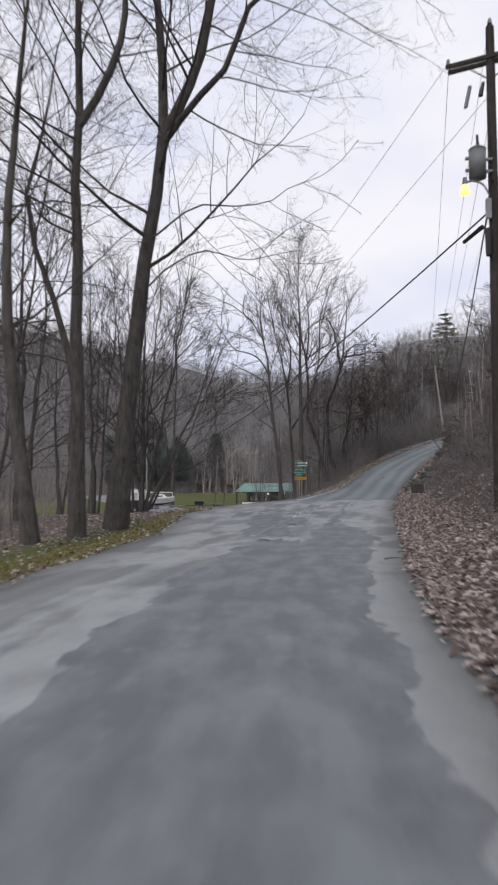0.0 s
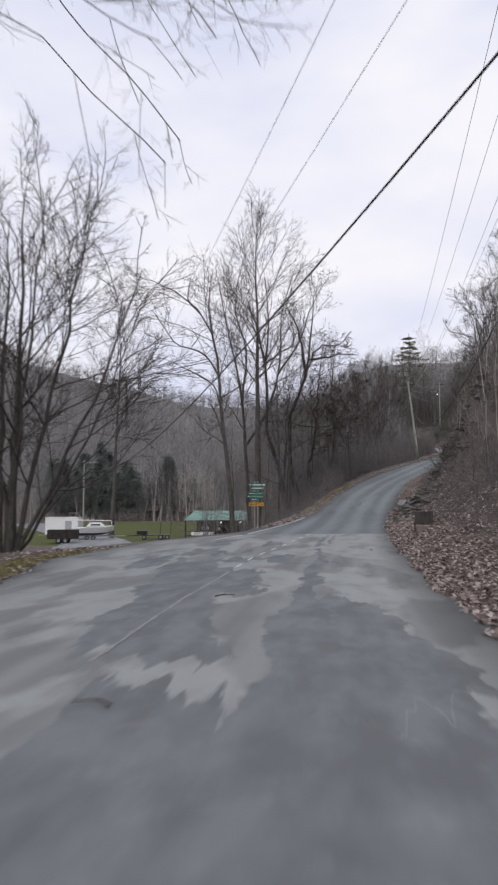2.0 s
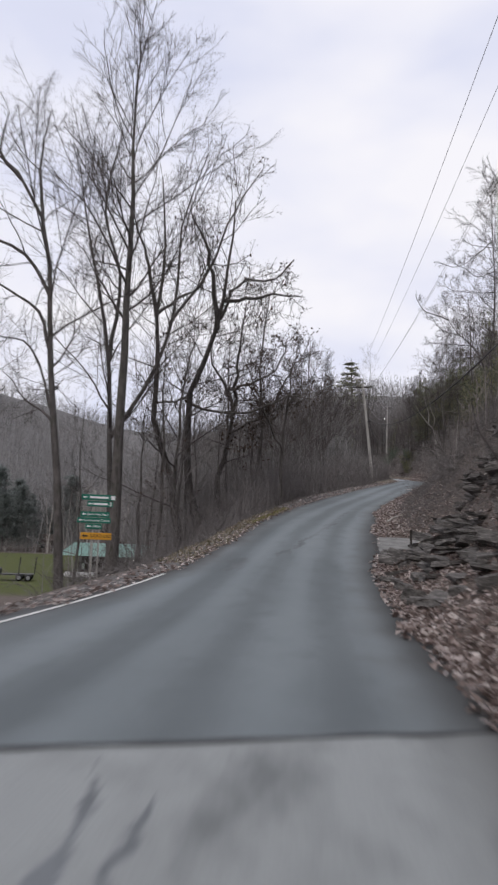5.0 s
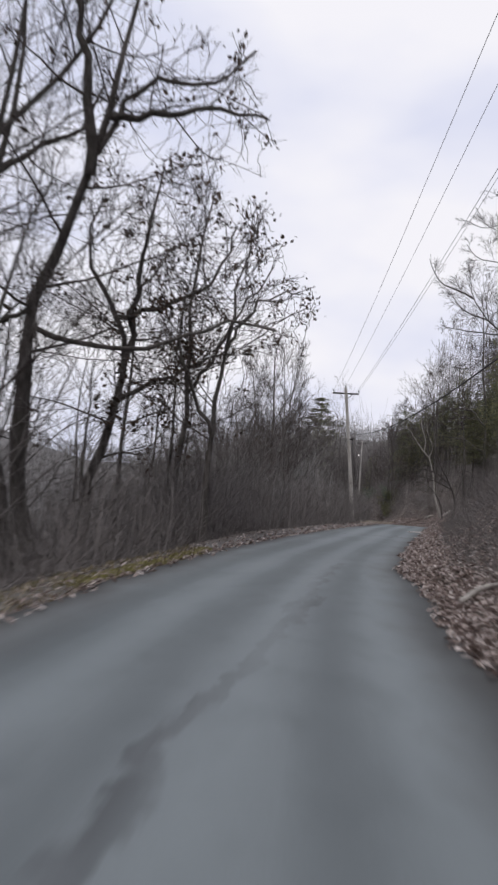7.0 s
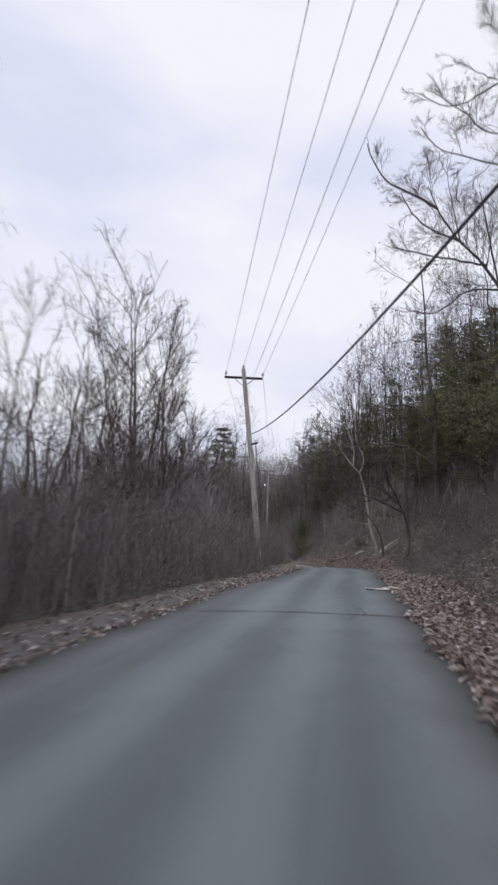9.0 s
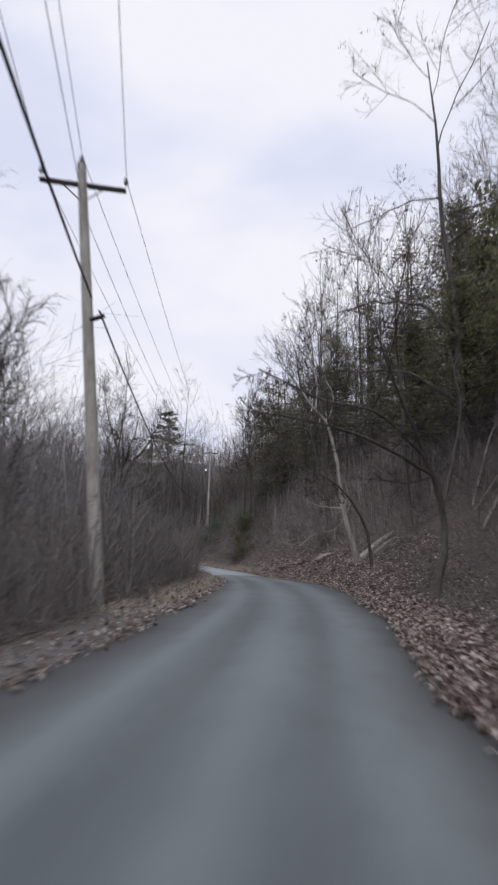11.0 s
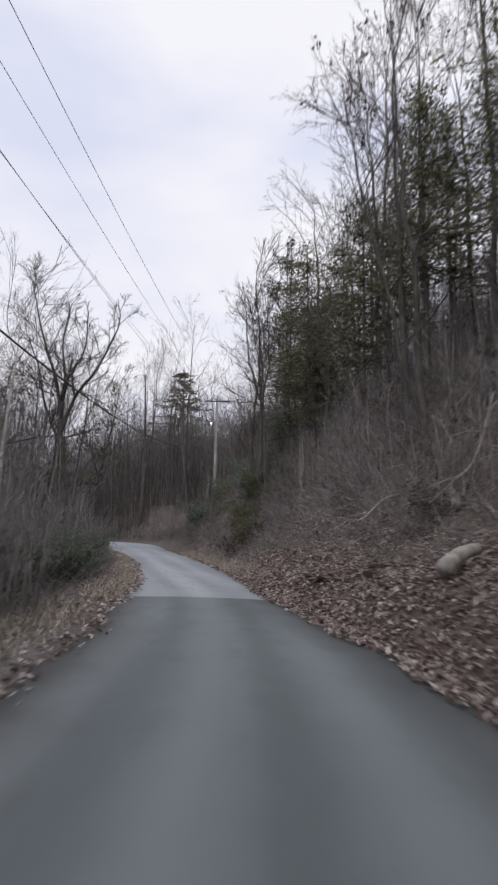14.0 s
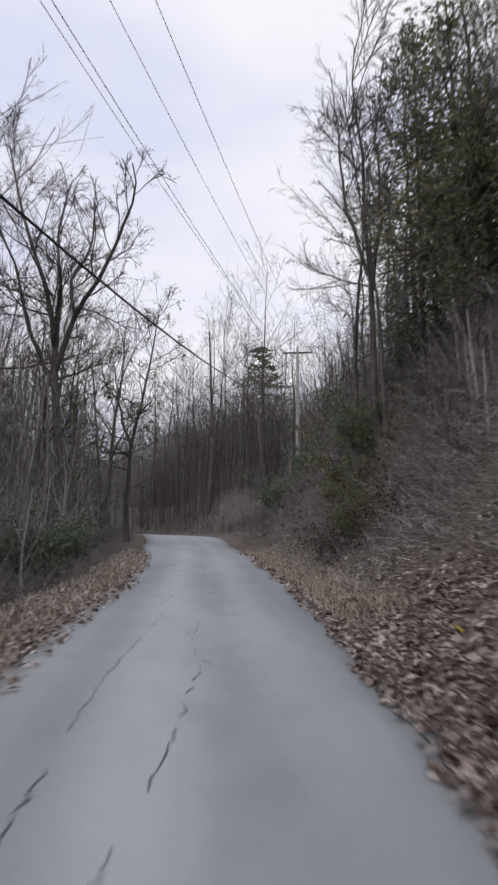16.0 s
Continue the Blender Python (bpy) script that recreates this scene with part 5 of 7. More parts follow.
R1 = random.Random(5)
bare_kinds = [bare_kind(101 + i, 15 + i % 3 * 1.5, 0.15, (12, 5, 3, 2), 36 + 5 * (i % 3), 0.10, 0.010) for i in range(5)]
leafy_kinds = [bare_kind(121 + i, 13, 0.14, (11, 5, 3, 2), 44, 0.08, 0.010, 0.05) for i in range(2)]
pines = [conifer(131 + i, 15 + i, 0.2, 17, 7, 5.0, "dark green conifer of the steep hillside", 1.1) for i in range(3)]
tall_pines = [conifer(135 + i, 17 + i, 0.17, 11 + i, 6, 5.4, "tall pine with a bare trunk and a loose dark crown", 1.0, start=(0.30, 0.44, 0.38, 0.5)[i], fluff=1.4) for i in range(4)]
hemlocks = [conifer(191 + i, 12, 0.13, 24, 8, 3.1, "dark green evergreen on the steep hillside", 1.15, start=(0.22, 0.3, 0.36, 0.26)[i], fluff=1.6, uneven=0.02, broad=True, clump=9) for i in range(4)]
loose = [conifer(195 + i, 12, 0.10, 19, 7, 3.5, "ragged grey-green pine of the steep hillside", 1.0, start=(0.2, 0.28, 0.36, 0.24)[i], fluff=1.8, uneven=0.04, broad=True, clump=7) for i in range(4)]
# where the crowns of the hillside evergreens end: x, y and the height of the top
EVERGREEN_TOPS = [(43.6, 122.0, 19.8), (42.8, 118.0, 17.7), (44.9, 127.0, 20.2), (41.2, 114.0, 14.7), (45.8, 123.0, 22.6), (55.06, 142.0, 34.7), (48.6, 128.0, 27.8), (48.9, 125.0, 26.8), (48.5, 122.0, 26.7), (49.3, 138.0, 27.5), (49.5, 143.0, 26.4), (49.9, 148.0, 25.4), (44.5, 119.0, 20.7), (44.1, 117.0, 18.7), (50.5, 143.0, 25.8), (51.1, 141.0, 26.1), (51.5, 139.0, 25.9), (51.7, 137.0, 25.8), (51.6, 135.0, 25.3), (52.2, 149.0, 26.5), (52.4, 153.0, 25.9), (53.1, 158.0, 25.9), (54.0, 163.0, 25.5), (55.0, 169.0, 24.6), (52.0, 154.0, 26.8), (52.8, 152.0, 27.4), (52.2, 149.0, 26.5), (53.6, 159.0, 27.0), (50.9, 158.0, 27.9), (51.0, 156.0, 27.1), (53.6, 162.0, 27.2), (50.6, 154.0, 22.9)]
laurel = [thicket(171 + i, 3.6, 22, M_TWIG, M_NEEDLE, 0.085, 1.0, "tall dark evergreen bush on the steep slope", "evergreen bushes") for i in range(2)]
scrub = [thicket(141 + i, 2.4, 15, M_HILL_TWIG, None, label="tangle of leafless brown scrub beside the road", group="roadside scrub") for i in range(3)]
brown = [thicket(151 + i, 1.9, 14, M_HILL_TWIG, M_DEAD_LEAF, 0.04, 0.25, "brown scrub with withered leaves on the bank", "bank scrub") for i in range(2)]
green = [thicket(161 + i, 1.8, 18, M_TWIG, M_SHRUB, 0.055, 1.0, "evergreen shrub at the road's edge", "evergreen shrubs") for i in range(2)]


def low_side(s, l):
    x, y = spot(s, -float(left_edge(np.array(s))) - l)
    return float(x), float(y)


def high_side(s, r):
    x, y = spot(s, float(right_edge(np.array(s))) + r)
    return float(x), float(y)


scatter(bare_kinds + leafy_kinds, [low_side(R1.uniform(118, 150), R1.uniform(2.5, 10)) for _ in range(16)], R1, 0.4, 0.62, label="small bare tree in the thicket below the road")
scatter(bare_kinds, [low_side(R1.uniform(116, 136), R1.uniform(3, 9)) for _ in range(7)] + [low_side(R1.uniform(142, 205), R1.uniform(5, 28)) for _ in range(30)] + [low_side(R1.uniform(205, 262), R1.uniform(3, 26)) for _ in range(16)], R1, 0.6, 0.95)
scatter(bare_kinds, [(R1.uniform(-34, -9), R1.uniform(30, 88)) for _ in range(16)], R1, 0.7, 1.05)
scatter(bare_kinds + leafy_kinds, [high_side(R1.uniform(92, 215), R1.uniform(7, 26)) for _ in range(40)] + [high_side(R1.uniform(45, 95), R1.uniform(7, 22)) for _ in range(12)]
        + [high_side(R1.uniform(212, 262), R1.uniform(7, 30)) for _ in range(12)] + [high_side(R1.uniform(228, 266), R1.uniform(3, 16)) for _ in range(18)], R1, 0.55, 0.95)
scatter(bare_kinds, [high_side(R1.uniform(174, 204), R1.uniform(6, 16)) for _ in range(16)], R1, 0.45, 0.8)
for i, (x, y, top) in enumerate(EVERGREEN_TOPS):
    z = at_ground(x, y) - 0.2
    h = top - z
    w = min(1.1, 0.5 + 0.04 * h) * R1.uniform(0.85, 1.15)
    w *= 1.4 if y < 129 else 1.0  # broader crowns low on the slope
    c = copy_thing((hemlocks if y < 134 else loose)[i % 4], Matrix.Identity(4))
    c.matrix_basis = Matrix.Translation((x, y, z)) @ Matrix.Rotation(R1.uniform(0, 6.28), 4, "Z") @ Matrix.Diagonal((w, w, h / 12, 1))
for i, (x, y, top) in enumerate([(49.7, 140.0, 34.4), (48.7, 143.0, 30.6), (51.4, 146.0, 33.9), (49.9, 138.0, 31.7), (51.2, 136.0, 32.3)]):
    z = at_ground(x, y) - 0.2
    c = copy_thing(leafy_kinds[i % 2], Matrix.Identity(4))
    c.matrix_basis = Matrix.Translation((x, y, z)) @ Matrix.Rotation(1.7 * i, 4, "Z") @ Matrix.Diagonal((0.8, 0.8, (top - z) / 13.5, 1))
    c["label"] = "thin tree with brown leaves still on its top twigs"
scatter(loose, [high_side(R1.uniform(146, 172), R1.uniform(12, 22)) for _ in range(16)] + [high_side(R1.uniform(176, 214), R1.uniform(12, 22)) for _ in range(18)], R1, 0.6, 0.85)
scatter(tall_pines, [(54.5, 163), (60, 160), (57.5, 165), (55, 168.5)], R1, 0.5, 0.7)
scatter(bare_kinds, [(51.8, 150.2), (52.6, 153.4), (54.0, 157.5), (50.9, 148.6), (53.5, 149.5), (52.2, 155.8)], R1, 0.65, 0.95)
scatter(bare_kinds, [(49.6, 157.5), (49.4, 160.2), (50.4, 152.6), (51.8, 161.5), (51.2, 158), (52.6, 165), (53.6, 169), (50.6, 154.5)], R1, 0.5, 0.7)
scatter(bare_kinds, [high_side(R1.uniform(168, 196), R1.uniform(5, 12)) for _ in range(7)], R1, 0.6, 0.95)
scatter(pines, [(41, 174), (36, 178), (34.5, 171), (61, 198), (64, 203)], R1, 0.4, 0.6)
scatter(scrub, [low_side(R1.uniform(118, 203), R1.uniform(1.6, 7)) for _ in range(52)] + [low_side(R1.uniform(103, 118), R1.uniform(3, 8)) for _ in range(10)] + [low_side(R1.uniform(112, 150), R1.uniform(1.8, 5)) for _ in range(40)], R1, 0.8, 1.6, 0.05)
scatter(brown + scrub, [high_side(R1.uniform(60, 215), R1.uniform(2.8, 9)) for _ in range(60)], R1, 0.5, 1.1, 0.05)
scatter(green, [low_side(R1.uniform(188, 207), R1.uniform(1.6, 4.5)) for _ in range(28)], R1, 0.55, 0.95, 0.05)
scatter(laurel, [(47.9, 155.0), (48.3, 155.8)], R1, 0.30, 0.36, 0.05)
scatter(green, [(52.8 + R1.uniform(-1.2, 1.2), 178 + R1.uniform(-2, 2)) for _ in range(7)] + [high_side(R1.uniform(206, 211), R1.uniform(3, 5)) for _ in range(3)], R1, 0.7, 1.3, 0.05)
sky_pine = conifer(139, 16, 0.16, 17, 6, 5.0, "tall conifer standing out on the skyline", 1.6, True, fluff=0.5, uneven=0.03, clump=9)
valley = [conifer(181 + i, 14, 0.2, 15, 9, 5.0, "dense blue-green conifer beyond the field", 1.9, False, M_VALLEY_NEEDLE, fluff=2.0, uneven=0.03, broad=True) for i in range(2)]
c = copy_thing(sky_pine, Matrix.Identity(4))
zc = at_ground(74.6, 285)
c.matrix_basis = Matrix.Translation((74.6, 285, zc - 0.3)) @ Matrix.Diagonal((3.5, 3.5, (63.4 - zc) / 16, 1))
scatter(laurel, [high_side(R1.uniform(144, 168), R1.uniform(6, 15)) for _ in range(40)] , R1, 0.7, 1.4, 0.05)
scatter(brown + scrub, [high_side(R1.uniform(184, 206), R1.uniform(2.0, 6)) for _ in range(34)], R1, 0.35, 0.75, 0.05)
scatter(laurel, [(49.0, 157.5), (49.9, 158.6)], R1, 0.5, 0.6, 0.05)
scatter(brown + scrub, [high_side(R1.uniform(200, 224), R1.uniform(1.0, 5)) for _ in range(26)], R1, 0.45, 0.9, 0.05)
bend_wood = [(R1.uniform(34, 58), R1.uniform(203, 242)) for _ in range(60)]
scatter(bare_kinds, [q for q in bend_wood if abs(along(*q)[1]) > 5], R1, 0.85, 1.2)
scatter(valley, [(-33, 198), (-29.5, 201), (-27, 196), (-24, 200), (-21, 197), (-18.5, 201), (-16, 198), (-31, 204), (-22.5, 205), (-36, 202)], R1, 0.75, 1.1)
scatter(valley, [(R1.uniform(-40, -9), R1.uniform(202, 220)) for _ in range(16)] + [(-7.5, 203), (-3, 206)], R1, 0.7, 1.25)
for q in hemlocks + loose + tall_pines + valley + bare_kinds + leafy_kinds + laurel + pines + scrub + brown + green + [sky_pine]:
    drop(q)


def heights(x, y):
    """Height of the land under many points of the plan at once."""
    ss = (y - 60) / np.cos(MEAN) + 95
    oo = np.zeros_like(ss)
    for _ in range(25):
        qx, qy = spot(ss, oo)
        h = on_line(ss)[3]
        ss = ss + 0.8 * ((y - qy) * np.cos(h) + (x - qx) * np.sin(h))
        oo = oo + 0.8 * ((x - qx) * np.cos(h) - (y - qy) * np.sin(h))
    return land(ss, oo)[0]


def woodland(x, y, z, h, thick, rng, name, label, mat, limbs=8, twigs=4, spread=30, start=0.4, length=0.75, bole=0.58, fuzz=1.0):
    m = len(x)
    w = np.linspace(0, 1, 3)
    P0 = np.zeros((m, 3, 3))
    P0[:, :, 0], P0[:, :, 1] = x[:, None] + rng.normal(size=(m, 1)) * 0.05 * h[:, None] * w, y[:, None] + rng.normal(size=(m, 1)) * 0.05 * h[:, None] * w
    P0[:, 1, :2] += rng.normal(size=(m, 2)) * 0.015 * h[:, None]
    P0[:, :, 2] = z[:, None] - 0.2 + bole * h[:, None] * w
    R0 = thick[:, None] * np.array([[1.0, 0.75, 0.4]])
    P1, Rb = sprout(rng, P0, R0, limbs, start, length, 0.5, spread, 0.10, 0.12, 3, 0.010, 0.1)
    P2, Rc = sprout(rng, P1, Rb, twigs, 0.15, 0.55, 0.7, 36, 0.1, 0.1, 2, 0.010)
    wide = np.repeat(thick, limbs * twigs)
    pieces = [tubes(P0, R0, 3), strips(P1[:, 0], P1[:, 1], Rb[:, 0] * 0.7, rng), strips(P1[:, 1], P1[:, 2], Rb[:, 1] * 0.7, rng), strips(P2[:, 0], P2[:, 1], wide * 0.13 * fuzz, rng)]
    v, f = joined(pieces)
    tagged(new(name, mesh_of(name, v, f, mat)), label, "woods", kind="stuff")


def far_woods(n, seed, r0, r1, wide, limbs, twigs, tall, girth, fuzz):
    """The bare woods of the distant slopes, too many trees to count."""
    rng = np.random.default_rng(seed)
    r = r0 + (r1 - r0) * rng.random(n * 2) ** 0.8
    b = np.radians(rng.uniform(-wide, wide, n * 2))
    x, y = r * np.sin(b), 60 + r * np.cos(b)
    sx, sy, _, _ = on_line(np.arange(40, S_END, 4.0))
    d = np.min(np.hypot(x[:, None] - sx, y[:, None] - sy), 1)
    ok = (d > 14) & ~((y > 60) & (y < 194) & (x < 16) & (x > -36))
    x, y = x[ok][:n], y[ok][:n]
    woodland(x, y, heights(x, y), tall * rng.uniform(8, 15, len(x)), np.full(len(x), girth), rng, "woods", "bare grey-brown winter woods on the distant slopes, colour paled for haze", M_HAZED_WOOD, limbs, twigs, 36, 0.3, 0.7, fuzz=fuzz)


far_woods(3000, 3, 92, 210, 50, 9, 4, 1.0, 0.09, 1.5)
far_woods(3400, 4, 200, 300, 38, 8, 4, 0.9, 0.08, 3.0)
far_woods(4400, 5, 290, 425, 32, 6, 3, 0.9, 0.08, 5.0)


def saplings(n, seed, s0, s1, side, d0, d1, hmin, hmax, label, mat=None):
    """Whips and saplings that fill the wood beside the road."""
    rng = np.random.default_rng(seed)
    s = rng.uniform(s0, s1, n)
    d = d0 + (d1 - d0) * rng.random(n) ** 1.2
    o = side * ((right_edge(s) if side > 0 else left_edge(s)) + d)
    x, y = spot(s, o)
    h = rng.uniform(hmin, hmax, n) * (0.5 + 0.5 * np.clip((d - d0) / 6, 0, 1))
    if side > 0:
        h = np.where(open_bank(x, y), np.minimum(h, rng.uniform(0.6, 1.7, n)), h)
    woodland(x, y, land(s, o)[0], h, 0.012 + 0.005 * h, rng, "saplings", label, mat or M_TWIG, 8, 3, 38, 0.15, 0.6, 0.7)


saplings(1300, 21, 136, 262, -1, 1.6, 24, 3, 8, "leafless grey saplings crowding the low side of the road", M_HAZED_WOOD)
saplings(1400, 22, 88, 262, 1, 3.5, 30, 2.5, 8, "leafless brown saplings on the uphill slope", M_BRUSH)
saplings(500, 23, 40, 92, 1, 3.0, 18, 2, 6, "leafless brown saplings above the cut bank")
saplings(260, 24, 40, 84, -1, 4.5, 34, 2, 7, "leafless saplings along the creek", M_HAZED_WOOD)
saplings(1250, 25, 118, 185, -1, 1.0, 8, 2.5, 6.0, "leafless grey saplings crowding the low side of the road", M_HILL_TWIG)
saplings(800, 26, 138, 174, 1, 3.4, 17, 2.5, 5.5, "dense leafless brush on the steep slope above the road", M_HILL_TWIG)
saplings(900, 27, 173, 222, 1, 2.8, 15, 1.5, 5.0, "dense leafless brush on the bank above the road", M_HAZED_WOOD)
saplings(900, 28, 242, 300, 1, 4.0, 42, 7, 20, "bare grey trees of the wood beyond the bend", M_HILL_TWIG)
saplings(650, 29, 168, 225, -1, 5.0, 28, 9, 16, "bare grey trees of the wood below the road", M_HAZED_WOOD)
saplings(500, 33, 214, 242, 1, 4.0, 16, 4, 7, "bare grey brush of the wood beyond the bend", M_HILL_TWIG)
saplings(600, 30, 212, 290, -1, 3.0, 36, 14, 22, "bare grey trees of the wood below the bend", M_HILL_TWIG)
saplings(900, 35, 222, 275, 1, 1.6, 14, 4, 13, "bare grey trees crowding the outside of the bend", M_TWIG)
saplings(500, 36, 236, 275, -1, 2.0, 12, 5, 13, "bare grey trees crowding the inside of the bend", M_TWIG)


def brushwood(n, seed, s0, s1, side, d0, d1, lmin, lmax, label, bias=1.0, mat=None):
    """Dead twigs, briars and fallen sticks tangled over the ground."""
    rng = np.random.default_rng(seed)
    s = rng.uniform(s0, s1, n)
    d = d0 + (d1 - d0) * rng.random(n) ** bias
    o = side * ((right_edge(s) if side > 0 else left_edge(s)) + d)
    x, y = spot(s, o)
    clump = lattice(x / 1.7, y / 1.7, 9)
    A = np.stack([x, y, land(s, o)[0] + 0.02 + 0.5 * clump * rng.random(n) * np.clip(d - d0, 0, 1)], -1)
    az, el = rng.uniform(0, 6.28, n), np.radians(rng.uniform(-12, 80, n) * (0.3 + 0.7 * clump))
    u = np.stack([np.cos(az) * np.cos(el), np.sin(az) * np.cos(el), np.sin(el)], -1)
    L = rng.uniform(lmin, lmax, n)[:, None] * (0.4 + 0.8 * clump[:, None]) * np.clip(0.4 + (d[:, None] - d0) / 2.5, 0, 1)
    bend = A + u * L * 0.5 + rng.normal(size=A.shape) * L * 0.07
    tip = bend + u * L * 0.5 + rng.normal(size=A.shape) * L * 0.12
    w = rng.uniform(0.003, 0.008, n)
    v, f = joined([strips(A, bend, w, rng), strips(bend, tip, w * 0.7, rng)])
    tagged(new("brushwood", mesh_of("brushwood", v, f, mat or M_BRUSH)), label, "brush", kind="stuff")


brushwood(50000, 41, 170, 226, 1, 1.6, 14, 0.5, 1.9, "tangled dead brush covering the bank", 1.0)
brushwood(46000, 42, 113.5, 172, 1, 1.0, 14, 0.5, 1.8, "tangled brush covering the steep slope", 1.2, M_HILL_TWIG)
brushwood(42000, 43, 46, 106, 1, 1.5, 9, 0.35, 1.5, "thin dead brush on the cut bank", 1.0, M_HILL_TWIG)
brushwood(36000, 44, 100, 215, -1, 0.7, 8, 0.4, 1.8, "tangled dead brush below the road", 1.2, M_HILL_TWIG)
brushwood(16000, 45, 204, 262, 1, 0.6, 11, 0.4, 1.6, "tangled dead brush round the bend", 1.1, M_HILL_TWIG)
brushwood(12000, 46, 200, 262, -1, 0.8, 9, 0.4, 1.6, "tangled dead brush below the bend", 1.1, M_HILL_TWIG)
brushwood(14000, 51, 246, 290, 1, 0.3, 14, 0.8, 3.0, "dark tangled brush filling the wood beyond the bend", 1.0, M_TWIG)
brushwood(9000, 52, 246, 290, -1, 0.6, 12, 0.8, 3.0, "dark tangled brush filling the wood inside the bend", 1.0, M_TWIG)
saplings(700, 32, 206, 262, 1, 1.6, 9, 1.5, 4, "leafless brush round the bend", M_HILL_TWIG)
brushwood(26000, 47, 190, 222, 1, 1.7, 7, 0.5, 1.5, "tangled brown brush covering the bank", 1.3)
brushwood(7000, 48, 197, 216, 1, 0.5, 3, 0.3, 0.9, "tangled brown brush covering the foot of the bank", 1.0)
saplings(420, 34, 176, 208, 1, 3.0, 9, 2.0, 6.0, "leafless pale saplings under the pines", M_BRUSH)
brushwood(12000, 49, 186, 216, 1, 2.0, 7, 0.6, 1.6, "pale dead sticks and briars on the bank", 1.0, M_HAZED_WOOD)

# ---------------------------------------------------------------- poles and lines


def wire(name, a, b, sag, r, mat, label, group="overhead lines", n=28):
    a, b = np.array(a, float), np.array(b, float)
    t = np.linspace(0, 1, n)[:, None]
    p = a + (b - a) * t
    p[:, 2] -= sag * 4 * t[:, 0] * (1 - t[:, 0])
    v, f = tubes((p - a)[None], np.full((1, n), r), 5)
    ob = part(name, mesh_of(name, v, f, mat, True), None)
    ob.location = a
    return tagged(ob, label, "power line", group)


def insulator(bm, p, h=0.22):
    cone(bm, p, (p[0], p[1], p[2] + h * 0.4), 0.02, 0.02, 6)
    cone(bm, (p[0], p[1], p[2] + h * 0.35), (p[0], p[1], p[2] + h * 0.7), 0.065, 0.05, 8)
    cone(bm, (p[0], p[1], p[2] + h * 0.65), (p[0], p[1], p[2] + h), 0.05, 0.035, 8)


def utility_pole(foot, top, arm_a, arm_b, mat, label, double=False):
    f0 = Vector(foot)
    t = base("utility_pole", Matrix.Translation(f0), label, "utility pole", "utility poles")
    L = lambda p: Vector(p) - f0
    v, f = tubes(polyline([L(foot) - Vector((0, 0, 0.3)), (L(foot) + L(top)) / 2, L(top)], 9)[None], np.linspace(0.16, 0.105, 9)[None], 12)
    shaft = part("shaft", mesh_of("shaft", v, f, mat, True), None, t)
    bm = bm_()
    cone(bm, L(top) - Vector((0, 0, 0.02)), L(top) + Vector((0, 0, 0.01)), 0.105, 0.10, 12)
    part("pole_cap", bm, mat, shaft)
    a, b = L(arm_a), L(arm_b)
    mid = (a + b) / 2
    rot = (b - a).to_track_quat("X", "Z").to_matrix().to_4x4()
    for k in ((-0.14, 0.14) if double else (0.14,)):
        bm = bm_()
        box(bm, (0, k, 0), ((b - a).length, 0.09, 0.115), Matrix.Translation(mid) @ rot, 0.012)
        part("crossarm", bm, M_POLE_DARK, t)
    for sgn in (-1, 1):
        bm = bm_()
        q = mid + (b - a) * 0.28 * sgn
        cone(bm, q + Vector((0, 0, -0.05)), mid + Vector((0, 0, -0.55)), 0.018, 0.018, 6)
        part("brace", bm, M_POLE_DARK, t)
    for q in (a, b):
        bm = bm_()
        insulator(bm, q.lerp(mid, 0.03) + Vector((0, 0, 0.05)))
        part("insulator", bm, M_CAN, t)
    bm = bm_()
    insulator(bm, L(top))
    part("insulator", bm, M_CAN, t)
    return t


P1F, P1T = (8.25, 26.4, at_ground(8.25, 26.4)), (8.2, 26.35, 13.1)
pole_a = utility_pole(P1F, P1T, (7.25, 26.9, 12.3), (9.2, 25.9, 12.3), M_POLE_DARK, "dark timber utility pole with a transformer and a lit lamp", True)
f0 = Vector(P1F)
bm = bm_()
c0 = Vector((7.78, 26.2, 9.15)) - f0
cone(bm, c0, c0 + Vector((0, 0, 0.72)), 0.21, 0.21, 18)
cone(bm, c0 + Vector((0, 0, 0.72)), c0 + Vector((0, 0, 0.80)), 0.225, 0.12, 18)
transformer = part("transformer", bm, M_CAN, pole_a, "grey transformer can", True)
bm = bm_()
cone(bm, c0 + Vector((0.02, 0, 0.78)), c0 + Vector((0.0, 0, 1.1)), 0.045, 0.03, 8)
part("bushing", bm, M_BLACK, transformer)
for dz in (0.2, 0.5):
    bm = bm_()
    box(bm, c0 + Vector((-0.25, 0, dz)), (0.1, 0.08, 0.06))
    part("lug", bm, M_CAN, transformer)
    bm = bm_()
    box(bm, c0 + Vector((0.28, 0.06, dz)), (0.2, 0.1, 0.05))
    part("bracket", bm, M_STEEL, transformer)
bm = bm_()
arm = polyline([(8.1, 26.3, 8.75), (7.9, 26.2, 9.0), (7.6, 26.05, 9.02), (7.4, 25.95, 8.95)], 9) - np.array(f0)
v, f = tubes(arm[None], np.full((1, 9), 0.022), 6)
part("lamp_arm", mesh_of("lamp_arm", v, f, M_STEEL, True), None, pole_a)
bm.free()
bm = bm_()
q = Vector((7.38, 25.94, 8.9)) - f0
cone(bm, q + Vector((0, 0, -0.02)), q + Vector((0, 0, 0.16)), 0.07, 0.05, 10)
lamp = part("lamp_head", bm, M_CAN, pole_a)
bm = bm_()
cone(bm, q + Vector((0, 0, -0.24)), q + Vector((0, 0, -0.02)), 0.135, 0.07, 14)
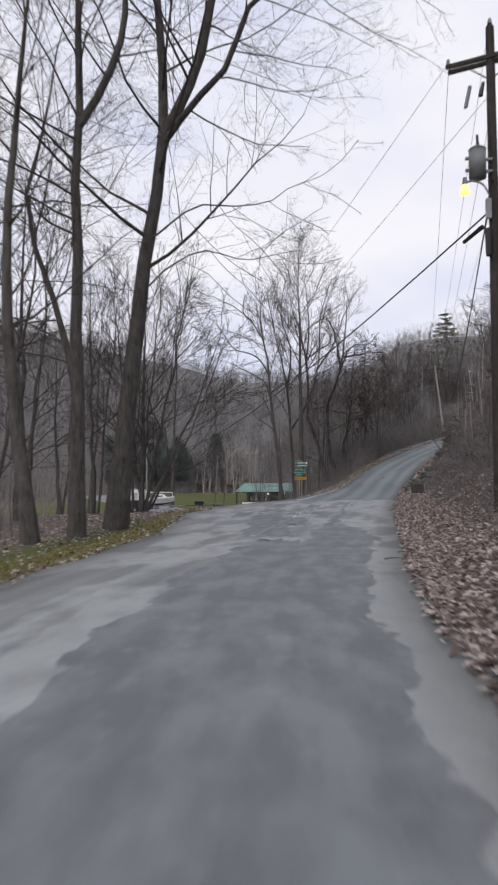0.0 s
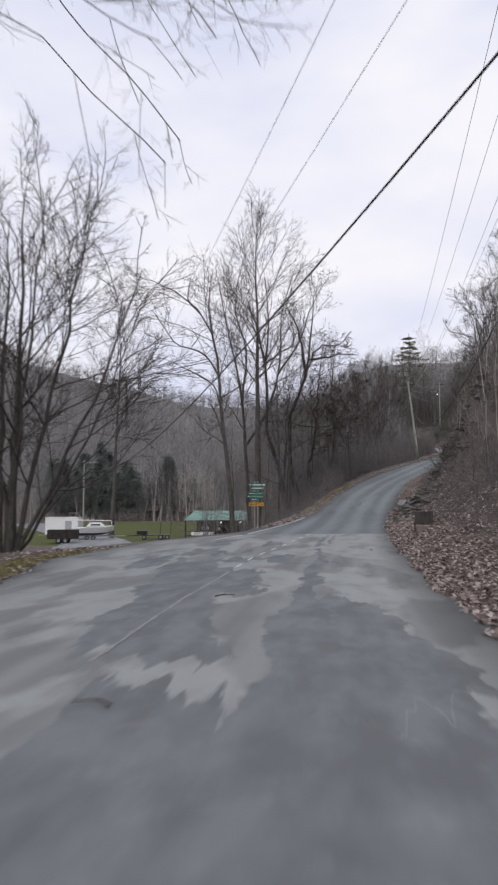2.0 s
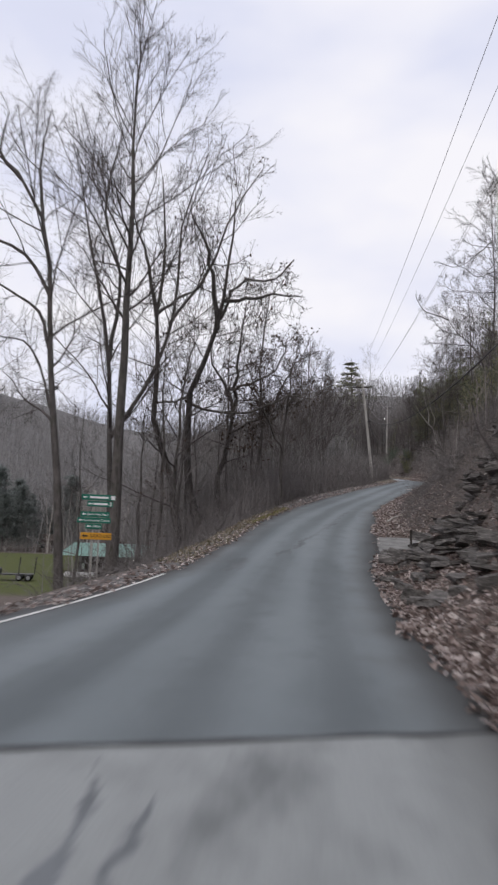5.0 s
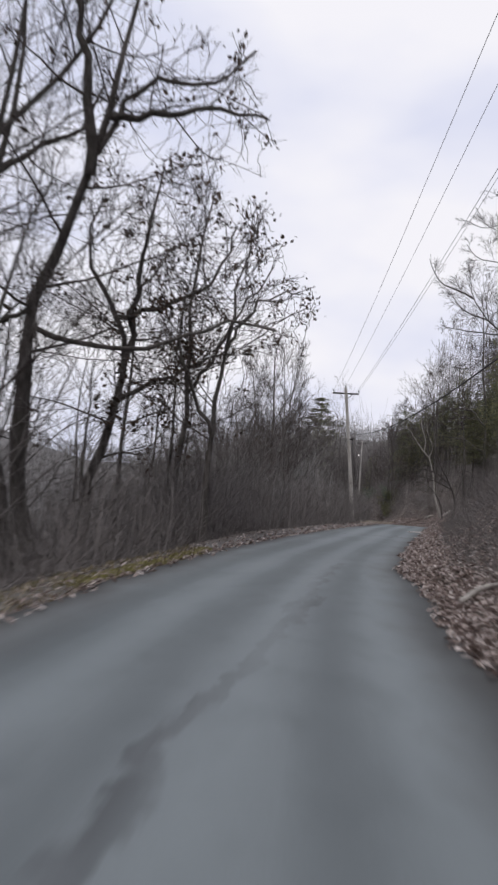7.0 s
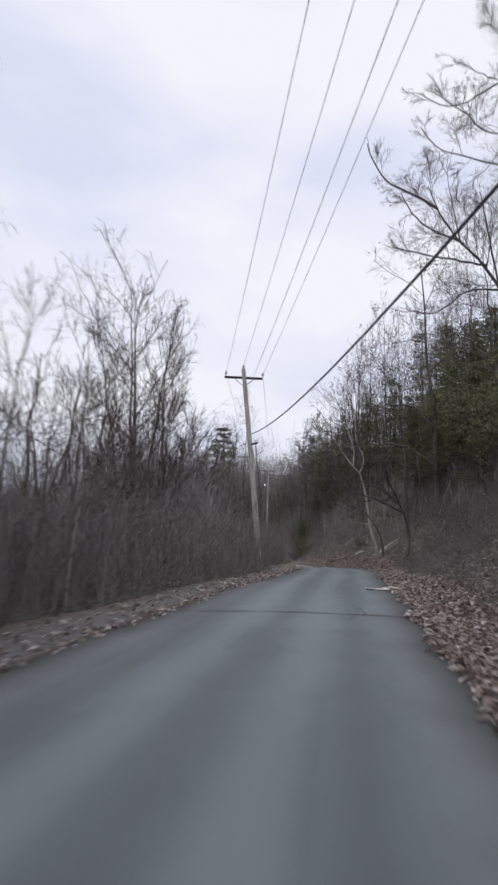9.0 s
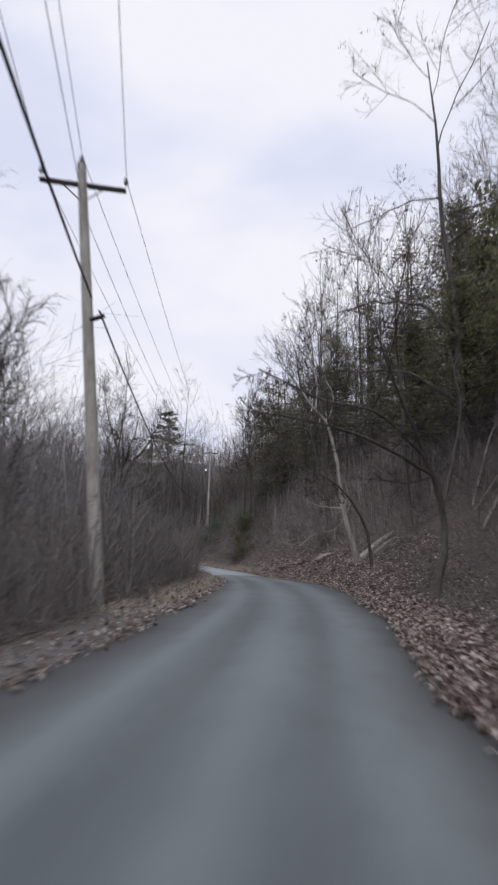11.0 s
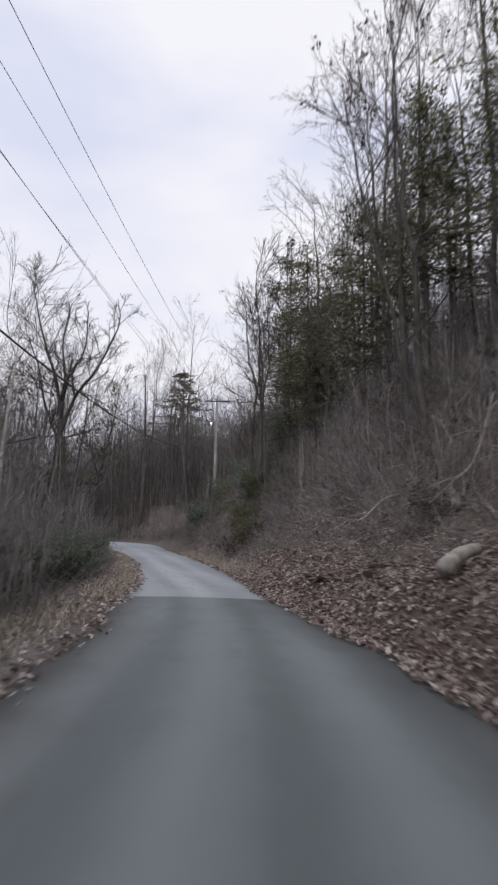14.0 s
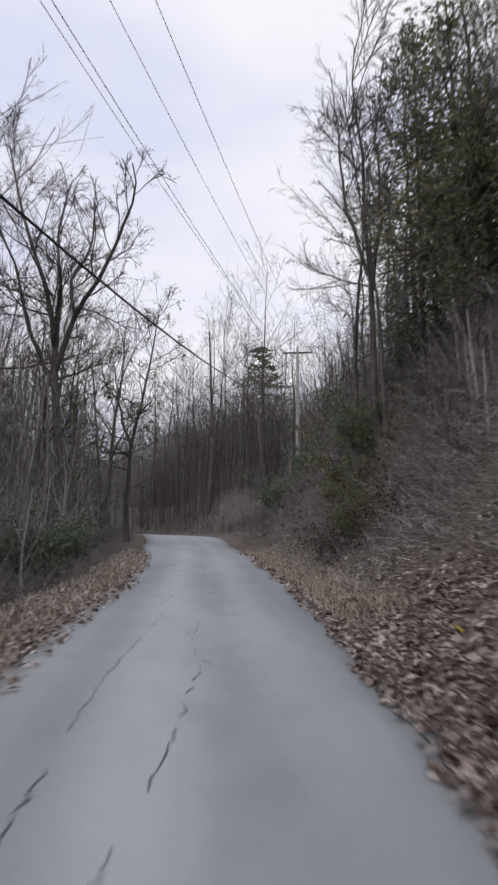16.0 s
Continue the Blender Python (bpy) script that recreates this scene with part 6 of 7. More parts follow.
part("lamp_glass", bm, M_LAMP, lamp, "lamp glass glowing amber")
bm = bm_()
q = Vector((7.6, 26.5, 11.1)) - f0
cone(bm, q, q + Vector((0.12, 0, 0.55)), 0.05, 0.05, 8)
part("fuse_cutout", bm, M_CAN, pole_a)
bm = bm_()
q = Vector((7.95, 26.4, 11.35)) - f0
cone(bm, q, q + Vector((0.08, 0, 0.35)), 0.06, 0.04, 8)
part("arrester", bm, M_BLACK, pole_a)
for a, b, r in (((7.95, 26.4, 8.0), (7.6, 26.9, 7.75), 0.06), ((8.05, 26.3, 7.9), (8.02, 26.2, 7.2), 0.09)):
    bm = bm_()
    cone(bm, Vector(a) - f0, Vector(b) - f0, r, r * 0.8, 8)
    part("cable_splice", bm, M_BLACK, pole_a)
bm = bm_()
box(bm, Vector((8.05, 26.25, 8.4)) - f0, (0.12, 0.12, 0.5))
part("conduit_box", bm, M_STEEL, pole_a)

pole_b = utility_pole((30.04, 116.56, at_ground(30.04, 116.56)), (28.98, 117.2, 17.3), (28.06, 117.4, 16.85), (30.12, 117.3, 17.0), M_POLE, "weathered leaning utility pole with one crossarm")
bm = bm_()
pb = Vector((30.04, 116.56, at_ground(30.04, 116.56)))
cone(bm, Vector((29.45, 116.85, 13.2)) - pb, Vector((29.7, 116.6, 13.25)) - pb, 0.05, 0.05, 8)
part("cable_clamp", bm, M_BLACK, pole_b)
pole_c = utility_pole((57.07, 193.2, at_ground(57.07, 193.2)), (57.07, 193.2, 29.5), (55.9, 193.5, 29.1), (58.2, 192.9, 29.15), M_POLE, "far weathered utility pole with a crossarm above the bank")
bm = bm_()
pc = Vector((57.07, 193.2, at_ground(57.07, 193.2)))
cone(bm, Vector((57.0, 193.2, 26.9)) - pc, Vector((56.45, 192.8, 26.8)) - pc, 0.03, 0.03, 6)
arm_c = part("lamp_arm", bm, M_STEEL, pole_c)
bm = bm_()
cone(bm, Vector((56.4, 192.8, 26.55)) - pc, Vector((56.4, 192.8, 26.72)) - pc, 0.08, 0.05, 10)
part("lamp_glass", bm, M_LAMP_WHITE, arm_c, "small white lit lamp")

A_TOP, B_TOP, C_TOP = (8.2, 26.35, 13.3), (28.98, 117.2, 17.5), (57.07, 193.2, 29.7)
wire("power_line", (7.3, 26.85, 12.55), (28.1, 117.4, 17.05), 1.3, 0.0085, M_LINE, "thin overhead power line between the poles")
wire("power_line", A_TOP, B_TOP, 1.2, 0.0085, M_LINE, "thin overhead power line between the poles")
wire("power_line", (9.15, 25.9, 12.55), (30.1, 117.3, 17.2), 1.3, 0.0085, M_LINE, "thin overhead power line between the poles")
wire("power_line", (8.2, 26.35, 11.0), (29.15, 117.1, 15.9), 1.5, 0.0085, M_LINE, "thin overhead power line between the poles")
wire("telephone_cable", (8.15, 26.2, 9.1), (29.44, 116.88, 13.75), 4.3, 0.022, M_WIRE, "thick black cable slung between the poles")
wire("power_line", (28.1, 117.4, 17.05), (55.95, 193.5, 29.3), 1.6, 0.0085, M_LINE, "thin overhead power line between the poles")
wire("power_line", B_TOP, C_TOP, 1.5, 0.0085, M_LINE, "thin overhead power line between the poles")
wire("power_line", (30.1, 117.3, 17.2), (58.15, 192.9, 29.3), 1.6, 0.0085, M_LINE, "thin overhead power line between the poles")
wire("power_line", (29.15, 117.1, 15.9), (57.07, 193.2, 27.8), 1.8, 0.0085, M_LINE, "thin overhead power line between the poles")
wire("telephone_cable", (29.6, 116.7, 13.4), (57.05, 193.1, 25.9), 3.6, 0.022, M_WIRE, "thick black cable slung between the poles")
wire("service_cable", (8.2, 26.4, 8.45), (-15.7, 125, 6.2), 3.1, 0.024, M_WIRE, "thick black service cable crossing to the valley")
wire("power_line", (7.3, 26.85, 12.5), (-15.7, 125, 6.8), 2.4, 0.0085, M_LINE, "thin overhead line crossing to the valley")
wire("power_line", (8.2, 26.4, 11.4), (-15.7, 125, 6.6), 2.6, 0.0085, M_LINE, "thin overhead line crossing to the valley")

# ---------------------------------------------------------------- road markings, seams and repairs


def drape(s, o, lift):
    x, y = spot(s, o)
    return np.stack([x, y, on_line(s)[2] + surface(s, o) + lift], -1)


def flat_strip(name, ss, oo, width, mat, label, category, lift=0.006, jag=0.0, seed=0, step=0.25):
    """A thin strip painted or poured on the road along points (s, o)."""
    rng = np.random.default_rng(seed)
    ss, oo = np.asarray(ss, float), np.asarray(oo, float)
    n = max(2, int(np.hypot(np.diff(ss), np.diff(oo)).sum() / step))
    q = np.linspace(0, len(ss) - 1, n)
    s, o = np.interp(q, np.arange(len(ss)), ss), np.interp(q, np.arange(len(oo)), oo)
    s, o = s + rng.normal(size=n) * jag, o + rng.normal(size=n) * jag
    ds, do = np.gradient(s), np.gradient(o)
    k = np.hypot(ds, do) + 1e-9
    w = width / 2 * (1 + rng.normal(size=n) * (0.35 if jag else 0.05))
    a = drape(s - do / k * w, o + ds / k * w, lift)
    b = drape(s + do / k * w, o - ds / k * w, lift)
    v = np.concatenate([a, b])
    i = np.arange(n - 1)
    f = np.stack([i, i + 1, i + n + 1, i + n], -1)
    return tagged(part(name, mesh_of(name, v, f, mat), None), label, category, kind="structure")


flat_strip("centre_line", [67.5, 72, 76.5], [-2.15, -2.35, -2.42], 0.05, M_FADED, "faded remains of the white centre line", "road marking", 0.005, 0.006, 5)
for k, s in enumerate(np.arange(77.35, 90.8, 1.75)):
    o = float(np.interp(s, [72, 80, 85, 91], [-2.4, -2.46, -2.15, -1.8]))
    o2 = float(np.interp(s + 0.75, [72, 80, 85, 91], [-2.4, -2.46, -2.15, -1.8]))
    flat_strip("centre_dash", [s, s + 0.75], [o, o2], 0.055, M_PAINTLINE, "short worn white dash of the centre line", "road marking", 0.008)
flat_strip("edge_line", [90.3, 95.4, 100.6, 102.2], [-4.35, -3.95, -3.45, -3.3], 0.09, M_PAINTLINE, "worn white edge line", "road marking", 0.008)
flat_strip("edge_line", [86.5, 88.0, 89.5], [-4.95, -4.7, -4.4], 0.08, M_PAINTLINE, "worn white edge line", "road marking", 0.008)
flat_strip("tar_seam", [89.4, 90.2, 90.95, 91.75], [-5.2, -2.9, -0.73, 1.45], 0.07, M_TAR, "dark tarred seam across the road", "seam", 0.007, 0.012, 1)
flat_strip("tar_seam", [138.3, 138.6, 138.55], [-3.1, -1.0, 1.5], 0.07, M_TAR, "dark tarred seam across the road", "seam", 0.007, 0.012, 2)
CRACKS = [
    [(199.5, -0.36), (198.5, -0.43), (197.5, -0.51)], [(197.6, -0.36), (197.0, -0.42), (196.0, -0.49), (195.0, -0.60), (194.0, -0.70), (193.0, -0.76), (191.5, -0.82), (189.5, -0.79), (188, -0.80)],
    [(199.5, -0.36), (199.0, -0.23)], [(195.5, -0.06), (194.5, -0.01), (193.6, 0.03), (193.0, -0.06), (192.4, -0.11), (191.5, -0.18), (190.0, -0.38), (188.0, -0.46)], [(194.0, 0.05), (193.8, 0.10)],
    [(209.0, -0.42), (207.0, -0.68), (205.0, -0.80), (204.0, -1.04)], [(205.0, -0.49), (204.5, -0.34)], [(202.5, -0.96), (202.4, -0.61)], [(200.0, -0.83), (200.5, -0.57), (201.5, -0.46)],
    [(195.0, -1.01), (195.1, -0.71)], [(207.5, 0.23), (203.0, 0.26), (200.5, 0.20)], [(196.5, 0.05), (195.5, 0.0)],
]
for k, run in enumerate(CRACKS):
    rng = random.Random(60 + k)
    ss, oo = np.array(run).T
    ln = float(np.hypot(np.diff(ss), np.diff(oo)).sum())
    u = 0.0
    while u < ln:  # each crack opens and closes along its length
        e = min(ln, u + rng.uniform(0.25, 0.9))
        q = np.linspace(u, e, 4) / ln * (len(ss) - 1)
        flat_strip("crack", np.interp(q, np.arange(len(ss)), ss), np.interp(q, np.arange(len(ss)), oo), rng.uniform(0.004, 0.011), M_CRACK, "jagged crack in the bleached asphalt", "crack", 0.008, 0.014, 100 + 40 * k + int(u * 10), 0.07)
        u = e + rng.uniform(0.05, 0.5)

def apron():
    """The concrete mouth of a drive on the uphill side."""
    me = ribbon("drive_apron", 107.6, 112.6, lambda s: right_edge(s) - 0.05, lambda s: right_edge(s) + 3.6 + 0.25 * np.sin(s * 3), M_CONCRETE, 0.012, 0.5, 0.0, 0.3)
    tagged(new("drive_apron", me), "grey concrete apron of a drive beside the road", "driveway", kind="structure")


apron()


def creek():
    ss = np.arange(20, 76, 2.0)
    u = np.linspace(7.2, 17.5, 6)
    O = -(left_edge(ss)[:, None] + u)
    x, y = spot(ss[:, None] * np.ones_like(O), O)
    z = np.broadcast_to(on_line(ss)[2][:, None] - 2.1, O.shape)
    a, b = O.shape
    i = np.arange(a - 1)[:, None] * b + np.arange(b - 1)[None]
    me = mesh_of("water", np.stack([x, y, z], -1).reshape(-1, 3), np.stack([i, i + 1, i + b + 1, i + b], -1).reshape(-1, 4), M_WATER, True)
    tagged(new("water", me), "shallow creek reflecting the pale sky", "water", kind="structure")


creek()

# ---------------------------------------------------------------- litter of leaves, grass, stones


def leaf_litter(name, s0, s1, side, reach, n, seed, size, mat, label):
    rng = np.random.default_rng(seed)
    s = rng.uniform(s0, s1, n)
    d = reach * rng.random(n) ** 1.7 - 0.28 * rng.random(n) ** 2
    e = right_edge(s) if side > 0 else left_edge(s)
    keep = ~((side > 0) & (s > 107.3) & (s < 112.9) & (d > -0.6) & (d < 3.5)) | (rng.random(n) < 0.04)
    s, d, e = s[keep], d[keep], e[keep]
    n = len(s)
    o = side * (e + d)
    x, y = spot(s, o)
    z = np.where(d > 0, land(s, o)[0], on_line(s)[2] + surface(s, o)) + 0.012 + 0.03 * rng.random(n)
    c = np.stack([x, y, z], -1)
    az = rng.uniform(0, 6.28, n)
    a = np.stack([np.cos(az), np.sin(az), rng.normal(size=n) * 0.35], -1)
    b = np.stack([-np.sin(az), np.cos(az), rng.normal(size=n) * 0.35], -1)
    L = size * rng.uniform(0.55, 1.35, n)[:, None]
    v = np.stack([c - a * L, c + b * L * 0.6 + np.array([0, 0, 1]) * L * 0.25, c + a * L, c - b * L * 0.6 + np.array([0, 0, 1]) * L * 0.25], 1).reshape(-1, 3)
    return tagged(new(name, mesh_of(name, v, np.arange(len(v)).reshape(-1, 4), mat)), label, "leaves", kind="stuff")


leaf_litter("leaf_litter", 50, 125, 1, 3.0, 38000, 1, 0.058, M_LITTER, "drift of fallen brown leaves along the cut bank")
leaf_litter("leaf_litter", 125, 178, 1, 2.7, 32000, 5, 0.056, M_LITTER, "drift of fallen brown leaves at the foot of the slope")
leaf_litter("leaf_litter", 178, 197, 1, 2.8, 19000, 2, 0.056, M_LITTER, "drift of fallen brown leaves on the slope above the road")
leaf_litter("leaf_litter", 197, 215, 1, 1.7, 6000, 6, 0.056, M_LITTER, "drift of fallen brown leaves at the foot of the brushy bank")
leaf_litter("leaf_litter", 96, 188, -1, 0.75, 4600, 3, 0.055, M_LITTER, "fallen brown leaves along the low edge of the road")
leaf_litter("leaf_litter", 188, 215, -1, 1.2, 3600, 7, 0.05, M_LITTER, "a few fallen leaves in the pale grass")
leaf_litter("leaf_litter", 45, 84, -1, 8, 5500, 4, 0.055, M_LITTER, "scattered fallen leaves on the shoulder")


def grass_tufts(name, s0, s1, side, d0, d1, n, seed, h, label, mat=None):
    rng = np.random.default_rng(seed)
    s = rng.uniform(s0, s1, n)
    d = rng.uniform(d0, d1, n)
    e = right_edge(s) if side > 0 else left_edge(s)
    o = side * (e + d)
    x, y = spot(s, o)
    z = land(s, o)[0]
    az = rng.uniform(0, 6.28, n)
    hh = h * rng.uniform(0.4, 1.2, n)
    w = 0.012 + 0.008 * rng.random(n)
    p = np.stack([x, y, z], -1)
    side_v = np.stack([np.cos(az) * w, np.sin(az) * w, 0 * w], -1)
    lean = np.stack([rng.normal(size=n) * hh * 0.4, rng.normal(size=n) * hh * 0.4, hh], -1)
    v = np.stack([p - side_v, p + side_v, p + lean * 0.6 + side_v * 0.7, p + lean], 1).reshape(-1, 3)
    return tagged(new(name, mesh_of(name, v, np.arange(len(v)).reshape(-1, 4), mat or M_GRASS)), label, "grass", kind="stuff")


grass_tufts("grass", 48, 82, -1, 0.0, 0.9, 11000, 1, 0.07, "short yellow-green grass of the road shoulder", M_MOSS)
grass_tufts("grass", 196, 216, 1, 0.0, 0.9, 4500, 2, 0.15, "dry pale grass at the foot of the bank", M_STRAW)
grass_tufts("grass", 186, 212, -1, 0.0, 0.8, 3200, 3, 0.12, "dry pale grass at the road's low edge", M_STRAW)
grass_tufts("grass", 158, 185, -1, 0.2, 1.3, 3000, 8, 0.13, "dry pale grass among the leaves at the low edge", M_STRAW)
grass_tufts("grass", 104, 124, -1, 0.0, 0.8, 2500, 4, 0.08, "mossy grass along the road's low edge")


grass_tufts("moss", 116, 124, -1, 0.05, 0.4, 3000, 6, 0.06, "yellow-green moss and fresh grass at the road's low edge", M_MOSS)


def slab_rock(x, y, z, sx, sy, sz, seed, group="ledge rocks", label="broken slab of dark layered shale on the bank", az=None):
    r = random.Random(seed)
    bm = bm_()
    bmesh.ops.create_cube(bm, size=1)
    bmesh.ops.subdivide_edges(bm, edges=bm.edges[:], cuts=1)
    for v in bm.verts:
        v.co = Vector((v.co.x * sx * r.uniform(0.75, 1.15), v.co.y * sy * r.uniform(0.75, 1.15), v.co.z * sz * r.uniform(0.8, 1.1)))
    ob = part("rock", bm, M_ROCK)
    ob.matrix_world = Matrix.Translation((x, y, z)) @ Euler((r.uniform(-0.25, 0.25), r.uniform(-0.25, 0.25), r.uniform(0, 3.1) if az is None else az + r.uniform(-0.4, 0.4))).to_matrix().to_4x4()
    return tagged(ob, label, "rock", group)


rk = random.Random(8)
for k in range(70):
    s = rk.uniform(97.5, 107)
    d = rk.uniform(0.2, 8)
    p = seat(s, float(right_edge(np.array(s))) + d)
    w = rk.uniform(0.35, 1.1)
    slab_rock(p.x, p.y, p.z + 0.02, w, w * rk.uniform(0.5, 0.9), rk.uniform(0.1, 0.28), k)
for k in range(40):
    s = rk.uniform(116, 130)
    d = rk.uniform(2.5, 8)
    p = seat(s, float(right_edge(np.array(s))) + d)
    w = rk.uniform(0.3, 0.8)
    slab_rock(p.x, p.y, p.z + 0.02, w, w * 0.7, rk.uniform(0.1, 0.22), 200 + k)
for k in range(46):
    s = rk.uniform(98.5, 105)
    d = rk.uniform(0.0, 2.0)
    p = seat(s, float(right_edge(np.array(s))) + d)
    w = rk.uniform(0.25, 0.8)
    slab_rock(p.x, p.y, p.z + 0.04, w, w * rk.uniform(0.4, 0.9), rk.uniform(0.06, 0.16), 500 + k)
for k in range(150):  # the layered shale face that ends at the drive
    s = rk.uniform(102.2, 107.2)
    d = 1.6 + 6.4 * rk.random()
    p = seat(s, float(right_edge(np.array(s))) + d)
    w = rk.uniform(0.35, 1.0)
    slab_rock(p.x, p.y, p.z + rk.uniform(0.0, 0.14), w, w * rk.uniform(0.3, 0.6), rk.uniform(0.06, 0.17), 600 + k, label="thin slab of layered shale jutting from the cut bank", az=0.5)
for k in range(26):
    s = rk.uniform(185, 205)
    d = rk.uniform(3.5, 8)
    p = seat(s, float(right_edge(np.array(s))) + d)
    w = rk.uniform(0.3, 0.8)
    slab_rock(p.x, p.y, p.z, w, w * 0.6, rk.uniform(0.1, 0.2), 300 + k)
for k in range(15):  # a low ledge showing through the leaves
    s = rk.uniform(183.8, 189.2)
    d = rk.uniform(0.75, 1.75)
    p = seat(s, float(right_edge(np.array(s))) + d)
    w = rk.uniform(0.35, 0.9)
    slab_rock(p.x, p.y, p.z + rk.uniform(-0.03, 0.04), w, w * 0.4, rk.uniform(0.05, 0.09), 800 + k, label="thin slab of brown layered rock showing through the leaves", az=1.3).data.materials[0] = M_LEDGE


def fallen_log(a, b, r, mat, label, seed):
    v, f = tubes(polyline([a, ((a[0] + b[0]) / 2, (a[1] + b[1]) / 2, (a[2] + b[2]) / 2 + 0.06), b], 8)[None] - np.array(a), np.linspace(r, r * 0.7, 8)[None], 9)
    bm = bm_()
    me = mesh_of("log", v, f, mat, True)
    bm.from_mesh(me)
    bmesh.ops.holes_fill(bm, edges=bm.edges[:], sides=12)
    ob = part("log", bm, mat, None, "", True)
    ob.location = a
    return tagged(ob, label, "log")


def on_slope(x, y, up):
    return (x, y, at_ground(x, y) + up)


fallen_log(on_slope(41.9, 126.6, 0.12), on_slope(43.9, 127.3, 0.14), 0.14, M_BARK_PALE, "pale fallen log lying on the leaf slope", 1)
fallen_log(on_slope(42.2, 126.0, 0.1), on_slope(43.3, 126.2, 0.1), 0.10, M_BARK_PALE, "pale fallen log lying on the leaf slope", 2)
fallen_log(on_slope(43.45, 133.4, 0.18), on_slope(44.45, 134.0, 0.22), 0.13, M_BARK_PALE, "thick pale log lying on the leaf slope", 5)
fallen_log(on_slope(46.55, 137.5, 0.12), on_slope(46.95, 138.35, 0.12), 0.11, M_BARK_PALE, "short pale log lying on the leaf slope", 3)
fallen_log(on_slope(17.8, 75.6, 0.06), on_slope(18.6, 75.9, 0.08), 0.05, M_BARK_PALE, "pale stick lying in the leaves", 4)


def fallen_branch(s, d, ln, az, seed):
    """A dead branch with its side twigs, lying on the slope."""
    rng = np.random.default_rng(seed)
    p0 = seat(s, float(right_edge(np.array(s))) + d)
    q = np.array([p0 + Vector((math.cos(az) * ln * u, math.sin(az) * ln * u, 0)) for u in (0, 0.35, 0.7, 1.0)])
    q[:, 2] = [at_ground(a, b) + 0.10 + 0.35 * k for k, (a, b) in enumerate(q[:, :2])]
    P0 = (polyline(q - np.array(p0), 9))[None]
    R0 = np.linspace(0.045, 0.012, 9)[None]
    A, RA = sprout(rng, P0, R0, 6, 0.25, 0.4, 0.5, 38, 0.02, 0.12, 5, 0.008)
    B, RB = sprout(rng, A, RA, 4, 0.2, 0.5, 0.6, 40, 0.0, 0.1, 3, 0.004)
    v, f = joined([tubes(P0, R0, 6), tubes(A, RA, 4), tubes(B, RB, 3)])
    ob = part("fallen_branch", mesh_of("fallen_branch", v, f, M_BARK_PALE), None)
    ob.location = p0
    tagged(ob, "grey dead branch fallen on the slope", "branch", "fallen branches")


fb = random.Random(77)
for k in range(16):
    fallen_branch(fb.uniform(184, 208) if k < 10 else fb.uniform(150, 182), fb.uniform(3.2, 7), fb.uniform(2, 4.5), fb.uniform(0, 6.28), 700 + k)


def rough_block(bm, c, s, deg, seed):
    """A worn block of cast concrete, its faces crumbled."""
    q = random.Random(seed)
    box(bm, c, s, Matrix.Rotation(radians(deg), 4, "Z"))
    bmesh.ops.subdivide_edges(bm, edges=bm.edges[:], cuts=4, use_grid_fill=True)
    for v in bm.verts:
        v.co += Vector((q.uniform(-1, 1), q.uniform(-1, 1), q.uniform(-1, 1))) * 0.035


def headwall():
    t = base("culvert_headwall", Matrix.Translation((10.02, 47.6, -0.14)), "stained concrete culvert headwall half buried in leaves", "headwall")
    bm = bm_()
    rough_block(bm, (0.80, -0.42, 0.16), (0.5, 0.5, 1.15), -20, 1)
    part("pier", bm, M_STAINED, t)
    bm = bm_()
    rough_block(bm, (0.80, 1.1, 0.40), (0.62, 1.6, 1.62), -14, 2)
    part("wall", bm, M_STAINED_DARK, t, "dark stained retaining wall")


headwall()


def marker_post():
    """A short rusty post at the road's edge, beside the slabs."""
    p = seat(105.5, 2.4)
    t = base("marker_post", Matrix.Translation(p - Vector((0, 0, 0.1))) @ Euler((0.04, -0.05, 0)).to_matrix().to_4x4(), "short dark metal marker post at the road's edge", "post")
    bm = bm_()
    box(bm, (0, 0, 0.35), (0.05, 0.035, 0.7), None, 0.006)
    part("shaft", bm, M_DARKRUST, t)
    bm = bm_()
    box(bm, (0, -0.022, 0.62), (0.07, 0.012, 0.12), None, 0.004)
    part("plate", bm, M_DARKRUST, t)


def leaning_sapling():
    """A bare whip leaning out over the road's edge."""
    p = seat(103.0, 4.2)
    rng = np.random.default_rng(5)
    P0 = polyline([(0, 0, -0.05), (-0.25, 0, 0.5), (-0.6, 0.1, 1.05), (-0.75, 0.1, 1.7)], 9)[None]
    R0 = np.linspace(0.028, 0.008, 9)[None]
    A, RA = sprout(rng, P0, R0, 5, 0.4, 0.3, 0.5, 40, 0.05, 0.1, 4, 0.004)
    v, f = joined([tubes(P0, R0, 6), tubes(A, RA, 3)])
    ob = part("sapling", mesh_of("sapling", v, f, M_TWIG), None)
    ob.location = p
    tagged(ob, "thin bare sapling leaning over the road's edge", "sapling")


marker_post()
leaning_sapling()


